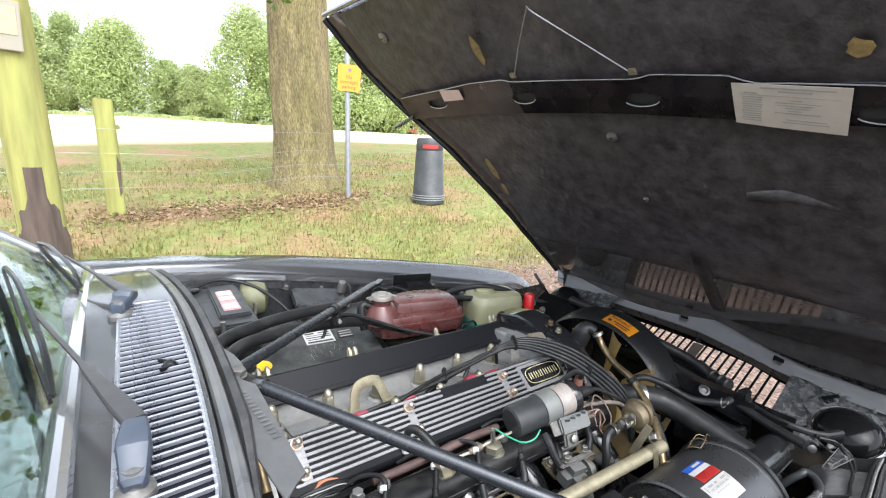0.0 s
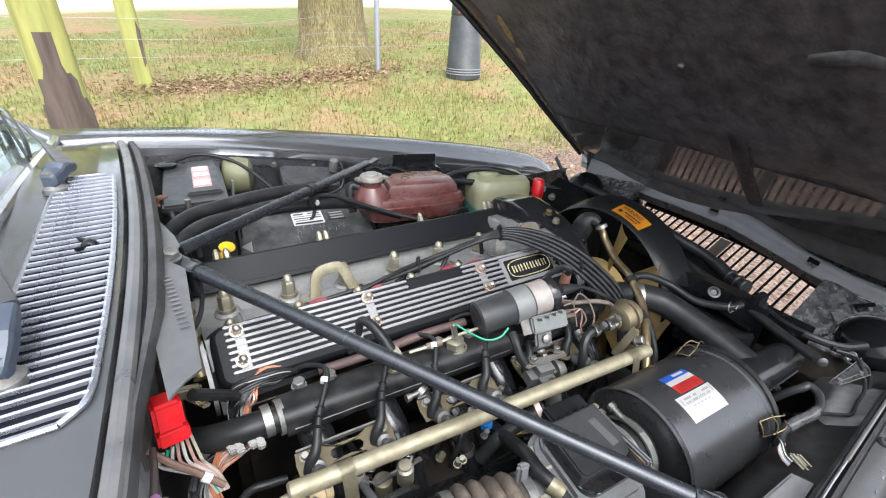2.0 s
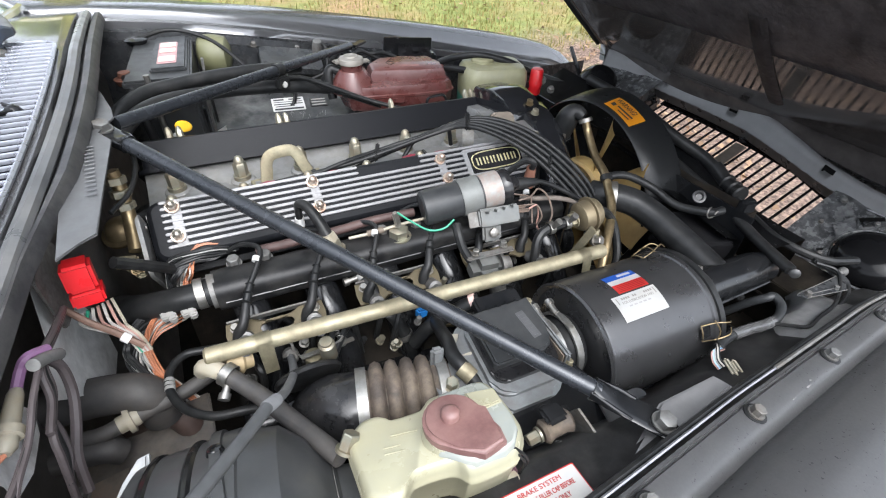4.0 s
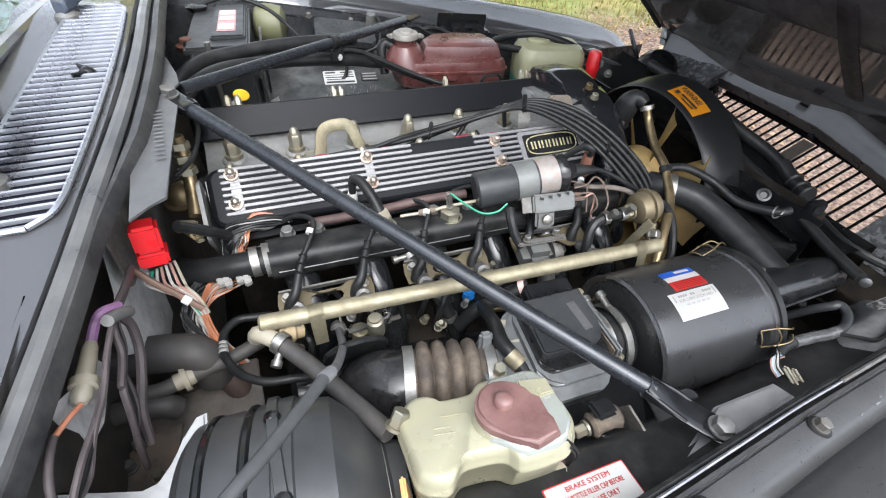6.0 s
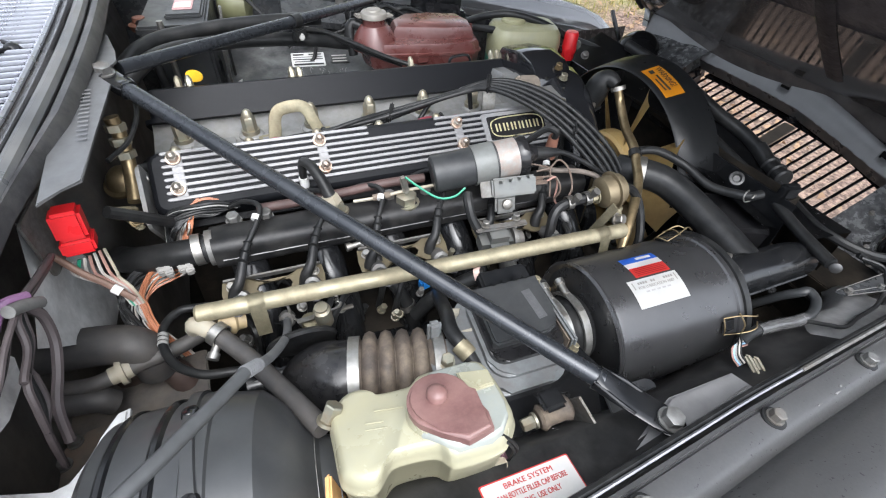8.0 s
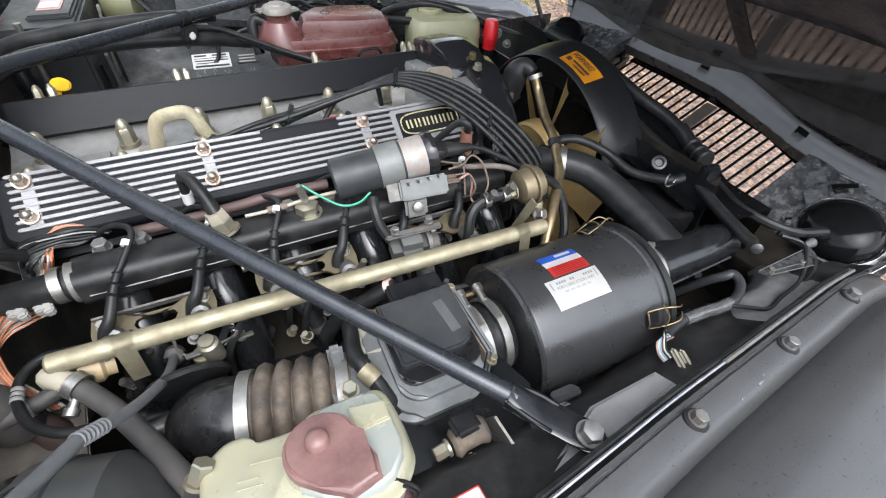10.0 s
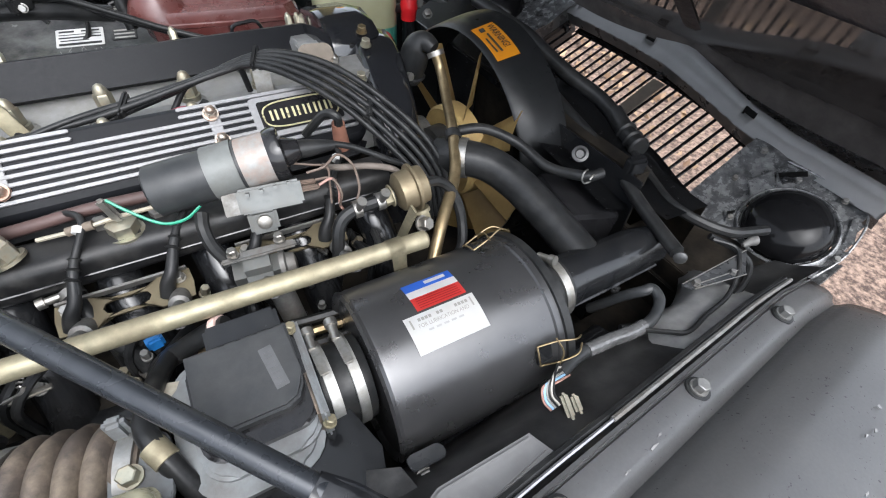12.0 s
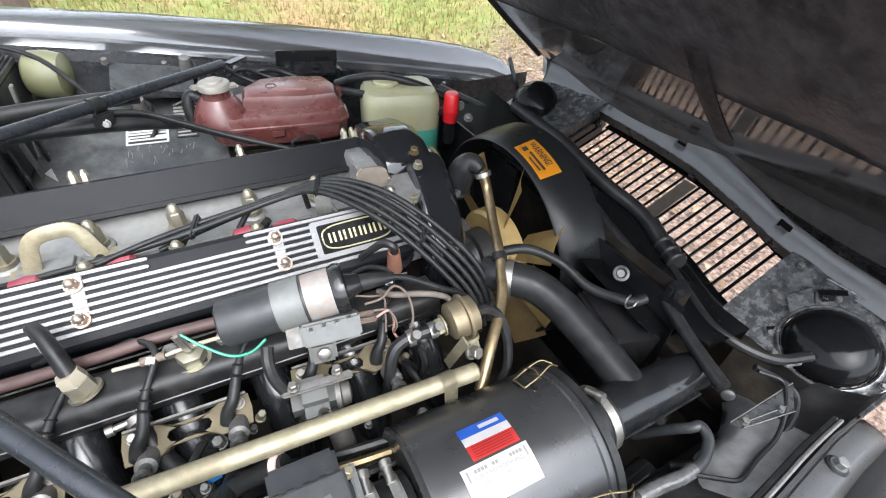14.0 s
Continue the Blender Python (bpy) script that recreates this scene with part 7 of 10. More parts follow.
part("vent_hose", tube(bmesh.new(), [(0.908, 0.410, 0.780), (0.930, 0.412, 0.772), (0.950, 0.405, 0.750), (0.955, 0.385, 0.715), (0.94, 0.36, 0.68), (0.90, 0.35, 0.66)], 0.0075, 9), rubber, reg)
part("fawn_tube", tube(bmesh.new(), [(0.800, 0.500, 0.785), (0.815, 0.478, 0.792), (0.850, 0.462, 0.793), (0.880, 0.450, 0.785), (0.89, 0.435, 0.775)], 0.0045, 10), surface("fawn_sleeving", (0.115, 0.095, 0.080), 0.7, 0.0, 0.3, 60, 0.2, 300, (0.05, 0.04, 0.035), 0.4, 30), reg)
part("boot", rod(bmesh.new(), (0.842, 0.535, 0.782), (0.838, 0.528, 0.825), 0.012, 0.009, 12), surface("rusty_boot", (0.16, 0.07, 0.045), 0.7), reg)
part("boot_lead", tube(bmesh.new(), [(0.838, 0.526, 0.822), (0.834, 0.520, 0.84), (0.822, 0.535, 0.838), (0.80, 0.56, 0.80)], 0.006, 8), rubber, reg)

# air cleaner: a long black can with stickers, end bands, wire clips and neck
can = thing("air_cleaner", (0.83, 0.25, 0.35), "satin black cylindrical air cleaner with two stickers", "air cleaner")
CA, CB, CR = V(0.734, 0.251, 0.668), V(0.958, 0.242, 0.664), 0.103
ln = (CB - CA).length
part("shell", lathe(bmesh.new(), CA, CB, [(0.006, 0.03), (0.006, 0.093), (0.002, 0.097), (0.0, 0.1005), (0.003, 0.104), (0.007, 0.1025), (0.012, CR), (ln - 0.02, CR), (ln - 0.018, 0.1055), (ln - 0.004, 0.1055), (ln, 0.10), (ln, 0.04)], 72), surface("satin_black_can", (0.068, 0.068, 0.070), 0.30, 0.70, 0.06, 30, 0.003, 200, GREY_DUST, 0.03, 14, shine=0.5), can, "satin black drum", 25)
part("rubber_band", lathe(bmesh.new(), CA + (CB - CA) * 0.955, CB, [(0, CR + 0.001), (0.001, CR + 0.006), (0.011, CR + 0.006), (0.012, CR + 0.001)], 72, (False, False)), rubber, can, "black rubber band")
side = V(0, -1, 0)


def on_can(s, deg, lift=0.0):
    """A point on the can: s metres along, deg round from straight up towards the wing."""
    d = (CB - CA).normalized()
    a = radians(deg)
    return CA + d * s + (V(0, 0, 1) * math.cos(a) + V(0, -1, 0) * math.sin(a)) * (CR + lift)


def sticker(name, s0, s1, d0, d1, mt, lift=0.0006, parent=can):
    bm = grid(bmesh.new(), [s0 + (s1 - s0) * i / 4 for i in range(5)], [d0 + (d1 - d0) * i / 8 for i in range(9)], lambda s, d: on_can(s, d, lift))
    return part(name, thicken(bm, 0.0003), mt, parent)


S0 = 0.064
sticker("sticker", S0, S0 + 0.060, -15.5, -8.5, blue_card)
sticker("sticker", S0, S0 + 0.060, -8.5, -3, white_card)
sticker("sticker", S0, S0 + 0.060, -3, 6.5, red_card)
darkred = surface("dark_red_print", (0.24, 0.01, 0.01), 0.5)
for k in range(5):
    sticker("print", S0 + 0.005, S0 + 0.055, -1.8 + 1.6 * k, -1.3 + 1.6 * k, darkred, 0.0012)
sticker("print", S0 + 0.026, S0 + 0.052, -13.4, -10.6, white_card, 0.0012)
W0 = 0.045
faint_ink = surface("faded_print", (0.40, 0.40, 0.39), 0.5, 0.0, 0.1, 60, 0.0)
sticker("sticker", W0, W0 + 0.084, 8, 31, white_card)
for k in range(3):
    for j in range(4 if k != 1 else 2):
        sticker("print", W0 + 0.014 + 0.022 * k + 0.0042 * j, W0 + 0.0172 + 0.022 * k + 0.0042 * j, 10.6, 12.6, grey_ink, 0.0012)
for k, s in enumerate((W0 + 0.005, W0 + 0.077)):
    sticker("print", s, s + 0.002, 10, 16, grey_ink, 0.0012)
for t, deg, w in (("FOR LUBRICATION AND", 15.5, 0.060),):
    words(can, t, plane_at(on_can(W0 + 0.042, deg, 0.0006), CB - CA, on_can(0.1, deg - 6) - on_can(0.1, deg + 6)), 0.0062, grey_ink, width=w)
for k in range(5):
    sticker("print", W0 + 0.020 + 0.009 * k, W0 + 0.026 + 0.009 * k, 18.6, 19.8, faint_ink, 0.0012)
for deg, nm in ((62, "wire_clip"), (-32, "wire_clip")):
    bm = bmesh.new()
    for w in (-7, 7):
        tube(bm, [on_can(ln - 0.052, deg + w, 0.003), on_can(ln - 0.030, deg + w, 0.010), on_can(ln - 0.008, deg + w * 0.7, 0.016), on_can(ln + 0.006, deg + w * 0.4, 0.008)], 0.0011, 6, 4)
    tube(bm, [on_can(ln - 0.052, deg - 7, 0.003), on_can(ln - 0.054, deg, 0.006), on_can(ln - 0.052, deg + 7, 0.003)], 0.0011, 6, 3)
    tube(bm, [on_can(ln - 0.030, deg - 9, 0.010), on_can(ln - 0.026, deg, 0.014), on_can(ln - 0.030, deg + 9, 0.010)], 0.0011, 6, 3)
    part(nm, bm, bronze, can, "bent brassy wire clip")
    part("clip_tab", box(bmesh.new(), on_can(ln - 0.045, deg, 0.003), (0.022, 0.018, 0.003), (deg, 0, 0), 0.001), black_paint, can)
for s, deg in ((ln - 0.022, -22),):
    part("dimple", lathe(bmesh.new(), on_can(s - 0.02, deg, -0.001), on_can(s - 0.02, deg, 1), [(0, 0.006), (0.002, 0.004)], 12), black_paint, can)
# neck, clamp and the black intake pipe that runs to the wing
NA = V(0.955, 0.240, 0.684)
part("neck", lathe(bmesh.new(), NA, NA + V(1, -0.02, 0.02), [(0, 0.046), (0.02, 0.044), (0.050, 0.041), (0.062, 0.041)], 28), rubber, can)
clamp(can, NA + V(0.050, 0, 0), (1, -0.02, 0.02), 0.042, 0.012)
clamp_screw(can, NA + V(0.042, 0.012, 0.050), (0.2, -0.8, 0.3), 0.006)
duct = thing("intake_pipe", (1.1, 0.24, 0.60), "satin black plastic intake pipe running to the front", "pipe")
part("pipe", tube(bmesh.new(), [NA + V(0.05, -0.002, 0.0), NA + V(0.10, -0.003, 0.0), NA + V(0.16, -0.006, -0.001), (1.165, 0.234, 0.682), (1.205, 0.232, 0.674)], 0.038, 24, 6, lambda t: 1.0 - 0.22 * t), black_paint, duct)
part("seam", tube(bmesh.new(), [NA + V(0.06, -0.036, -0.012), NA + V(0.13, -0.038, -0.012), (1.185, 0.202, 0.668)], 0.003, 6), black_paint, duct)
part("tab", box(bmesh.new(), (1.10, 0.200, 0.665), (0.016, 0.012, 0.010), (0, 0, 20), 0.003), rubber, duct)
rh = thing("radiator_hose", (1.05, 0.42, 0.5), "black hose bending down to join the intake pipe", "hose")
part("hose", tube(bmesh.new(), [(0.985, 0.500, 0.745), (1.005, 0.470, 0.752), (1.040, 0.440, 0.745), (1.060, 0.400, 0.732), (1.070, 0.350, 0.718), (1.076, 0.300, 0.704), (1.080, 0.25, 0.69)], 0.0275, 20, 6), rubber, rh)
clamp(rh, (1.008, 0.465, 0.752), (0.7, -0.65, 0.1), 0.028, 0.012)

# air-flow meter: grey cast base, black lid, rubber joints
afm = thing("air_flow_meter", (0.63, 0.25, 0.55), "air-flow meter with a black lid on a grey casting", "air-flow meter")
LM = plane_at((0.624, 0.262, 0.733), (1, -0.06, 0.0), (0.06, 1, 0.17))
part("base", slab(bmesh.new(), round_rect(0.128, 0.150, 0.034), 0.066, LM @ pose(-0.012, -0.018, -0.078), 0.008), air_grey, afm, "grey cast base")
part("base_step", slab(bmesh.new(), round_rect(0.112, 0.128, 0.028), 0.012, LM @ pose(-0.002, -0.012, -0.014), 0.004), air_grey, afm, "grey cast step")
part("lid_rim", slab(bmesh.new(), round_rect(0.106, 0.108, 0.020), 0.012, LM @ pose(0, -0.006, -0.004), 0.003), gloss_black, afm, "glossy black rim")
part("lid", slab(bmesh.new(), [(-0.049, 0.043), (-0.049, -0.038), (-0.044, -0.043), (0.028, -0.043), (0.040, -0.038), (0.047, -0.026), (0.049, -0.012), (0.049, 0.043)], 0.014, LM @ pose(0, 0.002, 0.007), 0.003), grey_plastic, afm, "matt black lid")
part("lid_label", slab(bmesh.new(), round_rect(0.013, 0.046, 0.001), 0.0006, LM @ pose(0.026, 0.002, 0.0208, 0, 0, 8)), surface("dark_lid_print", (0.055, 0.056, 0.058), 0.5), afm)
bars(afm, LM @ pose(0.026, 0.002, 0.0206, 0, 0, 8), [(0, 0.018 - 0.006 * k, 0.008, 0.0025) for k in range(7)], bpy.data.materials["dark_lid_print"])
part("plug_socket", box(bmesh.new(), (0, 0, 0), (0.074, 0.030, 0.022), m=LM @ pose(0.008, 0.058, 0.004), bevel=0.004), black_paint, afm)
for k in range(4):
    part("socket_tooth", box(bmesh.new(), (0, 0, 0), (0.008, 0.006, 0.004), m=LM @ pose(-0.014 + 0.016 * k, 0.047, 0.017), bevel=0.001), black_paint, afm)
part("side_label", slab(bmesh.new(), round_rect(0.034, 0.040, 0.003), 0.0006, plane_at((0.556, 0.292, 0.7215), (1, -0.35, 0.0), (0.35, 1, 0))), surface("worn_cream_label", (0.40, 0.37, 0.30), 0.6, 0, 0.2, 60, 0, 60, (0.15, 0.13, 0.10), 0.6, 60), afm)
part("flange", box(bmesh.new(), (0.680, 0.252, 0.692), (0.008, 0.118, 0.106), (0, 0, -4), 0.003), air_grey, afm, "grey cast flange")
part("flange_rib", box(bmesh.new(), (0.675, 0.252, 0.692), (0.004, 0.110, 0.098), (0, 0, -4), 0.002), old_rubber, afm)
for dy, dz in ((0.048, 0.044), (-0.056, 0.020)):
    part("flange_bolt", hexnut(bmesh.new(), (0.677, 0.250 + dy, 0.702 + dz), (0.3, 0, 1), 0.0055, 0.009, False), gold, afm)
n0, n1 = V(0.683, 0.255, 0.677), V(0.738, 0.252, 0.674)
part("joint", lathe(bmesh.new(), n0, n1, [(0, 0.049), (0.006, 0.0505), (0.012, 0.049), (0.020, 0.0475), (0.030, 0.0475), (0.036, 0.049), (0.042, 0.0505), (0.052, 0.049)], 40), rubber, afm, "black rubber joint")
for dx in (0.009, 0.036):
    clamp(afm, n0 + V(dx, -0.001, 0), (1, -0.03, -0.05), 0.0500, 0.011, alloy)
    part("clamp_band", box(bmesh.new(), n0 + V(dx, 0.002, 0.0540), (0.010, 0.036, 0.003), (0, 0, 0), 0.001), steel, afm, "toothed clamp band")
    clamp_screw(afm, n0 + V(dx, 0.030, 0.054), (0.1, 1, 0.1), 0.0065)
part("shelf", slab(bmesh.new(), [(-0.075, -0.05), (0.10, -0.055), (0.115, 0.0), (0.10, 0.05), (-0.06, 0.05)], 0.006, plane_at((0.600, 0.165, 0.688), (1, -0.05, 0.02), (0.05, 1, 0.05)), 0.002), black_paint, afm, "black steel shelf")
part("shelf_lip", box(bmesh.new(), (0.600, 0.121, 0.672), (0.13, 0.004, 0.036), (8, 0, -3), 0.001), black_paint, afm)
part("hanger", box(bmesh.new(), (0.512, 0.275, 0.722), (0.018, 0.012, 0.070), (0, 0, -8), 0.004), air_grey, afm)
bolt = V(0.512, 0.232, 0.728)
part("hanger_foot", slab(bmesh.new(), round_rect(0.05, 0.07, 0.012), 0.006, plane_at(bolt - V(-0.006, 0, 0.008), (1, -0.1, 0), (0.1, 1, 0)), 0.001), air_grey, afm)
part("hanger_bolt", hexnut(bmesh.new(), bolt, (0, -0.2, 1), 0.0085, 0.014, False), brass, afm)
part("hanger_clip", lathe(bmesh.new(), (0.534, 0.246, 0.738), (0.541, 0.231, 0.732), [(0, 0.0118), (0.020, 0.0118)], 14), gold, afm)
part("vent_tube", tube(bmesh.new(), [(0.575, 0.42, 0.66), (0.555, 0.36, 0.70), (0.540, 0.300, 0.735), (0.532, 0.265, 0.742), (0.539, 0.236, 0.734), (0.552, 0.205, 0.70), (0.562, 0.185, 0.66)], 0.0100, 12), rubber, afm, "black ribbed hose")
part("plug_lead", tube(bmesh.new(), [(0.622, 0.345, 0.735), (0.600, 0.353, 0.724), (0.572, 0.362, 0.704), (0.545, 0.367, 0.686), (0.525, 0.375, 0.65)], 0.0115, 12), rubber, afm)
part("lead_clip", lathe(bmesh.new(), (0.618, 0.347, 0.734), (0.606, 0.352, 0.727), [(0, 0.0135), (0.009, 0.0135)], 14), pink_card, afm)

# convoluted rubber hose and the black throttle elbow
bel = thing("intake_bellows", (0.45, 0.27, 0.60), "weathered brown convoluted rubber intake hose", "intake hose")
A, B = V(0.398, 0.283, 0.682), V(0.520, 0.250, 0.682)
ln = (B - A).length
prof = [(0, 0.049), (0.016, 0.049)]
for k in range(4):
    s = 0.018 + 0.0215 * k
    prof += [(s, 0.047), (s + 0.004, 0.056), (s + 0.0105, 0.059), (s + 0.017, 0.056), (s + 0.0205, 0.047)]
prof += [(ln - 0.018, 0.049), (ln, 0.049)]
part("hose", lathe(bmesh.new(), A, B, prof, 44), old_rubber, bel, "", 60)
clamp(bel, A + (B - A).normalized() * 0.008, B - A, 0.050, 0.014, alloy)
clamp(bel, B - (B - A).normalized() * 0.010, B - A, 0.050, 0.014, alloy)
part("throttle_elbow", tube(bmesh.new(), [A + (B - A).normalized() * 0.012, A - (B - A).normalized() * 0.010, V(0.370, 0.298, 0.673), V(0.356, 0.312, 0.645), V(0.352, 0.322, 0.60), V(0.35, 0.325, 0.54)], 0.050, 28, 7), surface("satin_elbow_rubber", (0.012, 0.012, 0.013), 0.22, 0.0, 0.2, 40, 0.04, 200, GREY_DUST, 0.08, 20, shine=0.4), bel, "glossy black rubber elbow")
part("elbow_ridge", lathe(bmesh.new(), V(0.352, 0.352, 0.690), V(0.352, 0.39, 0.705), [(0, 0.045), (0.004, 0.048), (0.008, 0.045)], 30), rubber, bel)
thr = thing("throttle_linkage", (0.36, 0.37, 0.66), "passivated throttle spindle, lever and wire linkage", "linkage")
part("spindle", lathe(bmesh.new(), (0.352, 0.372, 0.662), (0.352, 0.372, 1), [(0, 0.014), (0.038, 0.014), (0.040, 0.010)], 18), gold, thr)
part("lever", box(bmesh.new(), (0.375, 0.368, 0.708), (0.085, 0.008, 0.004), (0, 6, 6), 0.001), steel, thr)
part("wire_rod", tube(bmesh.new(), [(0.322, 0.395, 0.722), (0.326, 0.385, 0.726), (0.328, 0.375, 0.712), (0.342, 0.370, 0.706), (0.39, 0.366, 0.716), (0.40, 0.37, 0.722)], 0.0022, 6), steel, thr)
part("spring", tube(bmesh.new(), [(0.395 + 0.003 * math.cos(1.3 * i), 0.372 + 0.0012 * i, 0.718 + 0.003 * math.sin(1.3 * i)) for i in range(26)], 0.0011, 5, 2), steel, thr)
for x, y, z in ((0.345, 0.40, 0.70), (0.318, 0.372, 0.672), (0.40, 0.385, 0.69), (0.335, 0.35, 0.65)):
    part("nut", hexnut(bmesh.new(), (x, y, z), (0.2, -0.4, 1), 0.0065, 0.012, False), steel, thr)
part("bracket", box(bmesh.new(), (0.318, 0.372, 0.690), (0.030, 0.008, 0.048), (0, 10, 12), 0.003), black_paint, thr)
thr.location += V(0.018, 0.036, -0.030)

# cream reservoir with a brown hinged cap
res = thing("fluid_reservoir", (0.44, 0.15, 0.70), "cream plastic brake-fluid reservoir with a brown cap", "reservoir")
outl = [(0.366, 0.205), (0.382, 0.217), (0.398, 0.2165), (0.4065, 0.2096), (0.413, 0.201), (0.444, 0.196), (0.453, 0.199), (0.464, 0.207), (0.4825, 0.207), (0.5226, 0.203), (0.5354, 0.197), (0.539, 0.182), (0.538, 0.154), (0.535, 0.128), (0.530, 0.109),
        (0.513, 0.092), (0.498, 0.087), (0.460, 0.090), (0.452, 0.096), (0.448, 0.104), (0.437, 0.110), (0.410, 0.1146), (0.399, 0.111), (0.389, 0.101), (0.381, 0.098), (0.368, 0.103), (0.359, 0.112), (0.356, 0.122), (0.3574, 0.154), (0.359, 0.185)]


def tilted(pts, k, z):
    """The bottle's outline drawn in by k of its size at height z; the bottle leans away from the wing."""
    return [V(0.446 + (x - 0.446) * k, 0.152 + (y - 0.152) * (2 * k - 1), z - 0.30 * (y - 0.15)) for x, y in pts]


bm, loops = bmesh.new(), []
for z, k in ((0.706, 0.90), (0.712, 0.945), (0.722, 0.965), (0.764, 0.985), (0.7655, 1.006), (0.771, 1.008), (0.7725, 0.995), (0.780, 0.985), (0.786, 0.965), (0.790, 0.935), (0.7915, 0.90)):
    line = tilted(outl, k, z)
    loops.append(smooth_line(line + line[:1], 3)[:-1])
rings(bm, loops)
part("bottle", bm, cream, res, "yellowed cream plastic bottle", 50)
clear = surface("milky_clear_plastic", (0.285, 0.305, 0.285), 0.22, 0.0, 0.08, 20, 0.03, 200, (0.34, 0.31, 0.20), 0.25, 18)
block = [(0.4717, 0.1973), (0.5159, 0.194), (0.5273, 0.1876), (0.5303, 0.174), (0.5289, 0.1489), (0.5262, 0.1238), (0.5206, 0.1078), (0.5062, 0.0939), (0.4938, 0.0909), (0.4613, 0.0943), (0.4529, 0.1), (0.447, 0.1096), (0.4343, 0.121), (0.4346, 0.1373), (0.4519, 0.1797)]
bm, loops = bmesh.new(), []
for z, k in ((0.787, 0.985), (0.7955, 0.965), (0.799, 0.94), (0.8005, 0.90)):
    loops.append([V(0.486 + (x - 0.486) * k, 0.145 + (y - 0.145) * k, z - 0.30 * (y - 0.15)) for x, y in block])
rings(bm, loops)
part("shoulder", bm, clear, res, "milky clear upper block", 50)
part("step", slab(bmesh.new(), [(-0.014, -0.014), (0.018, -0.012), (0.019, 0.010), (-0.014, 0.016)], 0.004, plane_at((0.508, 0.160, 0.7975), (1, -0.1, 0), (0, 1, -0.30)), 0.0015), cream, res)
for a, b, w in ((0.400, 0.160, 0.018), (0.400, 0.152, 0.022), (0.385, 0.140, 0.012), (0.418, 0.170, 0.030)):
    part("moulded_mark", box(bmesh.new(), (0, 0, 0), (w, 0.0015, 0.0012), m=plane_at((a, b, 0.7916 - 0.30 * (b - 0.15)), (1, -0.25, 0.07), (0, 1, -0.3))), cream, res)
part("neck", lathe(bmesh.new(), (0.462, 0.143, 0.795), (0.462, 0.143, 1), [(0, 0.033), (0.014, 0.031), (0.016, 0.028)], 28), cream, res)
m = Matrix.Translation((0.462, 0.143, 0.810)) @ Matrix.Rotation(radians(-8), 4, "X")
capo = [(0.032 * math.cos(a), 0.032 * math.sin(a)) for a in [radians(-10 + 16 * i) for i in range(15)]] + [(-0.012, -0.033), (0.008, -0.050), (0.034, -0.047), (0.037, -0.030)]
cap = part("cap", slab(bmesh.new(), capo, 0.012, m, 0.004, 3), cap_brown, res, "brown plastic flip cap")
part("cap_knob", lathe(bmesh.new(), m @ V(-0.002, 0.002, 0.010), m @ V(-0.002, 0.002, 1), [(0, 0.010), (0.008, 0.010), (0.011, 0.008), (0.013, 0.003)], 18), cap_brown, res)
for k in range(2):
    part("sensor_wire", tube(bmesh.new(), [m @ V(0.030, -0.044, 0.004), (0.506 + 0.004 * k, 0.095, 0.800), (0.520 + 0.004 * k, 0.090, 0.775), (0.522, 0.092, 0.75), (0.515, 0.092, 0.72)], 0.0018, 8), rubber, res)
part("outlet", lathe(bmesh.new(), (0.432, 0.096, 0.735), (0.428, 0.084, 0.66), [(0, 0.012), (0.012, 0.012), (0.014, 0.008), (0.03, 0.008)], 14), cap_brown, res)
part("outlet_nut", hexnut(bmesh.new(), (0.429, 0.086, 0.712), (-0.05, -0.2, -1), 0.009, 0.016, False), dull_alloy, res)
part("outlet", lathe(bmesh.new(), (0.508, 0.092, 0.745), (0.512, 0.080, 0.66), [(0, 0.010), (0.02, 0.009), (0.03, 0.006)], 14), ivory, res)
for pts in ([(0.428, 0.082, 0.695), (0.435, 0.072, 0.665), (0.455, 0.075, 0.66), (0.47, 0.09, 0.655)], [(0.478, 0.088, 0.70), (0.49, 0.078, 0.675), (0.51, 0.076, 0.68), (0.52, 0.084, 0.71)]):
    part("green_lead", tube(bmesh.new(), pts, 0.003, 6), green_wire, res)
part("corrugated_lead", tube(bmesh.new(), [(0.515, 0.104, 0.745), (0.520, 0.094, 0.725), (0.516, 0.088, 0.70), (0.505, 0.085, 0.675)], 0.006, 10), surface("maroon_sleeving", (0.10, 0.05, 0.06), 0.6), res)
part("strap", box(bmesh.new(), (0.350, 0.118, 0.735), (0.006, 0.030, 0.085), (0, -8, -10), 0.002), surface("pale_orange_strap", (0.52, 0.30, 0.12), 0.5), res)

# brake servo: large black drum with a ribbed band, silver tray and clamp end
srv = thing("brake_servo", (0.23, 0.16, 0.50), "large satin black brake servo drum with a raised seam", "brake servo")
A, B = V(0.153, 0.172, 0.690), V(0.335, 0.152, 0.686)
d, ln = (B - A).normalized(), (B - A).length
part("drum", lathe(bmesh.new(), A, B, [(-0.012, 0.04), (-0.010, 0.108), (0.0, 0.120), (0.018, 0.124), (0.078, 0.128), (0.080, 0.131), (0.098, 0.131), (0.100, 0.128), (0.135, 0.122), (0.160, 0.100), (0.175, 0.078), (0.188, 0.062), (0.205, 0.058), (0.205, 0.02)], 64), surface("satin_grey_black_drum", (0.040, 0.042, 0.044), 0.36, 0.15, 0.12, 30, 0.03, 300, GREY_DUST, 0.10, 12, shine=0.6), srv, "satin black drum", 28)
bm, loops = bmesh.new(), []
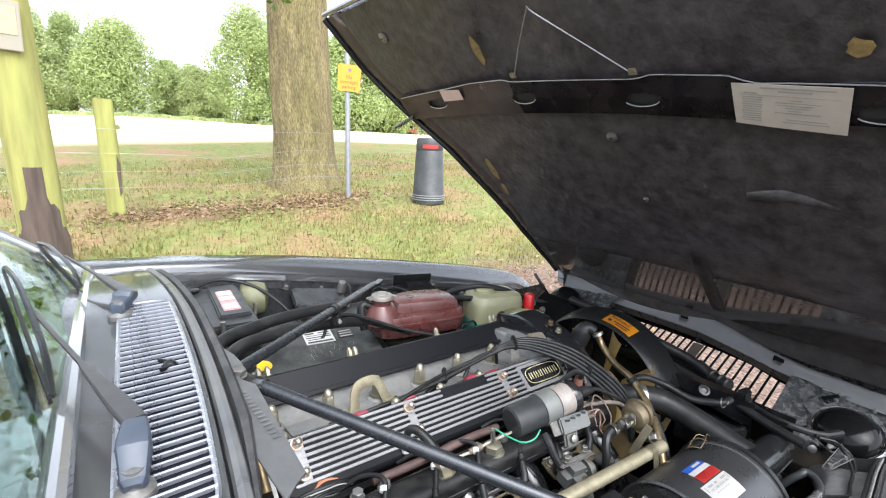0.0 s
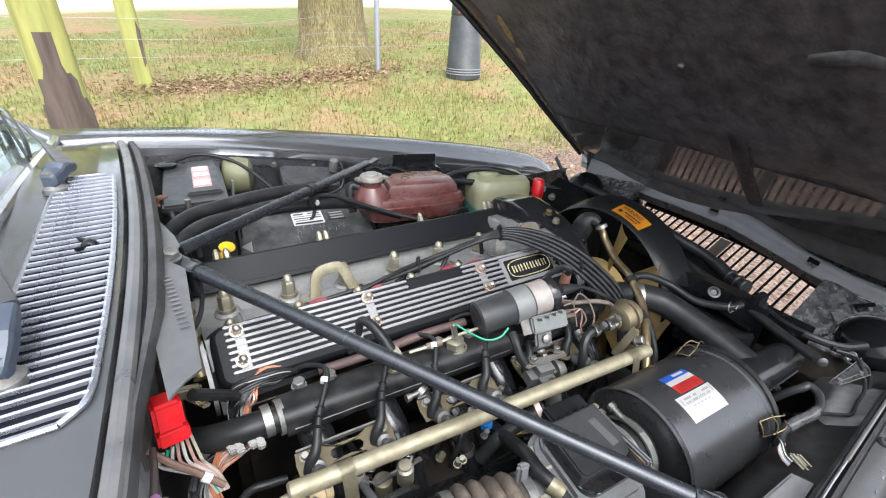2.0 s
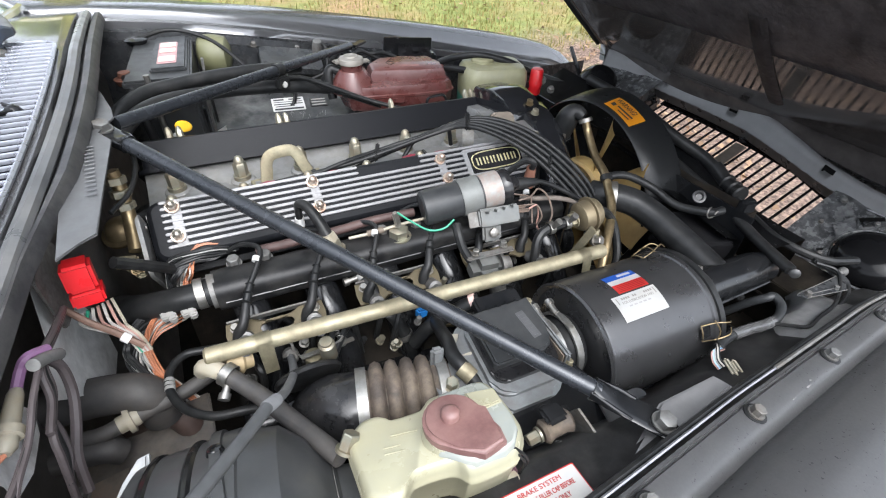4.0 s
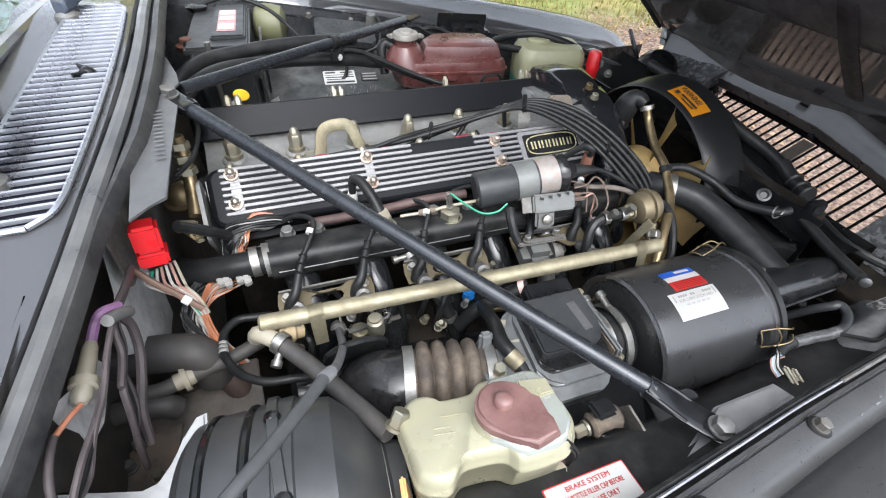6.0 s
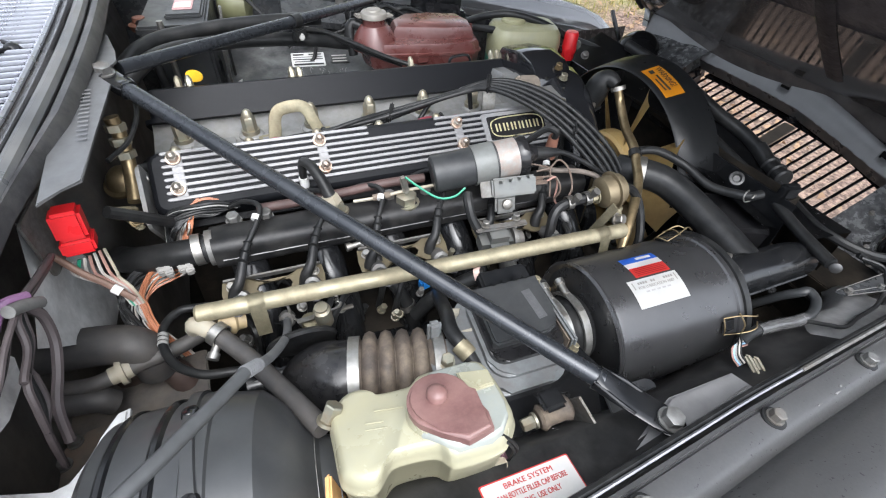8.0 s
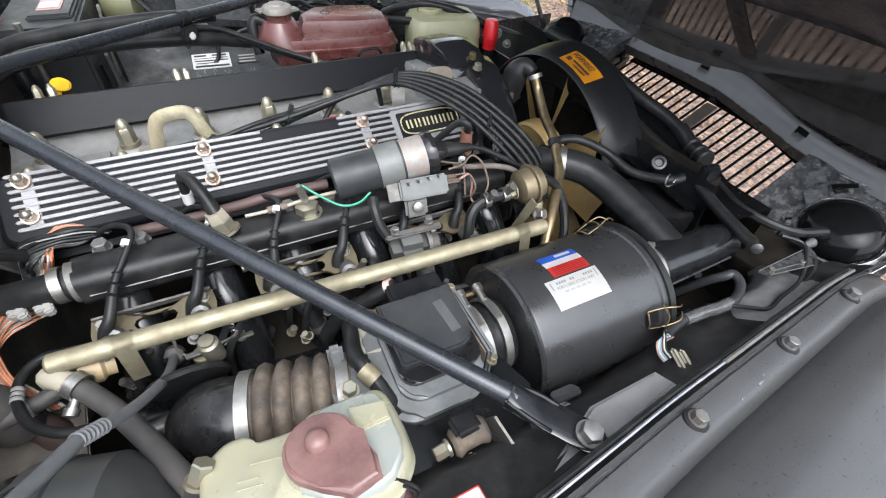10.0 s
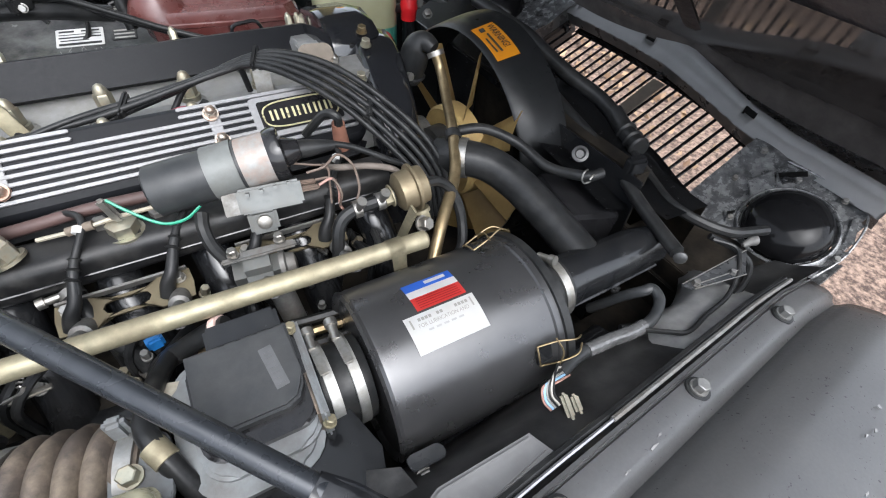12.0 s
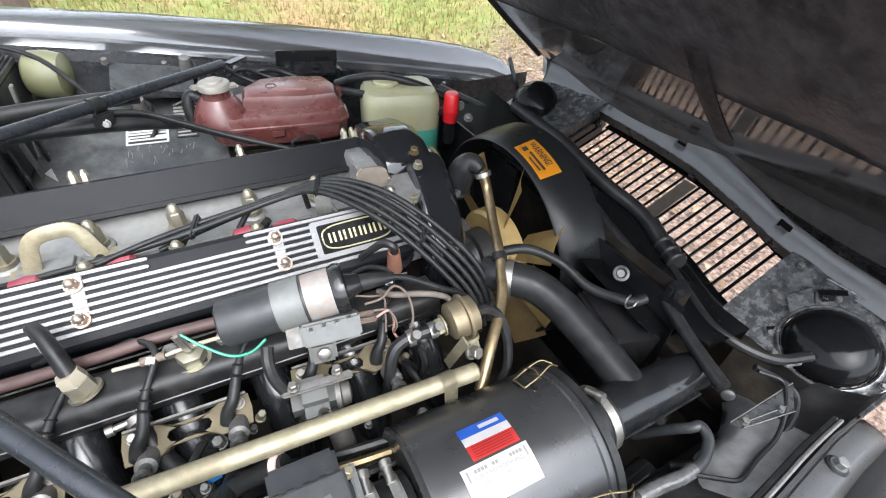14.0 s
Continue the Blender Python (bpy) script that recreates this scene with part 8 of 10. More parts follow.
for i in range(22):
    a = radians(-70 + 6.5 * i)
    q = A + d * 0.089 + (V(0, 0, 1) * math.cos(a) + V(0, -1, 0) * math.sin(a)) * 0.131
    o = (V(0, 0, 1) * math.cos(a) + V(0, -1, 0) * math.sin(a))
    loops.append([q + d * s + o * h for s, h in ((-0.006, 0), (-0.005, 0.004), (0.005, 0.004), (0.006, 0))])
rings(bm, loops, close=False)
part("crimp_band", bm, bpy.data.materials["satin_grey_black_drum"], srv)
for deg in (-28, 12, 40):
    a = radians(deg)
    o = V(0, 0, 1) * math.cos(a) + V(0, -1, 0) * math.sin(a)
    part("crimp", lathe(bmesh.new(), A + d * 0.089 + o * 0.131, A + d * 0.089 + o, [(0, 0.009), (0.005, 0.007), (0.006, 0.003)], 12), black_paint, srv)
for s, r in ((0.012, 0.1235), (0.050, 0.1268)):
    part("rib", lathe(bmesh.new(), A + d * s, B, [(0, r), (0.003, r + 0.003), (0.007, r + 0.003), (0.010, r)], 64, (False, False)), black_paint, srv)
part("end_clamp", lathe(bmesh.new(), A + d * 0.186, B, [(0, 0.060), (0.002, 0.068), (0.016, 0.068), (0.018, 0.060)], 36), dull_alloy, srv, "rough grey end flange")
part("end_bolt", hexnut(bmesh.new(), (0.358, 0.188, 0.765), (0.4, 0.3, 0.6), 0.010, 0.022, False), brass, srv)
bm = slab(bmesh.new(), [(-0.06, 0.060), (0.170, 0.060), (0.170, 0.286), (0.159, 0.284), (0.145, 0.262), (0.135, 0.236), (0.126, 0.219), (0.110, 0.216), (0.03, 0.250), (-0.06, 0.252)], 0.008, Matrix.Translation((0, 0, 0.750)), 0.003)
part("tray", bm, surface("silver_painted_tray", (0.52, 0.53, 0.54), 0.36, 0.2, 0.12, 50, 0.15, 300, GREY_DUST, 0.3, 16), srv, "silver painted mounting tray")
part("pedal_bracket", slab(bmesh.new(), [(0.020, 0.29), (0.09, 0.29), (0.100, 0.385), (0.060, 0.380), (0.022, 0.355)], 0.005, Matrix.Translation((0, 0, 0.600)), 0.001), surface("rusty_bracket", (0.14, 0.12, 0.10), 0.6, 0.3, 0.3, 40, 0.2, 200, (0.16, 0.08, 0.04), 0.5, 20), srv)
for x, y in ((0.048, 0.368), (0.039, 0.340), (0.074, 0.314)):
    part("bracket_bolt", hexnut(bmesh.new(), (x, y, 0.605), (0, 0, 1), 0.0075, 0.014, False), brass if x > 0.06 else dull_alloy, srv)
# accelerator cable: grey sheath across the servo
cab = thing("throttle_cable", (0.27, 0.25, 0.70), "grey sheathed throttle cable running over the servo", "cable")
part("sheath", tube(bmesh.new(), [(0.298, 0.228, 0.836), (0.272, 0.196, 0.848), (0.242, 0.161, 0.861), (0.203, 0.122, 0.871), (0.16, 0.075, 0.876), (0.11, 0.03, 0.875)], 0.0064, 14), surface("dark_grey_sheath", (0.048, 0.050, 0.052), 0.5), cab)
part("sleeve", tube(bmesh.new(), [(0.338, 0.412, 0.680), (0.337, 0.385, 0.694), (0.333, 0.345, 0.722), (0.317, 0.278, 0.782), (0.297, 0.227, 0.837)], 0.0056, 12, 6), surface("mid_grey_sleeve", (0.105, 0.107, 0.11), 0.5), cab, "lighter grey ribbed sleeve")
for k in range(7):
    q = V(0.297, 0.227, 0.837).lerp(V(0.308, 0.252, 0.810), k / 7)
    part("ring", lathe(bmesh.new(), q, q + V(0.011, 0.025, -0.027), [(0, 0.0060), (0.0012, 0.0072), (0.0024, 0.0060)], 12), bpy.data.materials["mid_grey_sleeve"], cab)
part("end_ferrule", lathe(bmesh.new(), (0.339, 0.424, 0.672), (0.338, 0.385, 0.694), [(0, 0.006), (0.004, 0.012), (0.016, 0.012), (0.020, 0.008)], 16), dull_alloy, cab)

# hoses at the bulkhead side
hs = thing("heater_hose", (0.14, 0.38, 0.70), "thick black heater hose ending in a moulded bend", "hose")
part("hose", tube(bmesh.new(), [(0.0, 0.462, 0.690), (0.049, 0.454, 0.690), (0.087, 0.448, 0.691), (0.120, 0.440, 0.691), (0.141, 0.434, 0.686), (0.152, 0.431, 0.668), (0.153, 0.431, 0.63)], 0.0265, 22), surface("dusty_hose_rubber", (0.034, 0.033, 0.033), 0.6, 0.0, 0.25, 40, 0.15, 300, TAN_DUST, 0.07, 18), hs)
part("stub_hose", tube(bmesh.new(), [(0.02, 0.394, 0.655), (0.06, 0.390, 0.658), (0.092, 0.386, 0.655), (0.105, 0.386, 0.64)], 0.016, 14), bpy.data.materials["dusty_hose_rubber"], hs)
part("stub_hose", tube(bmesh.new(), [(0.10, 0.455, 0.600), (0.14, 0.445, 0.622), (0.17, 0.430, 0.612), (0.185, 0.41, 0.57)], 0.019, 14), surface("brown_stub_rubber", (0.050, 0.032, 0.026), 0.6), hs)
vh = thing("vacuum_hose", (0.2, 0.33, 0.75), "thin black servo hose with an ivory one-way valve", "hose")
part("hose", tube(bmesh.new(), [(0.060, 0.404, 0.672), (0.092, 0.399, 0.672), (0.118, 0.405, 0.672), (0.146, 0.412, 0.672), (0.182, 0.419, 0.672), (0.215, 0.431, 0.672), (0.25, 0.449, 0.670)], 0.0105, 14), bpy.data.materials["dusty_hose_rubber"], vh)
part("valve", lathe(bmesh.new(), (0.111, 0.4035, 0.672), (0.137, 0.410, 0.672), [(0, 0.0118), (0.010, 0.0118), (0.010, 0.0175), (0.017, 0.0175), (0.017, 0.0125), (0.025, 0.0118)], 20), ivory, vh, "ivory plastic valve")
part("tie", lathe(bmesh.new(), (0.178, 0.418, 0.672), (0.186, 0.420, 0.672), [(0, 0.0118), (0.006, 0.0118)], 16), grey_wire, vh)
part("loop_hose", tube(bmesh.new(), [(0.25, 0.468, 0.686), (0.225, 0.470, 0.690), (0.202, 0.471, 0.692), (0.183, 0.453, 0.693), (0.178, 0.422, 0.692), (0.188, 0.388, 0.690), (0.206, 0.365, 0.690), (0.230, 0.349, 0.690), (0.262, 0.342, 0.690), (0.30, 0.340, 0.68)], 0.0060, 12), rubber, vh)
for k in range(3):
    part("tape_ring", lathe(bmesh.new(), (0.1795, 0.434 - 0.007 * k, 0.6925), (0.1785, 0.424 - 0.007 * k, 0.6925), [(0, 0.0064), (0.001, 0.0070), (0.004, 0.0070), (0.005, 0.0064)], 14), grey_wire, vh)
ah = thing("breather_hose", (0.3, 0.3, 0.70), "black hose clamped to an ivory elbow under the fuel rail", "hose")
part("hose", tube(bmesh.new(), [(0.252, 0.372, 0.742), (0.270, 0.350, 0.735), (0.290, 0.320, 0.732), (0.317, 0.268, 0.735), (0.338, 0.222, 0.745), (0.352, 0.192, 0.75)], 0.0112, 12), bpy.data.materials["dusty_hose_rubber"], ah)
part("elbow", tube(bmesh.new(), [(0.228, 0.398, 0.728), (0.233, 0.390, 0.742), (0.243, 0.380, 0.744), (0.252, 0.372, 0.742)], 0.0115, 10), ivory, ah, "ivory plastic elbow")
part("plunger", lathe(bmesh.new(), (0.388, 0.372, 0.700), (0.384, 0.366, 0.760), [(0, 0.012), (0.030, 0.012), (0.033, 0.009), (0.037, 0.009)], 18), brass, ah, "brass dashpot")
part("solenoid", lathe(bmesh.new(), (0.255, 0.392, 0.730), (0.30, 0.40, 0.72), [(0, 0.018), (0.02, 0.018), (0.024, 0.014), (0.034, 0.014)], 20), surface("tan_plastic", (0.30, 0.23, 0.13), 0.5), ah)
clamp(ah, (0.258, 0.366, 0.740), (0.6, -0.7, -0.2), 0.0135, 0.012)
clamp_screw(ah, (0.252, 0.352, 0.732), (-0.4, -0.8, -0.3), 0.0065)

# red relay cover on the bulkhead with its wires
rel = thing("relay", (0.142, 0.487, 0.80), "bright red plastic relay cover with bundled wires", "relay")
part("cover", box(bmesh.new(), (0.137, 0.484, 0.864), (0.031, 0.033, 0.036), (-10, 4, 8), 0.004), red, rel)
part("skirt", box(bmesh.new(), (0.137, 0.479, 0.838), (0.034, 0.036, 0.018), (-10, 4, 8), 0.003), red, rel)
part("bracket", slab(bmesh.new(), round_rect(0.08, 0.08, 0.008), 0.003, plane_at((0.108, 0.495, 0.85), (0.1, 1, 0), (0, 0, 1)), 0.001), dull_alloy, rel)
for k, mt in enumerate((white_wire, green_wire, white_wire, pink_wire, white_wire, pink_wire, ivory)):
    o = 0.005 * (k - 3)
    part("wire", tube(bmesh.new(), [(0.138 + o, 0.480 + o * 0.5, 0.815), (0.137 + o * 1.4, 0.470, 0.800 - 0.002 * k), (0.150 + o * 0.8, 0.458, 0.788), (0.164 + o * 0.5, 0.448, 0.778), (0.172 + o * 0.4, 0.438, 0.755)], 0.0020, 6), mt, rel)

# main engine harness: orange, white and black wires bundled round ivory connectors
har = thing("engine_harness", (0.22, 0.48, 0.73), "bundle of orange, white and black wires with ivory connectors", "wiring")
r = random.Random(3)
for k in range(40):
    mt = (rubber, orange_wire, rubber, grey_wire, rubber, white_wire, orange_wire, rubber)[k % 8]
    o, q = r.uniform(-0.013, 0.013), r.uniform(-0.011, 0.011)
    if mt is rubber:
        o = -0.004 - 0.7 * abs(o)
    elif mt is orange_wire:
        o = 0.002 + 0.8 * abs(o)
    dn = 0.006 if mt is orange_wire else -0.003
    thick = 0.0021 if mt is rubber else 0.0014
    part("wire", tube(bmesh.new(), [(0.300 + q, 0.585 + 0.6 * o, 0.772), (0.280 + q, 0.582 + 0.7 * o, 0.777 + q), (0.253 + q, 0.582 + o, 0.783 + q), (0.230 + o + dn, 0.570 + q, 0.774 + q), (0.217 + o + dn, 0.574, 0.742 + q), (0.209 + o, 0.540 + q, 0.718 + 0.5 * q), (0.192 + o + dn, 0.524 + q, 0.726 + q), (0.166 + o + dn, 0.512 + 0.8 * q, 0.724 + q), (0.150 + o + dn, 0.488, 0.714 + q), (0.150 + o + dn, 0.470 + q, 0.700 + q), (0.166 + o, 0.449, 0.68 + q), (0.19 + o, 0.43, 0.64)], thick, 6, 5), mt, har)
dusty_plug = surface("dusty_pale_connector", (0.27, 0.265, 0.25), 0.55, 0.0, 0.3, 60, 0.2, 200, (0.14, 0.13, 0.11), 0.6, 60)
for k, (a, b) in enumerate(((0.0, 0.0), (0.012, -0.006), (0.033, -0.004), (0.045, -0.010))):
    m = pose(0.190 + 0.8 * a, 0.522 + b, 0.742, 14, 0, 12)
    plug = part("connector", box(bmesh.new(), (0, 0, 0), (0.0105, 0.040, 0.012), m=m, bevel=0.002), dusty_plug, har, "dusty pale wire connector")
    for s in (-0.012, 0.0, 0.012):
        part("connector_rib", box(bmesh.new(), (0, 0, 0), (0.0115, 0.003, 0.013), m=m @ pose(0, s, 0), bevel=0.0008), dusty_plug, plug)
part("side_lead", tube(bmesh.new(), [(0.110, 0.470, 0.830), (0.130, 0.455, 0.812), (0.150, 0.445, 0.795), (0.175, 0.430, 0.772)], 0.0042, 8), surface("brown_sleeving", (0.12, 0.07, 0.05), 0.6), har)
part("lead_band", rod(bmesh.new(), (0.156, 0.441, 0.789), (0.163, 0.437, 0.783), 0.006, seg=10), white_card, har)
# tail of dark sleeved looms, the ivory inline valve and its salmon tube
lm = thing("bulkhead_loom", (0.10, 0.36, 0.70), "dark sleeved looms hanging at the bulkhead", "wiring")
sl = surface("dusty_purple_sleeving", (0.058, 0.047, 0.048), 0.6)
for k in range(3):
    o = 0.007 * k
    part("loom", tube(bmesh.new(), [(0.118, 0.450 - o, 0.848), (0.119, 0.400 - o, 0.862), (0.118, 0.352 - o, 0.872), (0.119, 0.330 - o, 0.850), (0.118, 0.312 - 2 * o, 0.842), (0.117, 0.286 + o, 0.835), (0.116, 0.275 + o, 0.815 - o), (0.110, 0.27, 0.78), (0.10, 0.265, 0.72)], 0.0036, 8), sl if k != 1 else rubber, lm)
for k in range(3):
    o = 0.008 * k
    part("loom", tube(bmesh.new(), [(0.119, 0.345, 0.876), (0.116, 0.315 - o, 0.872), (0.113, 0.280 - o, 0.862), (0.110, 0.240 - o, 0.862), (0.105, 0.195, 0.865 - o), (0.098, 0.165, 0.850), (0.09, 0.15, 0.80)], 0.0030, 8), (sl, rubber, sl)[k], lm)
part("loom", tube(bmesh.new(), [(0.120, 0.352, 0.870), (0.122, 0.360, 0.845), (0.120, 0.352, 0.815), (0.116, 0.330, 0.793), (0.112, 0.300, 0.775), (0.11, 0.28, 0.74)], 0.0052, 8), sl, lm)
part("taped_joint", tube(bmesh.new(), [(0.124, 0.368, 0.856), (0.121, 0.350, 0.872), (0.118, 0.332, 0.884)], 0.0062, 10), grey_rubber, lm)
part("foil", grid(bmesh.new(), [0, 0.3, 0.6, 1], [0, 0.33, 0.66, 1], lambda u, w: V(0.084, 0.338, 0.835).lerp(V(0.084, 0.341, 0.780), u).lerp(V(0.084, 0.249, 0.877).lerp(V(0.084, 0.245, 0.815), u), w) + V(0.006 * math.sin(5 * u + 4 * w), 0, 0)), surface("grey_foil_flap", (0.62, 0.62, 0.62), 0.5, 0.4, 0.2, 50, 0.2, 120), lm)
part("panel", grid(bmesh.new(), [0, 0.25, 0.5, 0.75, 1], [0, 0.5, 1], lambda u, w: V(0.088, 0.491, 0.871).lerp(V(0.088, 0.374, 0.787), w).lerp(V(0.088, 0.759, 0.634).lerp(V(0.088, 0.521, 0.613), w), u) + V(0.006 * math.sin(7 * u + 3 * w), 0, 0)), surface("grey_sound_pad", (0.55, 0.55, 0.54), 0.6, 0.1, 0.2, 40, 0.3, 90), lm)
iv = thing("inline_valve", (0.085, 0.32, 0.80), "ivory plastic inline valve on a salmon tube", "valve")
part("body", lathe(bmesh.new(), (0.097, 0.328, 0.864), (0.093, 0.262, 0.856), [(0, 0.005), (0.006, 0.0068), (0.038, 0.0082), (0.040, 0.0118), (0.048, 0.0118), (0.049, 0.0085), (0.058, 0.0088), (0.064, 0.005)], 18), ivory, iv)
part("purple_lead", tube(bmesh.new(), [(0.097, 0.328, 0.864), (0.102, 0.345, 0.872), (0.110, 0.350, 0.880), (0.12, 0.365, 0.870)], 0.005, 8), purple_wire, iv)
part("tube", tube(bmesh.new(), [(0.093, 0.264, 0.856), (0.0905, 0.245, 0.866), (0.088, 0.2214, 0.8765)], 0.0024, 9), salmon_hose, iv, "salmon-coloured tube")
part("sleeve", tube(bmesh.new(), [(0.088, 0.2235, 0.8758), (0.088, 0.205, 0.876), (0.088, 0.183, 0.866), (0.086, 0.168, 0.835), (0.085, 0.16, 0.79)], 0.0034, 10), sl, iv, "dark braided sleeve")
# brass valve and fittings behind the plate
bv = thing("heater_valve", (0.17, 0.53, 0.80), "tarnished brass heater valve below the plate", "valve")
part("dome", lathe(bmesh.new(), (0.160, 0.670, 0.790), (0.146, 0.650, 0.86), [(0, 0.020), (0.003, 0.031), (0.008, 0.031), (0.010, 0.025), (0.020, 0.021), (0.028, 0.013), (0.031, 0.004)], 32), bronze, bv, "tarnished brass dome")
part("stem", tube(bmesh.new(), [(0.178, 0.60, 0.80), (0.180, 0.64, 0.83), (0.182, 0.66, 0.87), (0.18, 0.665, 0.90)], 0.010, 10), bronze, bv)
for k in range(3):
    part("nut", lathe(bmesh.new(), (0.181, 0.648 + 0.006 * k, 0.845 + 0.018 * k), (0.181, 0.66 + 0.006 * k, 0.90 + 0.018 * k), [(0, 0.014), (0.010, 0.014)], 6), brass, bv)
part("linkage", box(bmesh.new(), (0.158, 0.606, 0.780), (0.034, 0.010, 0.026), (20, 10, 0), 0.003), gold, bv)
part("linkage", box(bmesh.new(), (0.166, 0.592, 0.770), (0.012, 0.050, 0.006), (-10, 15, 25), 0.002), gold, bv)
part("linkage_nut", hexnut(bmesh.new(), (0.172, 0.582, 0.778), (0.3, -0.6, 0.7), 0.007, 0.010), bronze, bv)
part("black_pipe", tube(bmesh.new(), [(0.165, 0.52, 0.845), (0.19, 0.54, 0.815), (0.215, 0.57, 0.775), (0.225, 0.60, 0.74)], 0.008, 9), rubber, bv)
part("thin_pipe", tube(bmesh.new(), [(0.17, 0.60, 0.87), (0.195, 0.64, 0.875), (0.208, 0.69, 0.89), (0.205, 0.72, 0.91)], 0.0035, 7), rubber, bv)

# bracing struts from the scuttle to the wings
strut_black = surface("blue_black_strut_paint", (0.026, 0.029, 0.034), 0.27, 0.4, 0.12, 40, 0.01, 300, GREY_DUST, 0.03, 20, shine=0.6)


def strut(p, q, flat, r, label, ends):
    ob = thing("bracing_strut", (p + q) / 2, label, "strut", "bracing struts")
    d = (q - p).normalized()
    part("tube", tube(bmesh.new(), [p + d * flat[0], p.lerp(q, 0.5), q - d * flat[1]], r, 18, 6), strut_black, ob, "satin black steel tube")
    across = d.cross(V(0, 0, 1)).normalized()
    nz_ = across.cross(d).normalized()
    for c, o, w in ((p, d, flat[0]), (q, -d, flat[1])):
        if w < 0.03:
            continue
        bm, loops = bmesh.new(), []
        for s, hw, ht in ((-0.020, 0.007, 0.0020), (-0.014, 0.0145, 0.0024), (0.0, 0.0172, 0.0024), (0.55 * w, 0.0172, 0.0026), (0.85 * w, 0.0158, 0.0060), (1.06 * w, r * 1.10, r * 0.95), (1.10 * w, r * 1.10, r * 1.06)):
            loops.append([c + o * s + across * hw * x + nz_ * ht * y for x, y in round_rect(2, 2, 0.55, 3)])
        rings(bm, loops)
        part("flattened_end", bm, black_paint, ob, "flattened end", 30)
        part("pressed_edge", tube(bmesh.new(), [c + o * 0.45 * w + across * 0.015 + nz_ * 0.001, c + o * 0.75 * w + across * 0.0145 + nz_ * 0.004, c + o * 1.12 * w + across * r * 0.9 + nz_ * r * 0.45], 0.0022, 6), black_paint, ob)
        part("pressed_edge", tube(bmesh.new(), [c + o * 0.45 * w - across * 0.015 + nz_ * 0.001, c + o * 0.75 * w - across * 0.0145 + nz_ * 0.004, c + o * 1.12 * w - across * r * 0.9 + nz_ * r * 0.45], 0.0022, 6), black_paint, ob)
    for c in ends:
        part("bolt", hexnut(bmesh.new(), c + nz_ * 0.003, nz_, 0.0115, 0.013, False), dull_alloy, ob, "greyed hexagon bolt")
    return ob


SL, SR = V(0.180, 0.733, 0.932), V(0.696, 0.059, 0.760)
strut(SL, SR, (0.046, 0.078), 0.0112, "satin black diagonal strut across the engine", (SL, SR))
fs0, fs1 = V(0.172, 0.757, 0.926), V(0.752, 1.278, 0.856)
ob = strut(fs0, fs1, (0.028, 0.02), 0.0108, "satin black diagonal strut on the far side", ())
part("strap_clip", lathe(bmesh.new(), fs0.lerp(fs1, 0.545), fs1, [(0, 0.0135), (0.022, 0.0135)], 20), rubber, ob)
c = fs0.lerp(fs1, 0.56)
part("clip_block", box(bmesh.new(), c + V(0.004, -0.006, -0.026), (0.036, 0.016, 0.026), (0, 0, 40), 0.004), rubber, ob)
part("clip_bolt", hexnut(bmesh.new(), c + V(0.006, -0.014, -0.030), (0, -1, 0.2), 0.006, 0.010, False), steel, ob)
part("bottom_bracket", box(bmesh.new(), (0.772, 1.296, 0.852), (0.06, 0.022, 0.006), (0, 0, 40), 0.002), black_paint, ob)
# yellow dipstick handle and its neighbours
dp = thing("dipstick", (0.256, 0.985, 0.70), "yellow plastic dipstick handle", "dipstick")
part("handle", slab(bmesh.new(), [(0.016 * math.cos(t), 0.011 * math.sin(t)) for t in [0.45 * i for i in range(14)]], 0.005, plane_at((0.279, 0.924, 0.842), (0.85, -0.35, -0.1), (0, 0.3, 1)), 0.002), yellow, dp)
part("stalk", box(bmesh.new(), (0.268, 0.930, 0.825), (0.008, 0.006, 0.03), (0, 20, 0), 0.002), yellow, dp)
part("tube", rod(bmesh.new(), (0.256, 0.985, 0.70), (0.262, 0.936, 0.822), 0.007, seg=12), steel, dp)

# fan, its shroud and the warning label
FC = V(1.15, 0.695, 0.612)
HUB = V(1.135, 0.662, 0.612)
fan = thing("cooling_fan", (1.13, 0.672, 0.39), "aged yellow plastic cooling fan", "fan")
part("hub", lathe(bmesh.new(), HUB - V(0.030, 0, 0), HUB, [(0.008, 0.040), (0.004, 0.070), (0.0, 0.088), (0.006, 0.094), (0.040, 0.096), (0.045, 0.05)], 44), fan_yellow, fan)
for k in range(9):
    a = radians(101 + 40 * k)
    rad, tan = V(0, math.cos(a), math.sin(a)), V(0, -math.sin(a), math.cos(a))

    def blade_at(rr, s):
        pitch = radians(50 - 90 * (rr - 0.090))
        half = 0.031 + 0.06 * (rr - 0.090)
        return HUB + rad * rr + (tan * math.cos(pitch) - V(1, 0, 0) * math.sin(pitch)) * half * s + V(0.006 * s * s, 0, 0)

    bm = grid(bmesh.new(), [0.090, 0.11, 0.135, 0.16, 0.185, 0.206], [-1, -0.5, 0, 0.5, 1], blade_at)
    part("blade", thicken(bm, 0.003), fan_yellow, fan)
part("clutch", lathe(bmesh.new(), HUB - V(0.085, 0, 0), HUB, [(0, 0.020), (0.004, 0.042), (0.020, 0.046), (0.022, 0.058), (0.055, 0.060)], 28), surface("dark_clutch", (0.05, 0.05, 0.05), 0.4, 0.5), fan)
shr = thing("fan_shroud", (1.2, 0.70, 0.38), "glossy black plastic fan shroud with an orange warning label", "fan shroud")
bm, loops = bmesh.new(), []
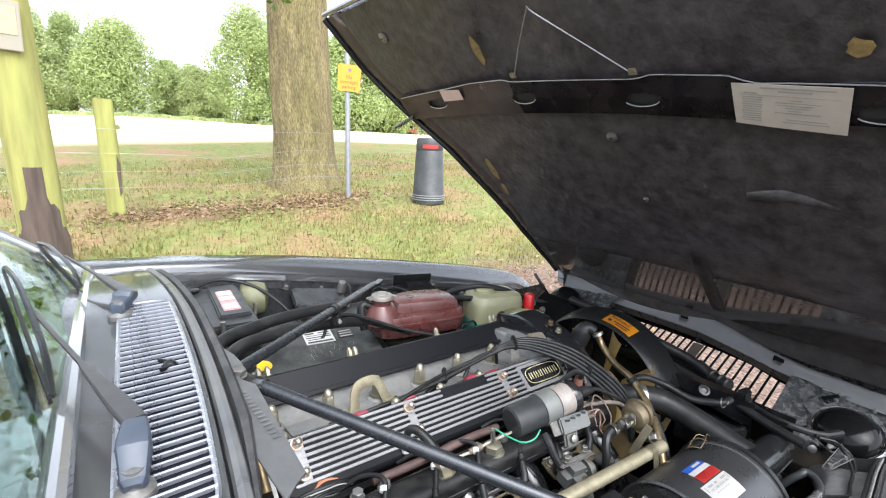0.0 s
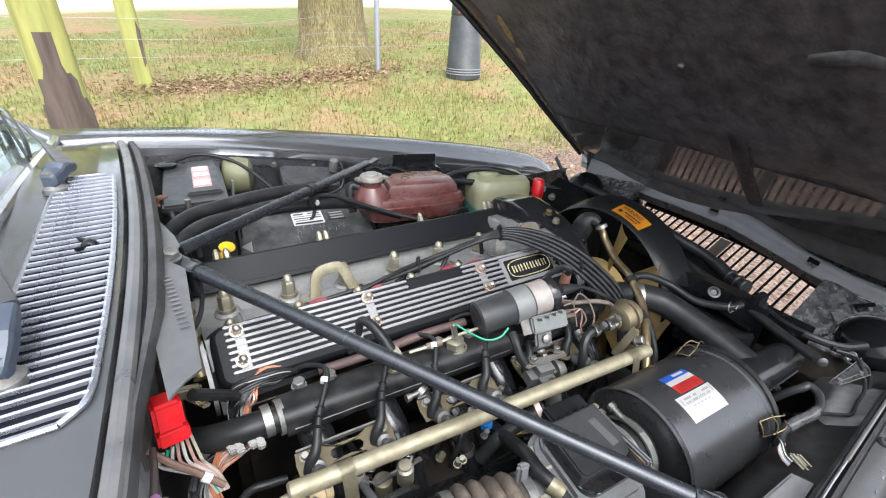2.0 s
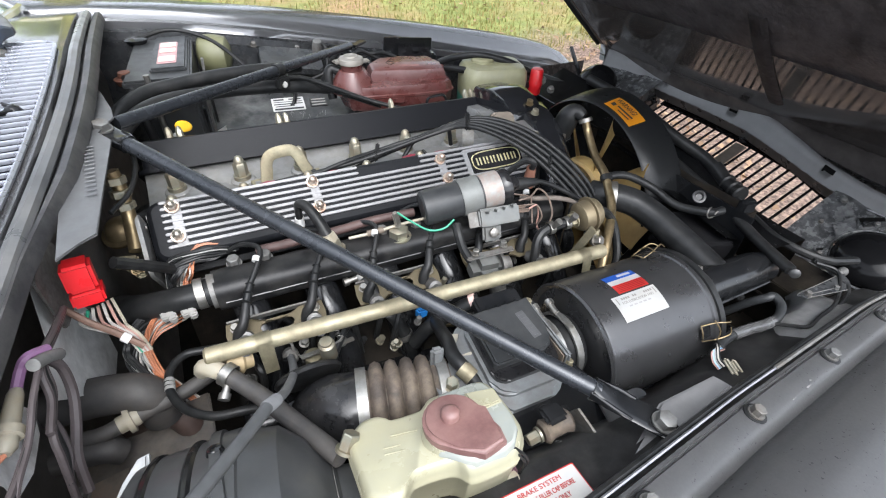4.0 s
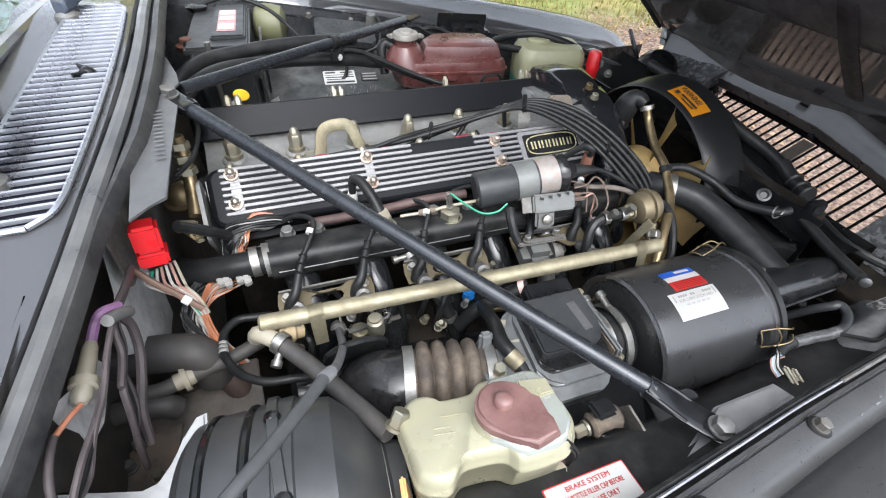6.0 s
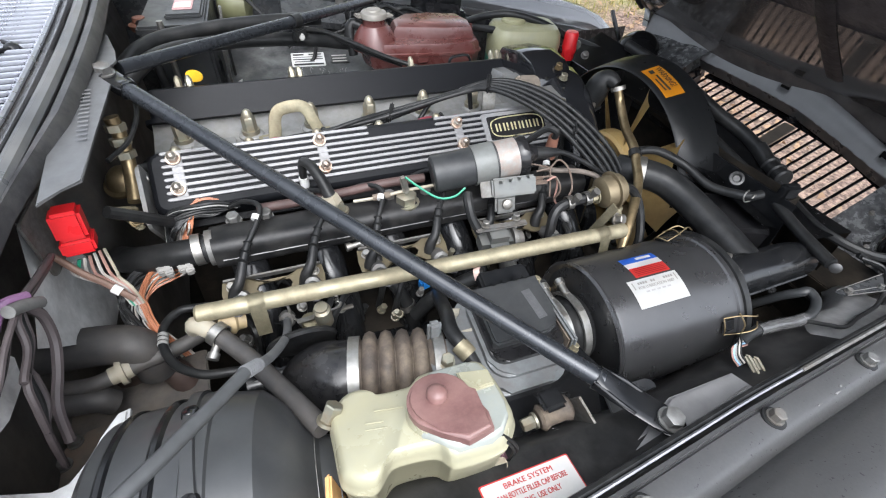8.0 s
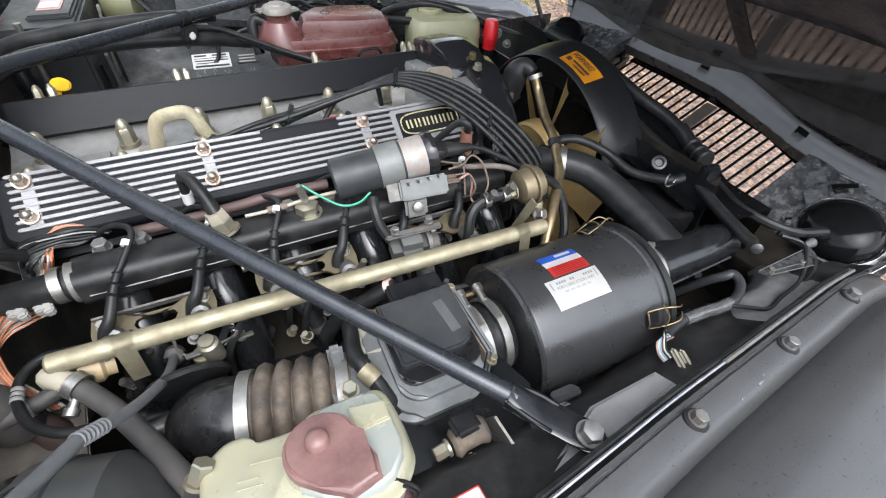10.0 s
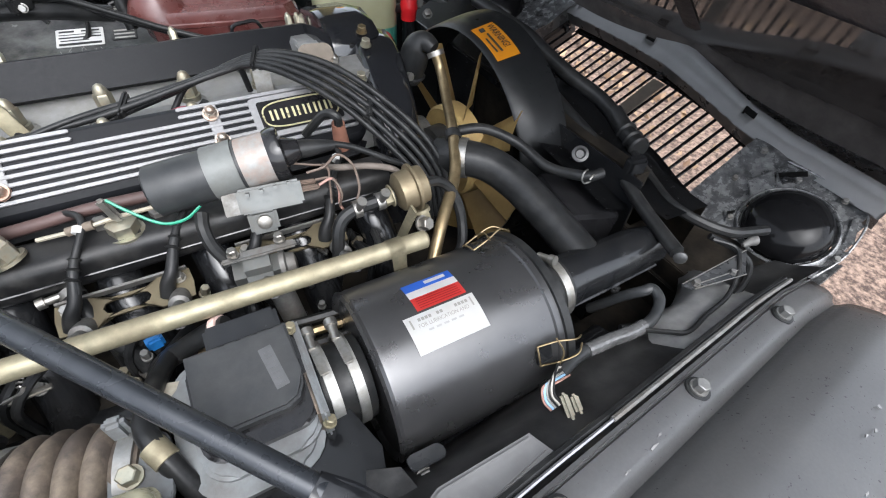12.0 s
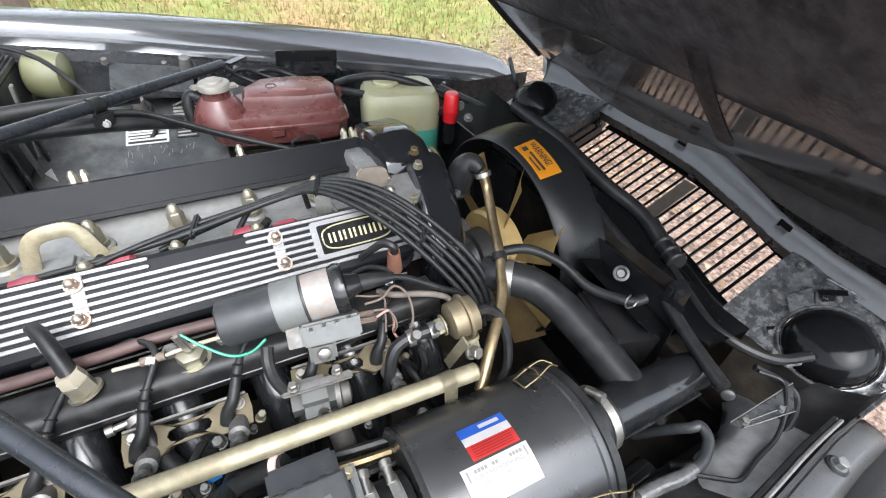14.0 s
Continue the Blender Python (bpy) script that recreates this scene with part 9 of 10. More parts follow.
for i in range(61):
    a = radians(-60 + 300 * i / 60)
    o = V(0, math.cos(a), math.sin(a))
    loops.append([FC + o * rr + V(dx, 0, 0) for dx, rr in ((0.095, 0.214), (0.004, 0.217), (0.0, 0.220), (0.003, 0.224), (0.04, 0.231), (0.075, 0.236), (0.098, 0.237))])
rings(bm, loops, close=False)
part("ring", bm, surface("shroud_black", (0.008, 0.0085, 0.009), 0.34, 0.0, 0.15, 60, 0.03, 300, shine=0.22), shr, "", 50)
bm = bmesh.new()
grid(bm, [0.30, 0.42, 0.60, 0.75, 0.90, 1.05, 1.14], [0.36, 0.5, 0.62, 0.70, 0.735], lambda y, z: V(1.238 - 0.02 * (z - 0.6), y, z))
holed = [f for f in bm.faces if (V(0, f.calc_center_median().y, f.calc_center_median().z) - V(0, 0.70, 0.61)).length < 0.12]
bmesh.ops.delete(bm, geom=holed, context="FACES")
part("face", thicken(bm, 0.003), black_paint, shr)
part("core", box(bmesh.new(), (1.262, 0.72, 0.55), (0.03, 0.80, 0.36)), grime_shade, shr, "dark radiator core")
bm = grid(bmesh.new(), [radians(115 - 23 * i / 6) for i in range(7)], [0.010, 0.03, 0.056], lambda a, dx: FC + V(dx, 0, 0) + V(0, math.cos(a), math.sin(a)) * (0.2240 + 0.0070 * dx / 0.04 + 0.0018))
warn = part("warning_label", thicken(bm, 0.0004), orange_card, shr, "orange warning label with black print")


def on_ring(deg, dx, lift=0.0):
    a = radians(deg)
    return FC + V(dx, 0, 0) + V(0, math.cos(a), math.sin(a)) * (0.2240 + 0.0070 * dx / 0.04 + 0.0025 + lift)


along_ring = lambda dx: on_ring(110, dx) - on_ring(97, dx)
words(shr, "WARNING!", plane_at(on_ring(102.5, 0.041, 0.0005), along_ring(0.041), V(1, 0, 0.2)), 0.019, ink_and_shade, width=0.062)
bars(shr, plane_at(on_ring(103.5, 0.022, 0.0005), along_ring(0.022), V(1, 0, 0.2)), [(0.008, 0.004, 0.050, 0.004), (0.012, -0.005, 0.038, 0.003), (-0.028, 0.000, 0.010, 0.010)], ink_and_shade, "print")
gr = V(1.198, 0.403, 0.737)
part("grommet", lathe(bmesh.new(), gr, gr + V(-0.5, -0.5, 0.7), [(-0.004, 0.0135), (0.002, 0.0135), (0.003, 0.009), (-0.001, 0.0065)], 20), bpy.data.materials["dark_clutch"], shr)
bm = grid(bmesh.new(), [0, 0.5, 1], [0, 0.5, 1], lambda u, w: V(1.165 + 0.07 * w, 0.30 + 0.17 * u, 0.71 - 0.03 * w + 0.02 * u))
part("side_plate", thicken(bm, 0.003), black_paint, shr)
part("lower_box", box(bmesh.new(), (1.165, 0.365, 0.655), (0.10, 0.12, 0.08), (0, 10, -12), 0.006), gloss_black, shr)

# rail and pipes along the radiator's top
rr_ = thing("radiator_rail", (1.27, 0.65, 0.68), "black sleeved rail and pipes across the radiator top", "rail")
part("rail", tube(bmesh.new(), [(1.262, 1.160, 0.765), (1.300, 1.05, 0.760), (1.335, 0.90, 0.760), (1.315, 0.70, 0.748), (1.285, 0.52, 0.728), (1.258, 0.38, 0.716), (1.215, 0.27, 0.712), (1.180, 0.182, 0.716)], 0.0105, 10, 6), rubber, rr_, "black sleeved rail")
part("pipe", tube(bmesh.new(), [(1.40, 0.88, 0.735), (1.43, 0.78, 0.725), (1.42, 0.66, 0.715), (1.40, 0.55, 0.700), (1.37, 0.45, 0.690), (1.32, 0.34, 0.690), (1.29, 0.26, 0.692), (1.33, 0.19, 0.680), (1.41, 0.163, 0.668)], 0.0085, 9, 6), rubber, rr_, "black thin pipe")
part("end_bolt", lathe(bmesh.new(), (1.172, 0.172, 0.720), (1.10, 0.12, 0.74), [(0, 0.009), (0.004, 0.009), (0.006, 0.006)], 14), bpy.data.materials["dark_clutch"], rr_)
part("expansion_pipe", tube(bmesh.new(), [(1.012, 0.505, 0.775), (1.060, 0.490, 0.775), (1.105, 0.455, 0.755), (1.125, 0.40, 0.738), (1.150, 0.345, 0.748), (1.175, 0.335, 0.752)], 0.0082, 10, 6), rubber, rr_, "black breather hose")
part("pipe_clip", tube(bmesh.new(), [(1.150 + 0.009 * math.cos(1.1 * i), 0.350 - 0.0025 * i, 0.748 + 0.010 * math.sin(1.1 * i)) for i in range(9)], 0.0014, 6, 3), steel, rr_)
for x, y in ((1.325, 0.95), (1.30, 0.60), (1.245, 0.33)):
    part("saddle", box(bmesh.new(), (x, y, 0.745), (0.035, 0.020, 0.030), (0, 0, -10), 0.005), black_paint, rr_)
part("wire", tube(bmesh.new(), [(1.265, 0.185, 0.705), (1.295, 0.150, 0.690), (1.300, 0.125, 0.675), (1.24, 0.105, 0.670), (1.16, 0.110, 0.655), (1.06, 0.150, 0.660)], 0.005, 8), rubber, rr_)

# front right loom with bare wires
fl = thing("front_loom", (0.98, 0.125, 0.70), "taped loom with loose coloured wires and ivory plugs by the wing", "wiring")
part("loom", tube(bmesh.new(), [(1.085, 0.215, 0.610), (1.098, 0.185, 0.665), (1.110, 0.168, 0.688), (1.121, 0.1625, 0.692), (1.1165, 0.146, 0.690), (1.096, 0.1335, 0.688), (1.073, 0.1280, 0.688), (1.042, 0.1285, 0.690), (1.012, 0.1335, 0.690), (0.982, 0.1370, 0.691), (0.950, 0.1345, 0.693), (0.921, 0.1265, 0.700)], 0.0074, 10), grey_plastic, fl)
part("tape", tube(bmesh.new(), [(1.066, 0.128, 0.688), (1.042, 0.1285, 0.690), (1.012, 0.1335, 0.690), (0.975, 0.1370, 0.691)], 0.0092, 10), surface("shiny_grey_tape", (0.075, 0.075, 0.075), 0.22, 0.0, 0.3, 60, 0.8, 90, shine=0.8, dist=0.002), fl)
part("thin_lead", tube(bmesh.new(), [(1.060, 0.122, 0.692), (1.082, 0.104, 0.694), (1.104, 0.092, 0.694), (1.150, 0.098, 0.690), (1.210, 0.105, 0.686), (1.262, 0.126, 0.690), (1.285, 0.150, 0.700), (1.262, 0.178, 0.706)], 0.0032, 8), rubber, fl)
for k, mt in enumerate((pink_wire, blue_wire, grey_wire, rubber, white_wire, rubber)):
    o = 0.003 * (k - 2.5)
    part("wire", tube(bmesh.new(), [(0.930, 0.129 + o, 0.698), (0.908 + o, 0.124 + o, 0.716), (0.890 + o, 0.118, 0.722), (0.884 + o, 0.108, 0.714), (0.888 + o, 0.098, 0.706)], 0.0014, 6), mt, fl)
for k in range(2):
    part("plug", box(bmesh.new(), (0.896 + 0.010 * k, 0.088 - 0.006 * k, 0.708 - 0.002 * k), (0.009, 0.038, 0.008), (4, 0, -20), 0.003), ivory, fl)
part("tail", tube(bmesh.new(), [(0.898, 0.076, 0.706), (0.888, 0.066, 0.700), (0.874, 0.064, 0.690), (0.86, 0.070, 0.670)], 0.0065, 10), rubber, fl)

# black lower tube under the air cleaner, engine mount and label on the inner wing
lt = thing("lower_pipe", (0.85, 0.18, 0.55), "black painted pipe below the air cleaner", "pipe")
part("pipe", rod(bmesh.new(), (0.66, 0.135, 0.585), (1.06, 0.165, 0.615), 0.022, seg=18), black_paint, lt)
em = thing("tower_mount", (0.63, 0.14, 0.62), "zinc washered mount and brown bush on the inner wing", "mount")
mp = V(0.681, 0.156, 0.650)
part("washer", lathe(bmesh.new(), mp, mp + V(0.1, -0.3, 1), [(0, 0.025), (0.003, 0.025), (0.005, 0.018)], 24), steel, em)
part("stud", hexnut(bmesh.new(), mp + V(0, -0.001, 0.004), (0.1, -0.3, 1), 0.011, 0.030, False), brass, em)
part("bush", lathe(bmesh.new(), (0.585, 0.130, 0.715), (0.640, 0.128, 0.722), [(0, 0.012), (0.004, 0.016), (0.012, 0.013), (0.030, 0.013), (0.038, 0.016), (0.042, 0.012)], 20), old_rubber, em)
part("bush_bolt", hexnut(bmesh.new(), (0.582, 0.130, 0.715), (-1, 0, -0.1), 0.008, 0.018, False), brass, em)
part("yoke", box(bmesh.new(), (0.602, 0.136, 0.738), (0.030, 0.026, 0.010), (0, 0, 0), 0.004), black_paint, em)
part("arm", box(bmesh.new(), (0.636, 0.118, 0.712), (0.003, 0.040, 0.045), (25, 0, 10), 0.001), steel, em)
for x, y, z in ((0.585, 0.105, 0.692), (0.605, 0.095, 0.700), (0.74, 0.115, 0.675)):
    part("bolt", hexnut(bmesh.new(), (x, y, z), (0, -0.4, 1), 0.0085, 0.012, False), dull_alloy, em)
part("gusset", slab(bmesh.new(), [(-0.045, -0.040), (0.030, -0.034), (0.020, 0.030), (-0.010, 0.044)], 0.004, plane_at((0.700, 0.100, 0.708), (1, -0.02, -0.12), (0, 1, -0.25)), 0.001), bpy.data.materials["dusty_inner_wing_paint"], em, "dusty triangular gusset")
for x, y, z in ((0.602, 0.112, 0.697), (0.616, 0.104, 0.699), (0.655, 0.112, 0.690), (0.690, 0.118, 0.684)):
    part("bolt", hexnut(bmesh.new(), (x, y, z), (0, -0.4, 1), 0.0062, 0.009, False), dull_alloy, em)
part("slotted_tab", slab(bmesh.new(), round_rect(0.040, 0.018, 0.006), 0.003, plane_at((0.748, 0.128, 0.688), (1, -0.05, -0.1), (0, 1, -0.3)), 0.001), inner_paint, em)
lab = thing("fluid_label", (0.57, 0.075, 0.70), "white and red brake-fluid warning label on the inner wing", "label")
m = plane_at((0.529, 0.0540, 0.7475), (1, -0.01, -0.10), (0, 1, -0.06))
part("border", slab(bmesh.new(), round_rect(0.105, 0.046, 0.002), 0.0008, m), red_card, lab)
part("sheet", slab(bmesh.new(), round_rect(0.102, 0.043, 0.002), 0.0008, m @ pose(0, 0, 0.0005)), white_card, lab)
for k, (t, w) in enumerate((("BRAKE SYSTEM", 0.056), ("CLEAN BOTTLE FILLER CAP BEFORE", 0.086), ("REMOVING  USE ONLY", 0.060), ("FLUID TO", 0.03))):
    words(lab, t, m @ pose(-0.003 if k else 0.0, 0.0145 - 0.0095 * k, 0.0013), 0.0078, red_card, width=w)

# ---- the far side ----
bat = thing("battery", (0.25, 1.36, 0.70), "dark grey car battery with pink and white labels", "battery")
part("case", box(bmesh.new(), (0.265, 1.238, 0.792), (0.128, 0.312, 0.16), (0, 0, -5), 0.006), grey_plastic, bat)
part("lid", box(bmesh.new(), (0.265, 1.238, 0.876), (0.134, 0.318, 0.020), (0, 0, -5), 0.005), grey_plastic, bat)
part("top_cover", box(bmesh.new(), (0.288, 1.250, 0.889), (0.074, 0.255, 0.012), (0, 0, -5), 0.004), grey_plastic, bat)
mb = pose(0.284, 1.235, 0.8955, 0, 0, -5)
part("paper_label", slab(bmesh.new(), round_rect(0.040, 0.165, 0.004), 0.0006, mb), surface("pale_pink_label", (0.34, 0.20, 0.20), 0.5, 0.0, 0.2, 90, 0.0), bat)
for y, h in ((0.058, 0.036), (0.012, 0.030), (-0.052, 0.040)):
    bars(bat, mb @ pose(0, 0, 0.0006), [(0, y, 0.033, h)], pink_card)
part("terminal_clamp", lathe(bmesh.new(), (0.190, 1.150, 0.862), (0.190, 1.150, 1), [(0, 0.020), (0.012, 0.024), (0.016, 0.014), (0.026, 0.012)], 16), surface("corroded_clamp", (0.16, 0.07, 0.045), 0.6, 0.3), bat)
part("cable", tube(bmesh.new(), [(0.190, 1.150, 0.878), (0.200, 1.090, 0.868), (0.205, 1.06, 0.82), (0.21, 1.05, 0.76)], 0.0095, 10), rubber, bat)
part("clamp_rod", rod(bmesh.new(), (0.235, 1.072, 0.76), (0.235, 1.072, 0.900), 0.006, seg=10), steel, bat)
part("clamp_bar", box(bmesh.new(), (0.262, 1.075, 0.862), (0.06, 0.02, 0.008), (0, 0, -6), 0.002), black_paint, bat)
part("side_stay", box(bmesh.new(), (0.345, 1.235, 0.80), (0.006, 0.018, 0.15), (0, 6, 0), 0.001), dull_alloy, bat)
part("post", lathe(bmesh.new(), (0.22, 1.375, 0.884), (0.22, 1.375, 1), [(0, 0.020), (0.012, 0.028), (0.015, 0.018)], 20), black_paint, bat)
part("cable", tube(bmesh.new(), [(0.22, 1.375, 0.895), (0.30, 1.40, 0.905), (0.38, 1.37, 0.885), (0.44, 1.31, 0.84), (0.50, 1.25, 0.76)], 0.005, 8), rubber, bat)

gb = thing("vacuum_tank", (0.455, 1.39, 0.74), "round dull green canister beside the battery", "canister")
part("can", lathe(bmesh.new(), (0.352, 1.400, 0.838), (0.45, 1.375, 0.832), [(0, 0.020), (0.003, 0.040), (0.012, 0.050), (0.045, 0.052), (0.072, 0.046), (0.080, 0.03), (0.084, 0.01)], 28), olive, gb, "", 50)
# relays, solenoid posts and dark boxes along the far inner wing
sw = thing("relay_box", (1.12, 1.32, 0.74), "black plastic fuse box with a lid on the far inner wing", "fuse box")
part("box", box(bmesh.new(), (0.969, 1.350, 0.766), (0.147, 0.05, 0.06), (0, 5, -3), 0.005), black_paint, sw)
part("lid", box(bmesh.new(), (0.969, 1.330, 0.796), (0.109, 0.040, 0.012), (38, 5, -3), 0.003), gloss_black, sw)
part("lid_latch", box(bmesh.new(), (0.969, 1.326, 0.804), (0.022, 0.016, 0.008), (38, 5, -3), 0.002), black_paint, sw)
part("back", box(bmesh.new(), (0.960, 1.365, 0.815), (0.163, 0.008, 0.040), (0, 5, -3), 0.002), black_paint, sw)
bx = thing("wing_bracket", (0.60, 1.33, 0.70), "black pressed bracket with fittings on the far inner wing", "bracket")
part("plate", slab(bmesh.new(), round_rect(0.17, 0.085, 0.012), 0.02, plane_at((0.585, 1.355, 0.800), (1, -0.06, -0.16), (0.05, 0.9, 0.4)), 0.004), inner_paint, bx)
part("hole", slab(bmesh.new(), round_rect(0.05, 0.014, 0.006), 0.001, plane_at((0.555, 1.345, 0.8205), (1, -0.06, -0.16), (0.05, 0.9, 0.4))), ink_and_shade, bx)
for x, y, z in ((0.545, 1.29, 0.765), (0.665, 1.355, 0.822)):
    part("post", lathe(bmesh.new(), (x, y, z), (x + 0.01, y - 0.3, z + 1), [(0, 0.014), (0.02, 0.015), (0.028, 0.013), (0.036, 0.012), (0.038, 0.006)], 14), dull_alloy, bx)
    part("lead", tube(bmesh.new(), [(x, y, z + 0.02), (x + 0.02, y - 0.02, z + 0.02), (x + 0.01, y - 0.04, z - 0.04), (x - 0.05, y - 0.05, z - 0.06)], 0.005, 8), rubber, bx)
for k in range(3):
    part("loop", tube(bmesh.new(), [(0.70 + 0.05 * k, 1.34, 0.80), (0.735 + 0.05 * k, 1.33, 0.83 - 0.01 * k), (0.78 + 0.05 * k, 1.33, 0.80), (0.85 + 0.05 * k, 1.30, 0.77)], 0.006, 8), rubber, bx)
hv = thing("heat_shield_frame", (0.34, 1.15, 0.60), "black slatted frame between battery and engine", "frame")
for k in range(3):
    part("stay", box(bmesh.new(), (0.325 + 0.012 * k, 1.13 + 0.05 * k, 0.72), (0.006, 0.018, 0.17), (12, 0, 0), 0.001), (black_paint, dull_alloy, black_paint)[k], hv)
part("tag", slab(bmesh.new(), [(-0.02, -0.03), (0.02, -0.005), (0.02, 0.03), (-0.02, 0.005)], 0.001, plane_at((0.350, 1.175, 0.70), (0.6, -0.8, 0), (0, 0, 1))), white_card, hv)

# two thick hoses sweeping from the bulkhead under the far strut
fh = thing("demister_hoses", (0.35, 1.08, 0.80), "two thick black hoses sweeping along the far side", "hose")
part("hose", tube(bmesh.new(), [(0.150, 0.905, 0.850), (0.185, 0.965, 0.876), (0.228, 1.018, 0.882), (0.285, 1.045, 0.882), (0.364, 1.075, 0.880), (0.470, 1.10, 0.874), (0.56, 1.12, 0.865)], 0.0145, 14), rubber, fh, "ribbed black hose")
part("hose", tube(bmesh.new(), [(0.160, 0.880, 0.848), (0.205, 0.930, 0.872), (0.254, 0.985, 0.872), (0.324, 1.017, 0.866), (0.405, 1.040, 0.858), (0.52, 1.065, 0.84), (0.62, 1.10, 0.81)], 0.0145, 14), rubber, fh)
part("cable", tube(bmesh.new(), [(0.50, 1.055, 0.868), (0.56, 1.070, 0.852), (0.63, 1.060, 0.820), (0.71, 1.04, 0.785), (0.82, 0.99, 0.755)], 0.0055, 10), rubber, fh)
part("cable", tube(bmesh.new(), [(0.50, 1.062, 0.862), (0.56, 1.080, 0.842), (0.64, 1.072, 0.804), (0.74, 1.05, 0.762)], 0.0055, 10), rubber, fh)

# maroon expansion tank with its pressure cap
tank = thing("expansion_tank", (0.81, 1.10, 0.72), "maroon coolant expansion tank with a steel pressure cap", "expansion tank")
outl = [(0.655, 1.12), (0.660, 1.16), (0.690, 1.185), (0.745, 1.20), (0.79, 1.225), (0.86, 1.215), (0.945, 1.185), (0.965, 1.17), (0.962, 1.09), (0.950, 1.035), (0.925, 1.02), (0.84, 1.03), (0.77, 1.045), (0.70, 1.06), (0.665, 1.08)]
bm, loops = bmesh.new(), []
for z, k in ((0.735, 0.94), (0.745, 0.985), (0.770, 1.0), (0.772, 1.03), (0.778, 1.03), (0.780, 1.0), (0.792, 0.985), (0.800, 0.955)):
    loops.append([V(0.81 + (x - 0.81) * k, 1.12 + (y - 1.12) * k, z) for x, y in outl])
rings(bm, loops)
part("body", bm, maroon, tank, "faded maroon tank", 35)
bm, loops = bmesh.new(), []
top = [(0.735, 1.105), (0.745, 1.165), (0.79, 1.205), (0.86, 1.20), (0.945, 1.17), (0.955, 1.11), (0.940, 1.055), (0.86, 1.065), (0.80, 1.085)]
for z, k in ((0.796, 1.02), (0.818, 0.97), (0.826, 0.92), (0.829, 0.84)):
    loops.append([V(0.85 + (x - 0.85) * k, 1.13 + (y - 1.13) * k, z) for x, y in top])
rings(bm, loops)
part("upper_dome", bm, maroon, tank, "", 35)
part("recess", lathe(bmesh.new(), (0.81, 1.145, 0.8275), (0.81, 1.145, 1), [(0, 0.014), (0.0025, 0.012), (0.0005, 0.008)], 20), grime_shade, tank)
bars(tank, pose(0.88, 1.125, 0.829, 0, 0, -16), [(-0.03, -0.022, 0.07, 0.004), (-0.025, -0.030, 0.06, 0.004), (0.018, 0.010, 0.062, 0.0015), (0.018, 0.026, 0.062, 0.0015)], surface("worn_maroon_print", (0.22, 0.10, 0.09), 0.5), "moulding", 0.0)
cp = V(0.690, 1.120, 0.832)
cap_steel = surface("faded_cap_steel", (0.235, 0.222, 0.198), 0.5, 0.3, 0.15, 60, 0.1, 300, (0.13, 0.11, 0.09), 0.3, 30)
part("filler_neck", lathe(bmesh.new(), cp - V(0, 0, 0.038), cp + V(0, 0, 1), [(0, 0.032), (0.052, 0.028), (0.056, 0.030)], 28), maroon, tank)
part("cap_shoulder", lathe(bmesh.new(), cp - V(0, 0, 0.052), cp + V(0, 0, 1), [(0, 0.060), (0.020, 0.054), (0.042, 0.042), (0.054, 0.034)], 28), maroon, tank)
cap = part("pressure_cap", lathe(bmesh.new(), cp + V(0, 0, 0.018), cp + V(0, 0, 1), [(0, 0.033), (0.010, 0.033), (0.013, 0.031), (0.016, 0.020), (0.019, 0.018), (0.021, 0.010), (0.020, 0.004)], 32), cap_steel, tank, "dull steel pressure cap")
for s in (-1, 1):
    part("cap_ear", box(bmesh.new(), cp + V(0.034 * s, -0.008 * s, 0.022), (0.024, 0.024, 0.007), (0, 0, 12), 0.003), cap_steel, tank)
part("overflow", tube(bmesh.new(), [(0.662, 1.135, 0.826), (0.640, 1.145, 0.832), (0.630, 1.140, 0.812), (0.632, 1.125, 0.76)], 0.012, 10), rubber, tank)
part("seam_tab", box(bmesh.new(), (0.790, 1.035, 0.765), (0.030, 0.006, 0.018), (0, 0, -8), 0.003), maroon, tank)
part("port_block", box(bmesh.new(), (0.966, 1.135, 0.800), (0.020, 0.04, 0.022), (0, 0, -14), 0.004), maroon, tank)
for pts, rr in (([(0.965, 1.145, 0.812), (0.995, 1.11, 0.832), (1.045, 1.07, 0.846), (1.110, 1.035, 0.836), (1.170, 1.01, 0.812), (1.205, 0.995, 0.79)], 0.0095),
               ([(0.970, 1.125, 0.802), (1.010, 1.05, 0.812), (1.070, 1.00, 0.798), (1.130, 0.980, 0.776), (1.190, 0.985, 0.77)], 0.0095)):
    part("hose", tube(bmesh.new(), pts, rr, 11), rubber, tank, "black rubber hose")
part("under_block", box(bmesh.new(), (0.82, 1.12, 0.70), (0.26, 0.14, 0.06), (0, 0, -10), 0.01), grime_shade, tank)
tank.location += V(0.011, 0.030, -0.001)

# yellow-green washer bottle with blue-green fluid, red capped cylinder
wb = thing("washer_bottle", (1.11, 1.08, 0.66), "yellow-green translucent washer bottle with green fluid", "washer bottle")
bm, loops = bmesh.new(), []
for z, k in ((0.655, 0.96), (0.66, 1.0), (0.738, 1.0)):
    loops.append([pose(1.100, 1.075, z, 0, 0, -14) @ V(x * k, y * k, 0) for x, y in round_rect(0.185, 0.14, 0.035, 4)])
rings(bm, loops)
part("fluid_half", bm, teal, wb, "blue-green lower half")
bm, loops = bmesh.new(), []
for z, k in ((0.738, 1.0), (0.792, 1.0), (0.812, 0.97), (0.824, 0.88), (0.828, 0.7)):
    loops.append([pose(1.100, 1.075, z, 0, 0, -14) @ V(x * k, y * k, 0) for x, y in round_rect(0.185, 0.14, 0.035, 4)])
rings(bm, loops)
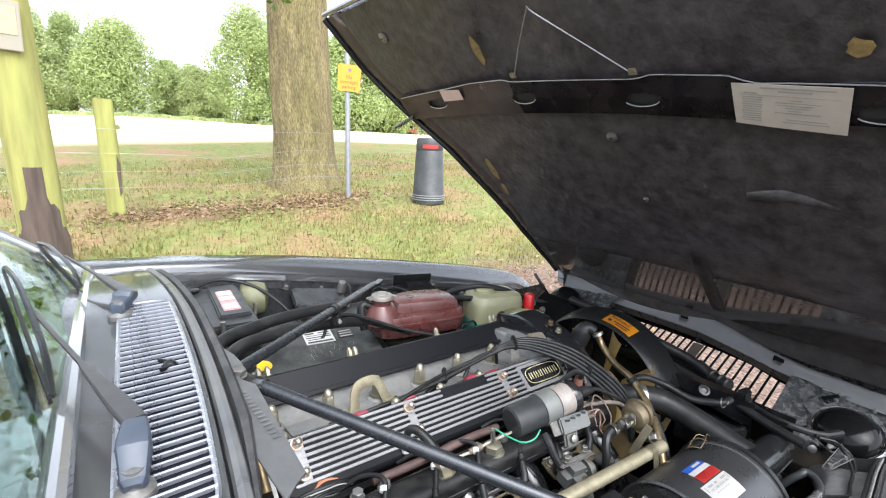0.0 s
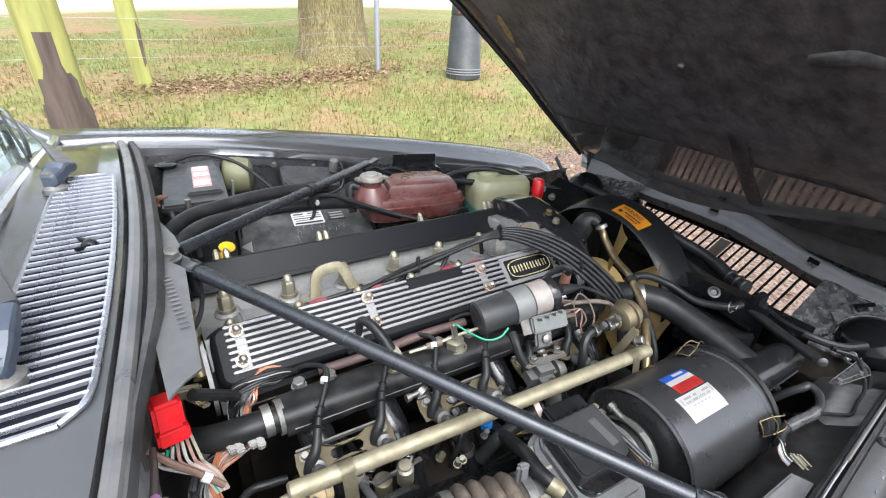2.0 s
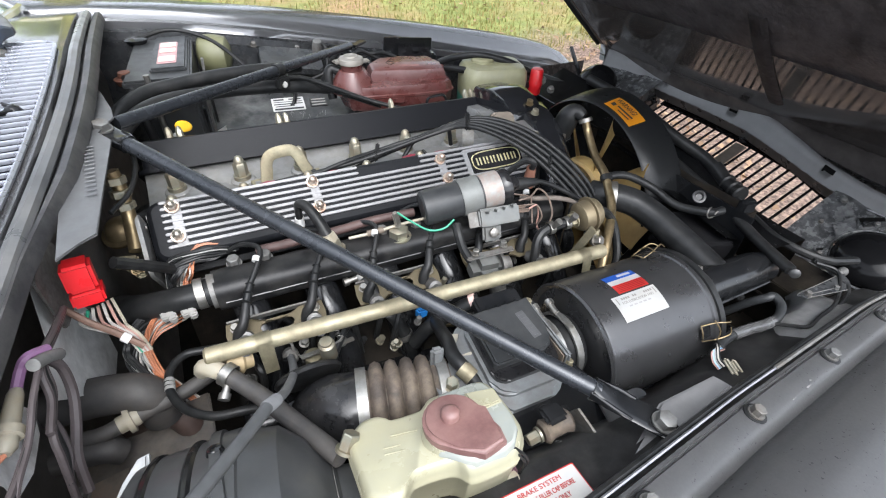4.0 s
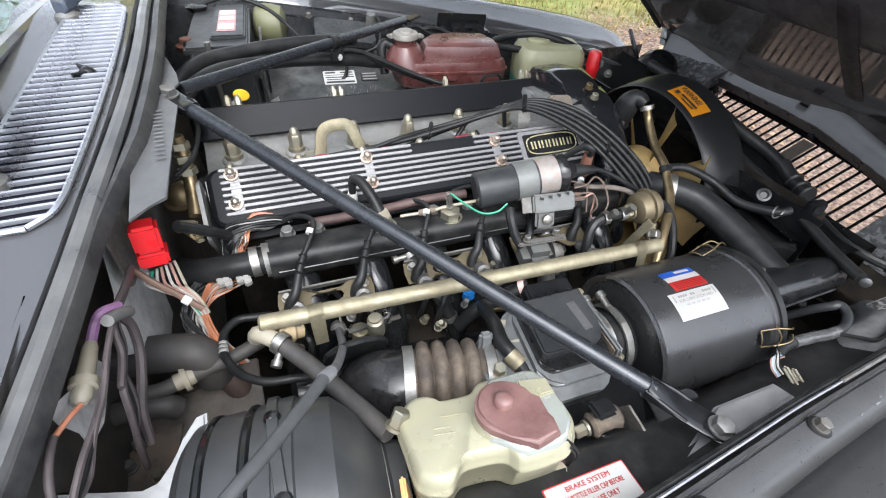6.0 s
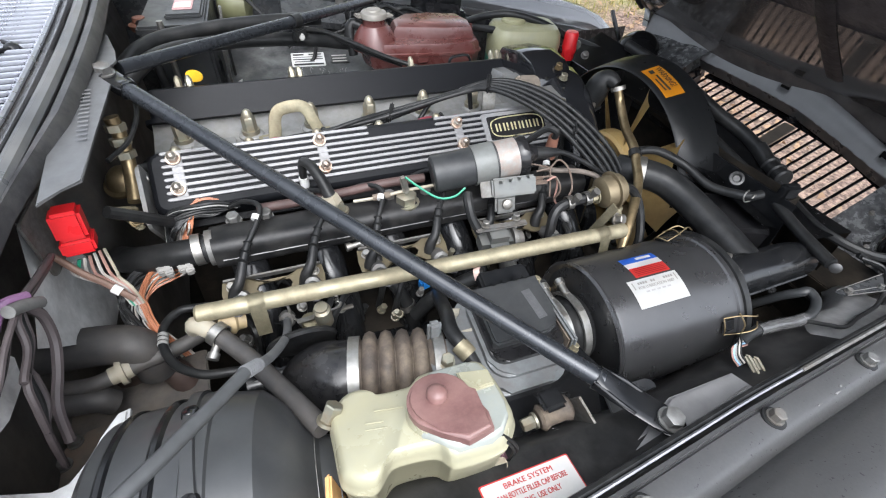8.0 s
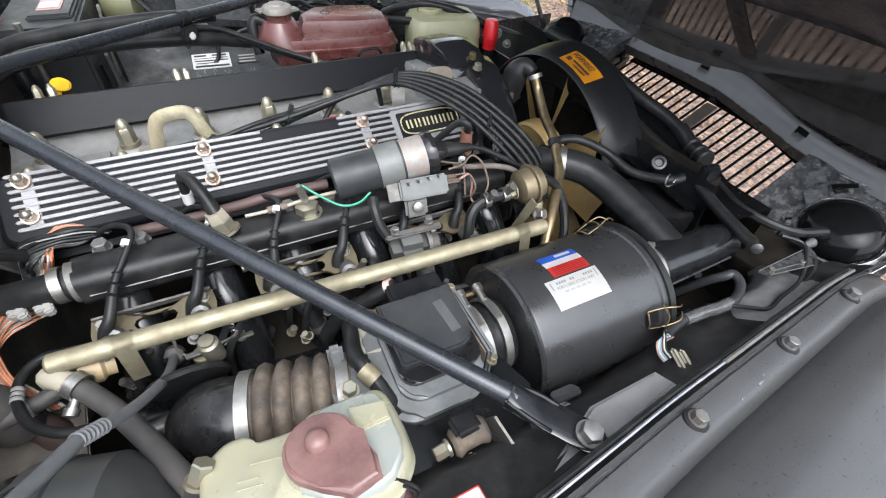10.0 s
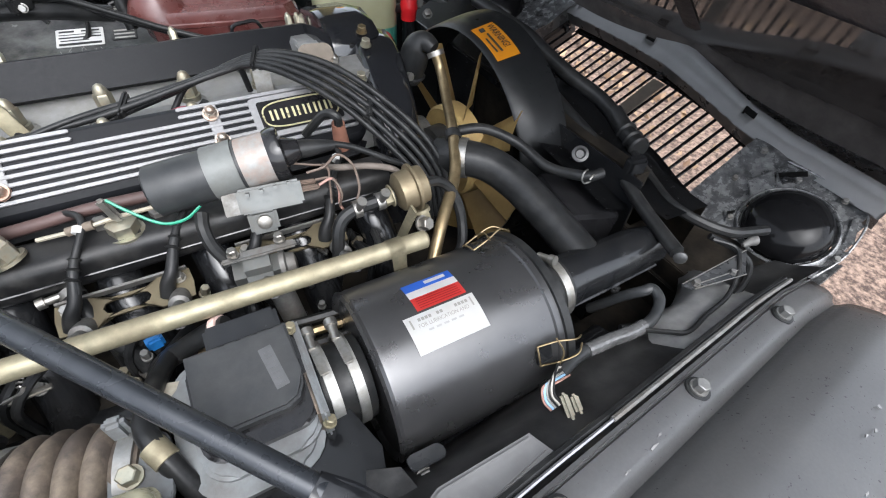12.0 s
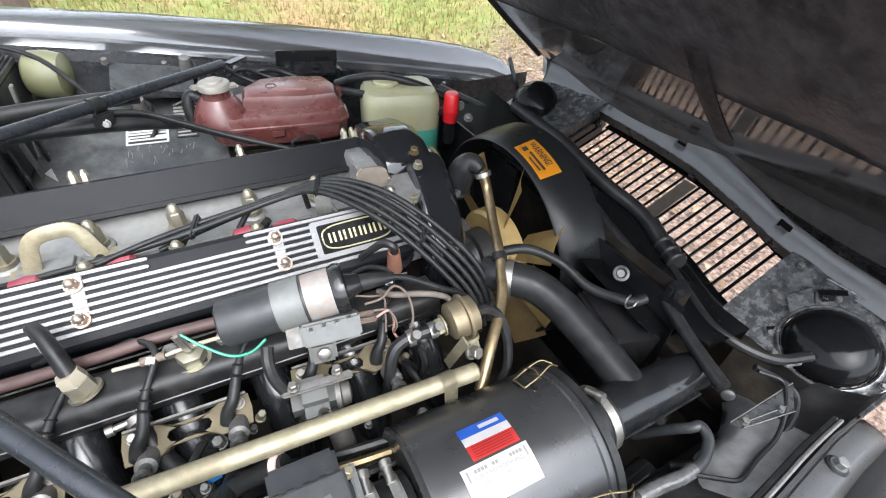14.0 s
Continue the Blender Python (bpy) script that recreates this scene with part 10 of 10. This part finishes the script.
part("bottle", bm, surface("pale_green_plastic", (0.25, 0.245, 0.155), 0.38, 0.0, 0.12, 20, 0.05, 250, (0.24, 0.22, 0.10), 0.4, 14), wb, "", 40)
part("cap", lathe(bmesh.new(), (1.075, 1.095, 0.824), (1.075, 1.095, 1), [(0, 0.034), (0.010, 0.034), (0.014, 0.030), (0.016, 0.012)], 24), bpy.data.materials["pale_green_plastic"], wb)
rc = thing("red_cap", (1.206, 1.004, 0.72), "small bright red plastic cap on a dark fitting", "cap")
part("cap", lathe(bmesh.new(), (1.206, 1.004, 0.758), (1.210, 1.000, 1), [(-0.012, 0.018), (0.004, 0.0185), (0.012, 0.0205), (0.020, 0.0205), (0.024, 0.0190), (0.054, 0.0185), (0.060, 0.015), (0.061, 0.004)], 22), red, rc)
part("fitting", rod(bmesh.new(), (1.206, 1.004, 0.69), (1.206, 1.004, 0.760), 0.016, seg=16), black_paint, rc)
part("lug", box(bmesh.new(), (1.232, 1.012, 0.778), (0.030, 0.016, 0.022), (0, 0, -20), 0.004), dull_alloy, rc)
part("lug_bolt", hexnut(bmesh.new(), (1.235, 0.965, 0.765), (-0.3, -0.6, 0.8), 0.009, 0.012, False), dull_alloy, rc)

# small loose wires: green lead from coil to sensor, blue plug
gw = thing("green_lead", (0.60, 0.48, 0.79), "thin green wire from sensor to coil", "wiring")
part("wire", tube(bmesh.new(), [(0.556, 0.506, 0.818), (0.572, 0.492, 0.806), (0.598, 0.474, 0.791), (0.622, 0.466, 0.793), (0.642, 0.470, 0.802)], 0.0018, 6), green_wire, gw)
part("white_lead", tube(bmesh.new(), [(0.475, 0.52, 0.782), (0.52, 0.512, 0.786), (0.56, 0.51, 0.79), (0.64, 0.50, 0.795)], 0.0026, 6), ivory, gw)
part("sleeve", rod(bmesh.new(), (0.505, 0.515, 0.785), (0.532, 0.511, 0.788), 0.0055, seg=10), old_rubber, gw)
bw = thing("brown_loom", (0.45, 0.545, 0.74), "brown sleeved loom lying along the head", "wiring")
part("loom", tube(bmesh.new(), [(0.335, 0.560, 0.775), (0.40, 0.553, 0.778), (0.47, 0.548, 0.782), (0.53, 0.545, 0.786), (0.60, 0.54, 0.785)], 0.0075, 10), surface("brown_loom_sleeve", (0.06, 0.034, 0.03), 0.6), bw)
bpq = thing("blue_plug", (0.628, 0.40, 0.64), "small bright blue connector below the fuel rail", "connector")
part("plug", box(bmesh.new(), (0.545, 0.391, 0.700), (0.018, 0.014, 0.018), (0, 0, 10), 0.003), blue, bpq)

# ---- single slats ----
slat_meshes = {}
y, k = GR0 + 0.012, 0
while y < GR1 - 0.006:
    x0, x1 = grille_x(y)
    x0 += 0.003
    w = round(x1 - x0, 3)
    if w not in slat_meshes:
        bm = bmesh.new()
        rings(bm, [[V(s * w / 2, a, b) for a, b in ((-0.0026, 0), (-0.0022, 0.0044), (0.0, 0.0054), (0.0022, 0.0044), (0.0026, 0))] for s in (-1, 1)])
        slat_meshes[w] = finish("slat", bm, scuttle_metal)
    ob = new("slat", slat_meshes[w])
    ob.parent = scuttle
    ob.location = ((x0 + x1) / 2, y, scuttle_z(0.08, y) + 0.0026)
    y += 0.0158
slat_meshes = {}
for y in SLATS:
    if abs(y - 0.624) > 0.02:
        a, b = slat_rear(y), slat_front(y)
        w = round((b - a).length, 2)
        if w not in slat_meshes:
            slat_meshes[w] = finish("grille_bar", box(bmesh.new(), (0, 0, 0), (0.0074, 0.0038, w + 0.01), (0, 0, 0), 0.001, seg=1), black_paint)
        ob = new("grille_bar", slat_meshes[w])
        ob.parent = front
        ob.matrix_basis = frame_to((a + b) / 2, b)
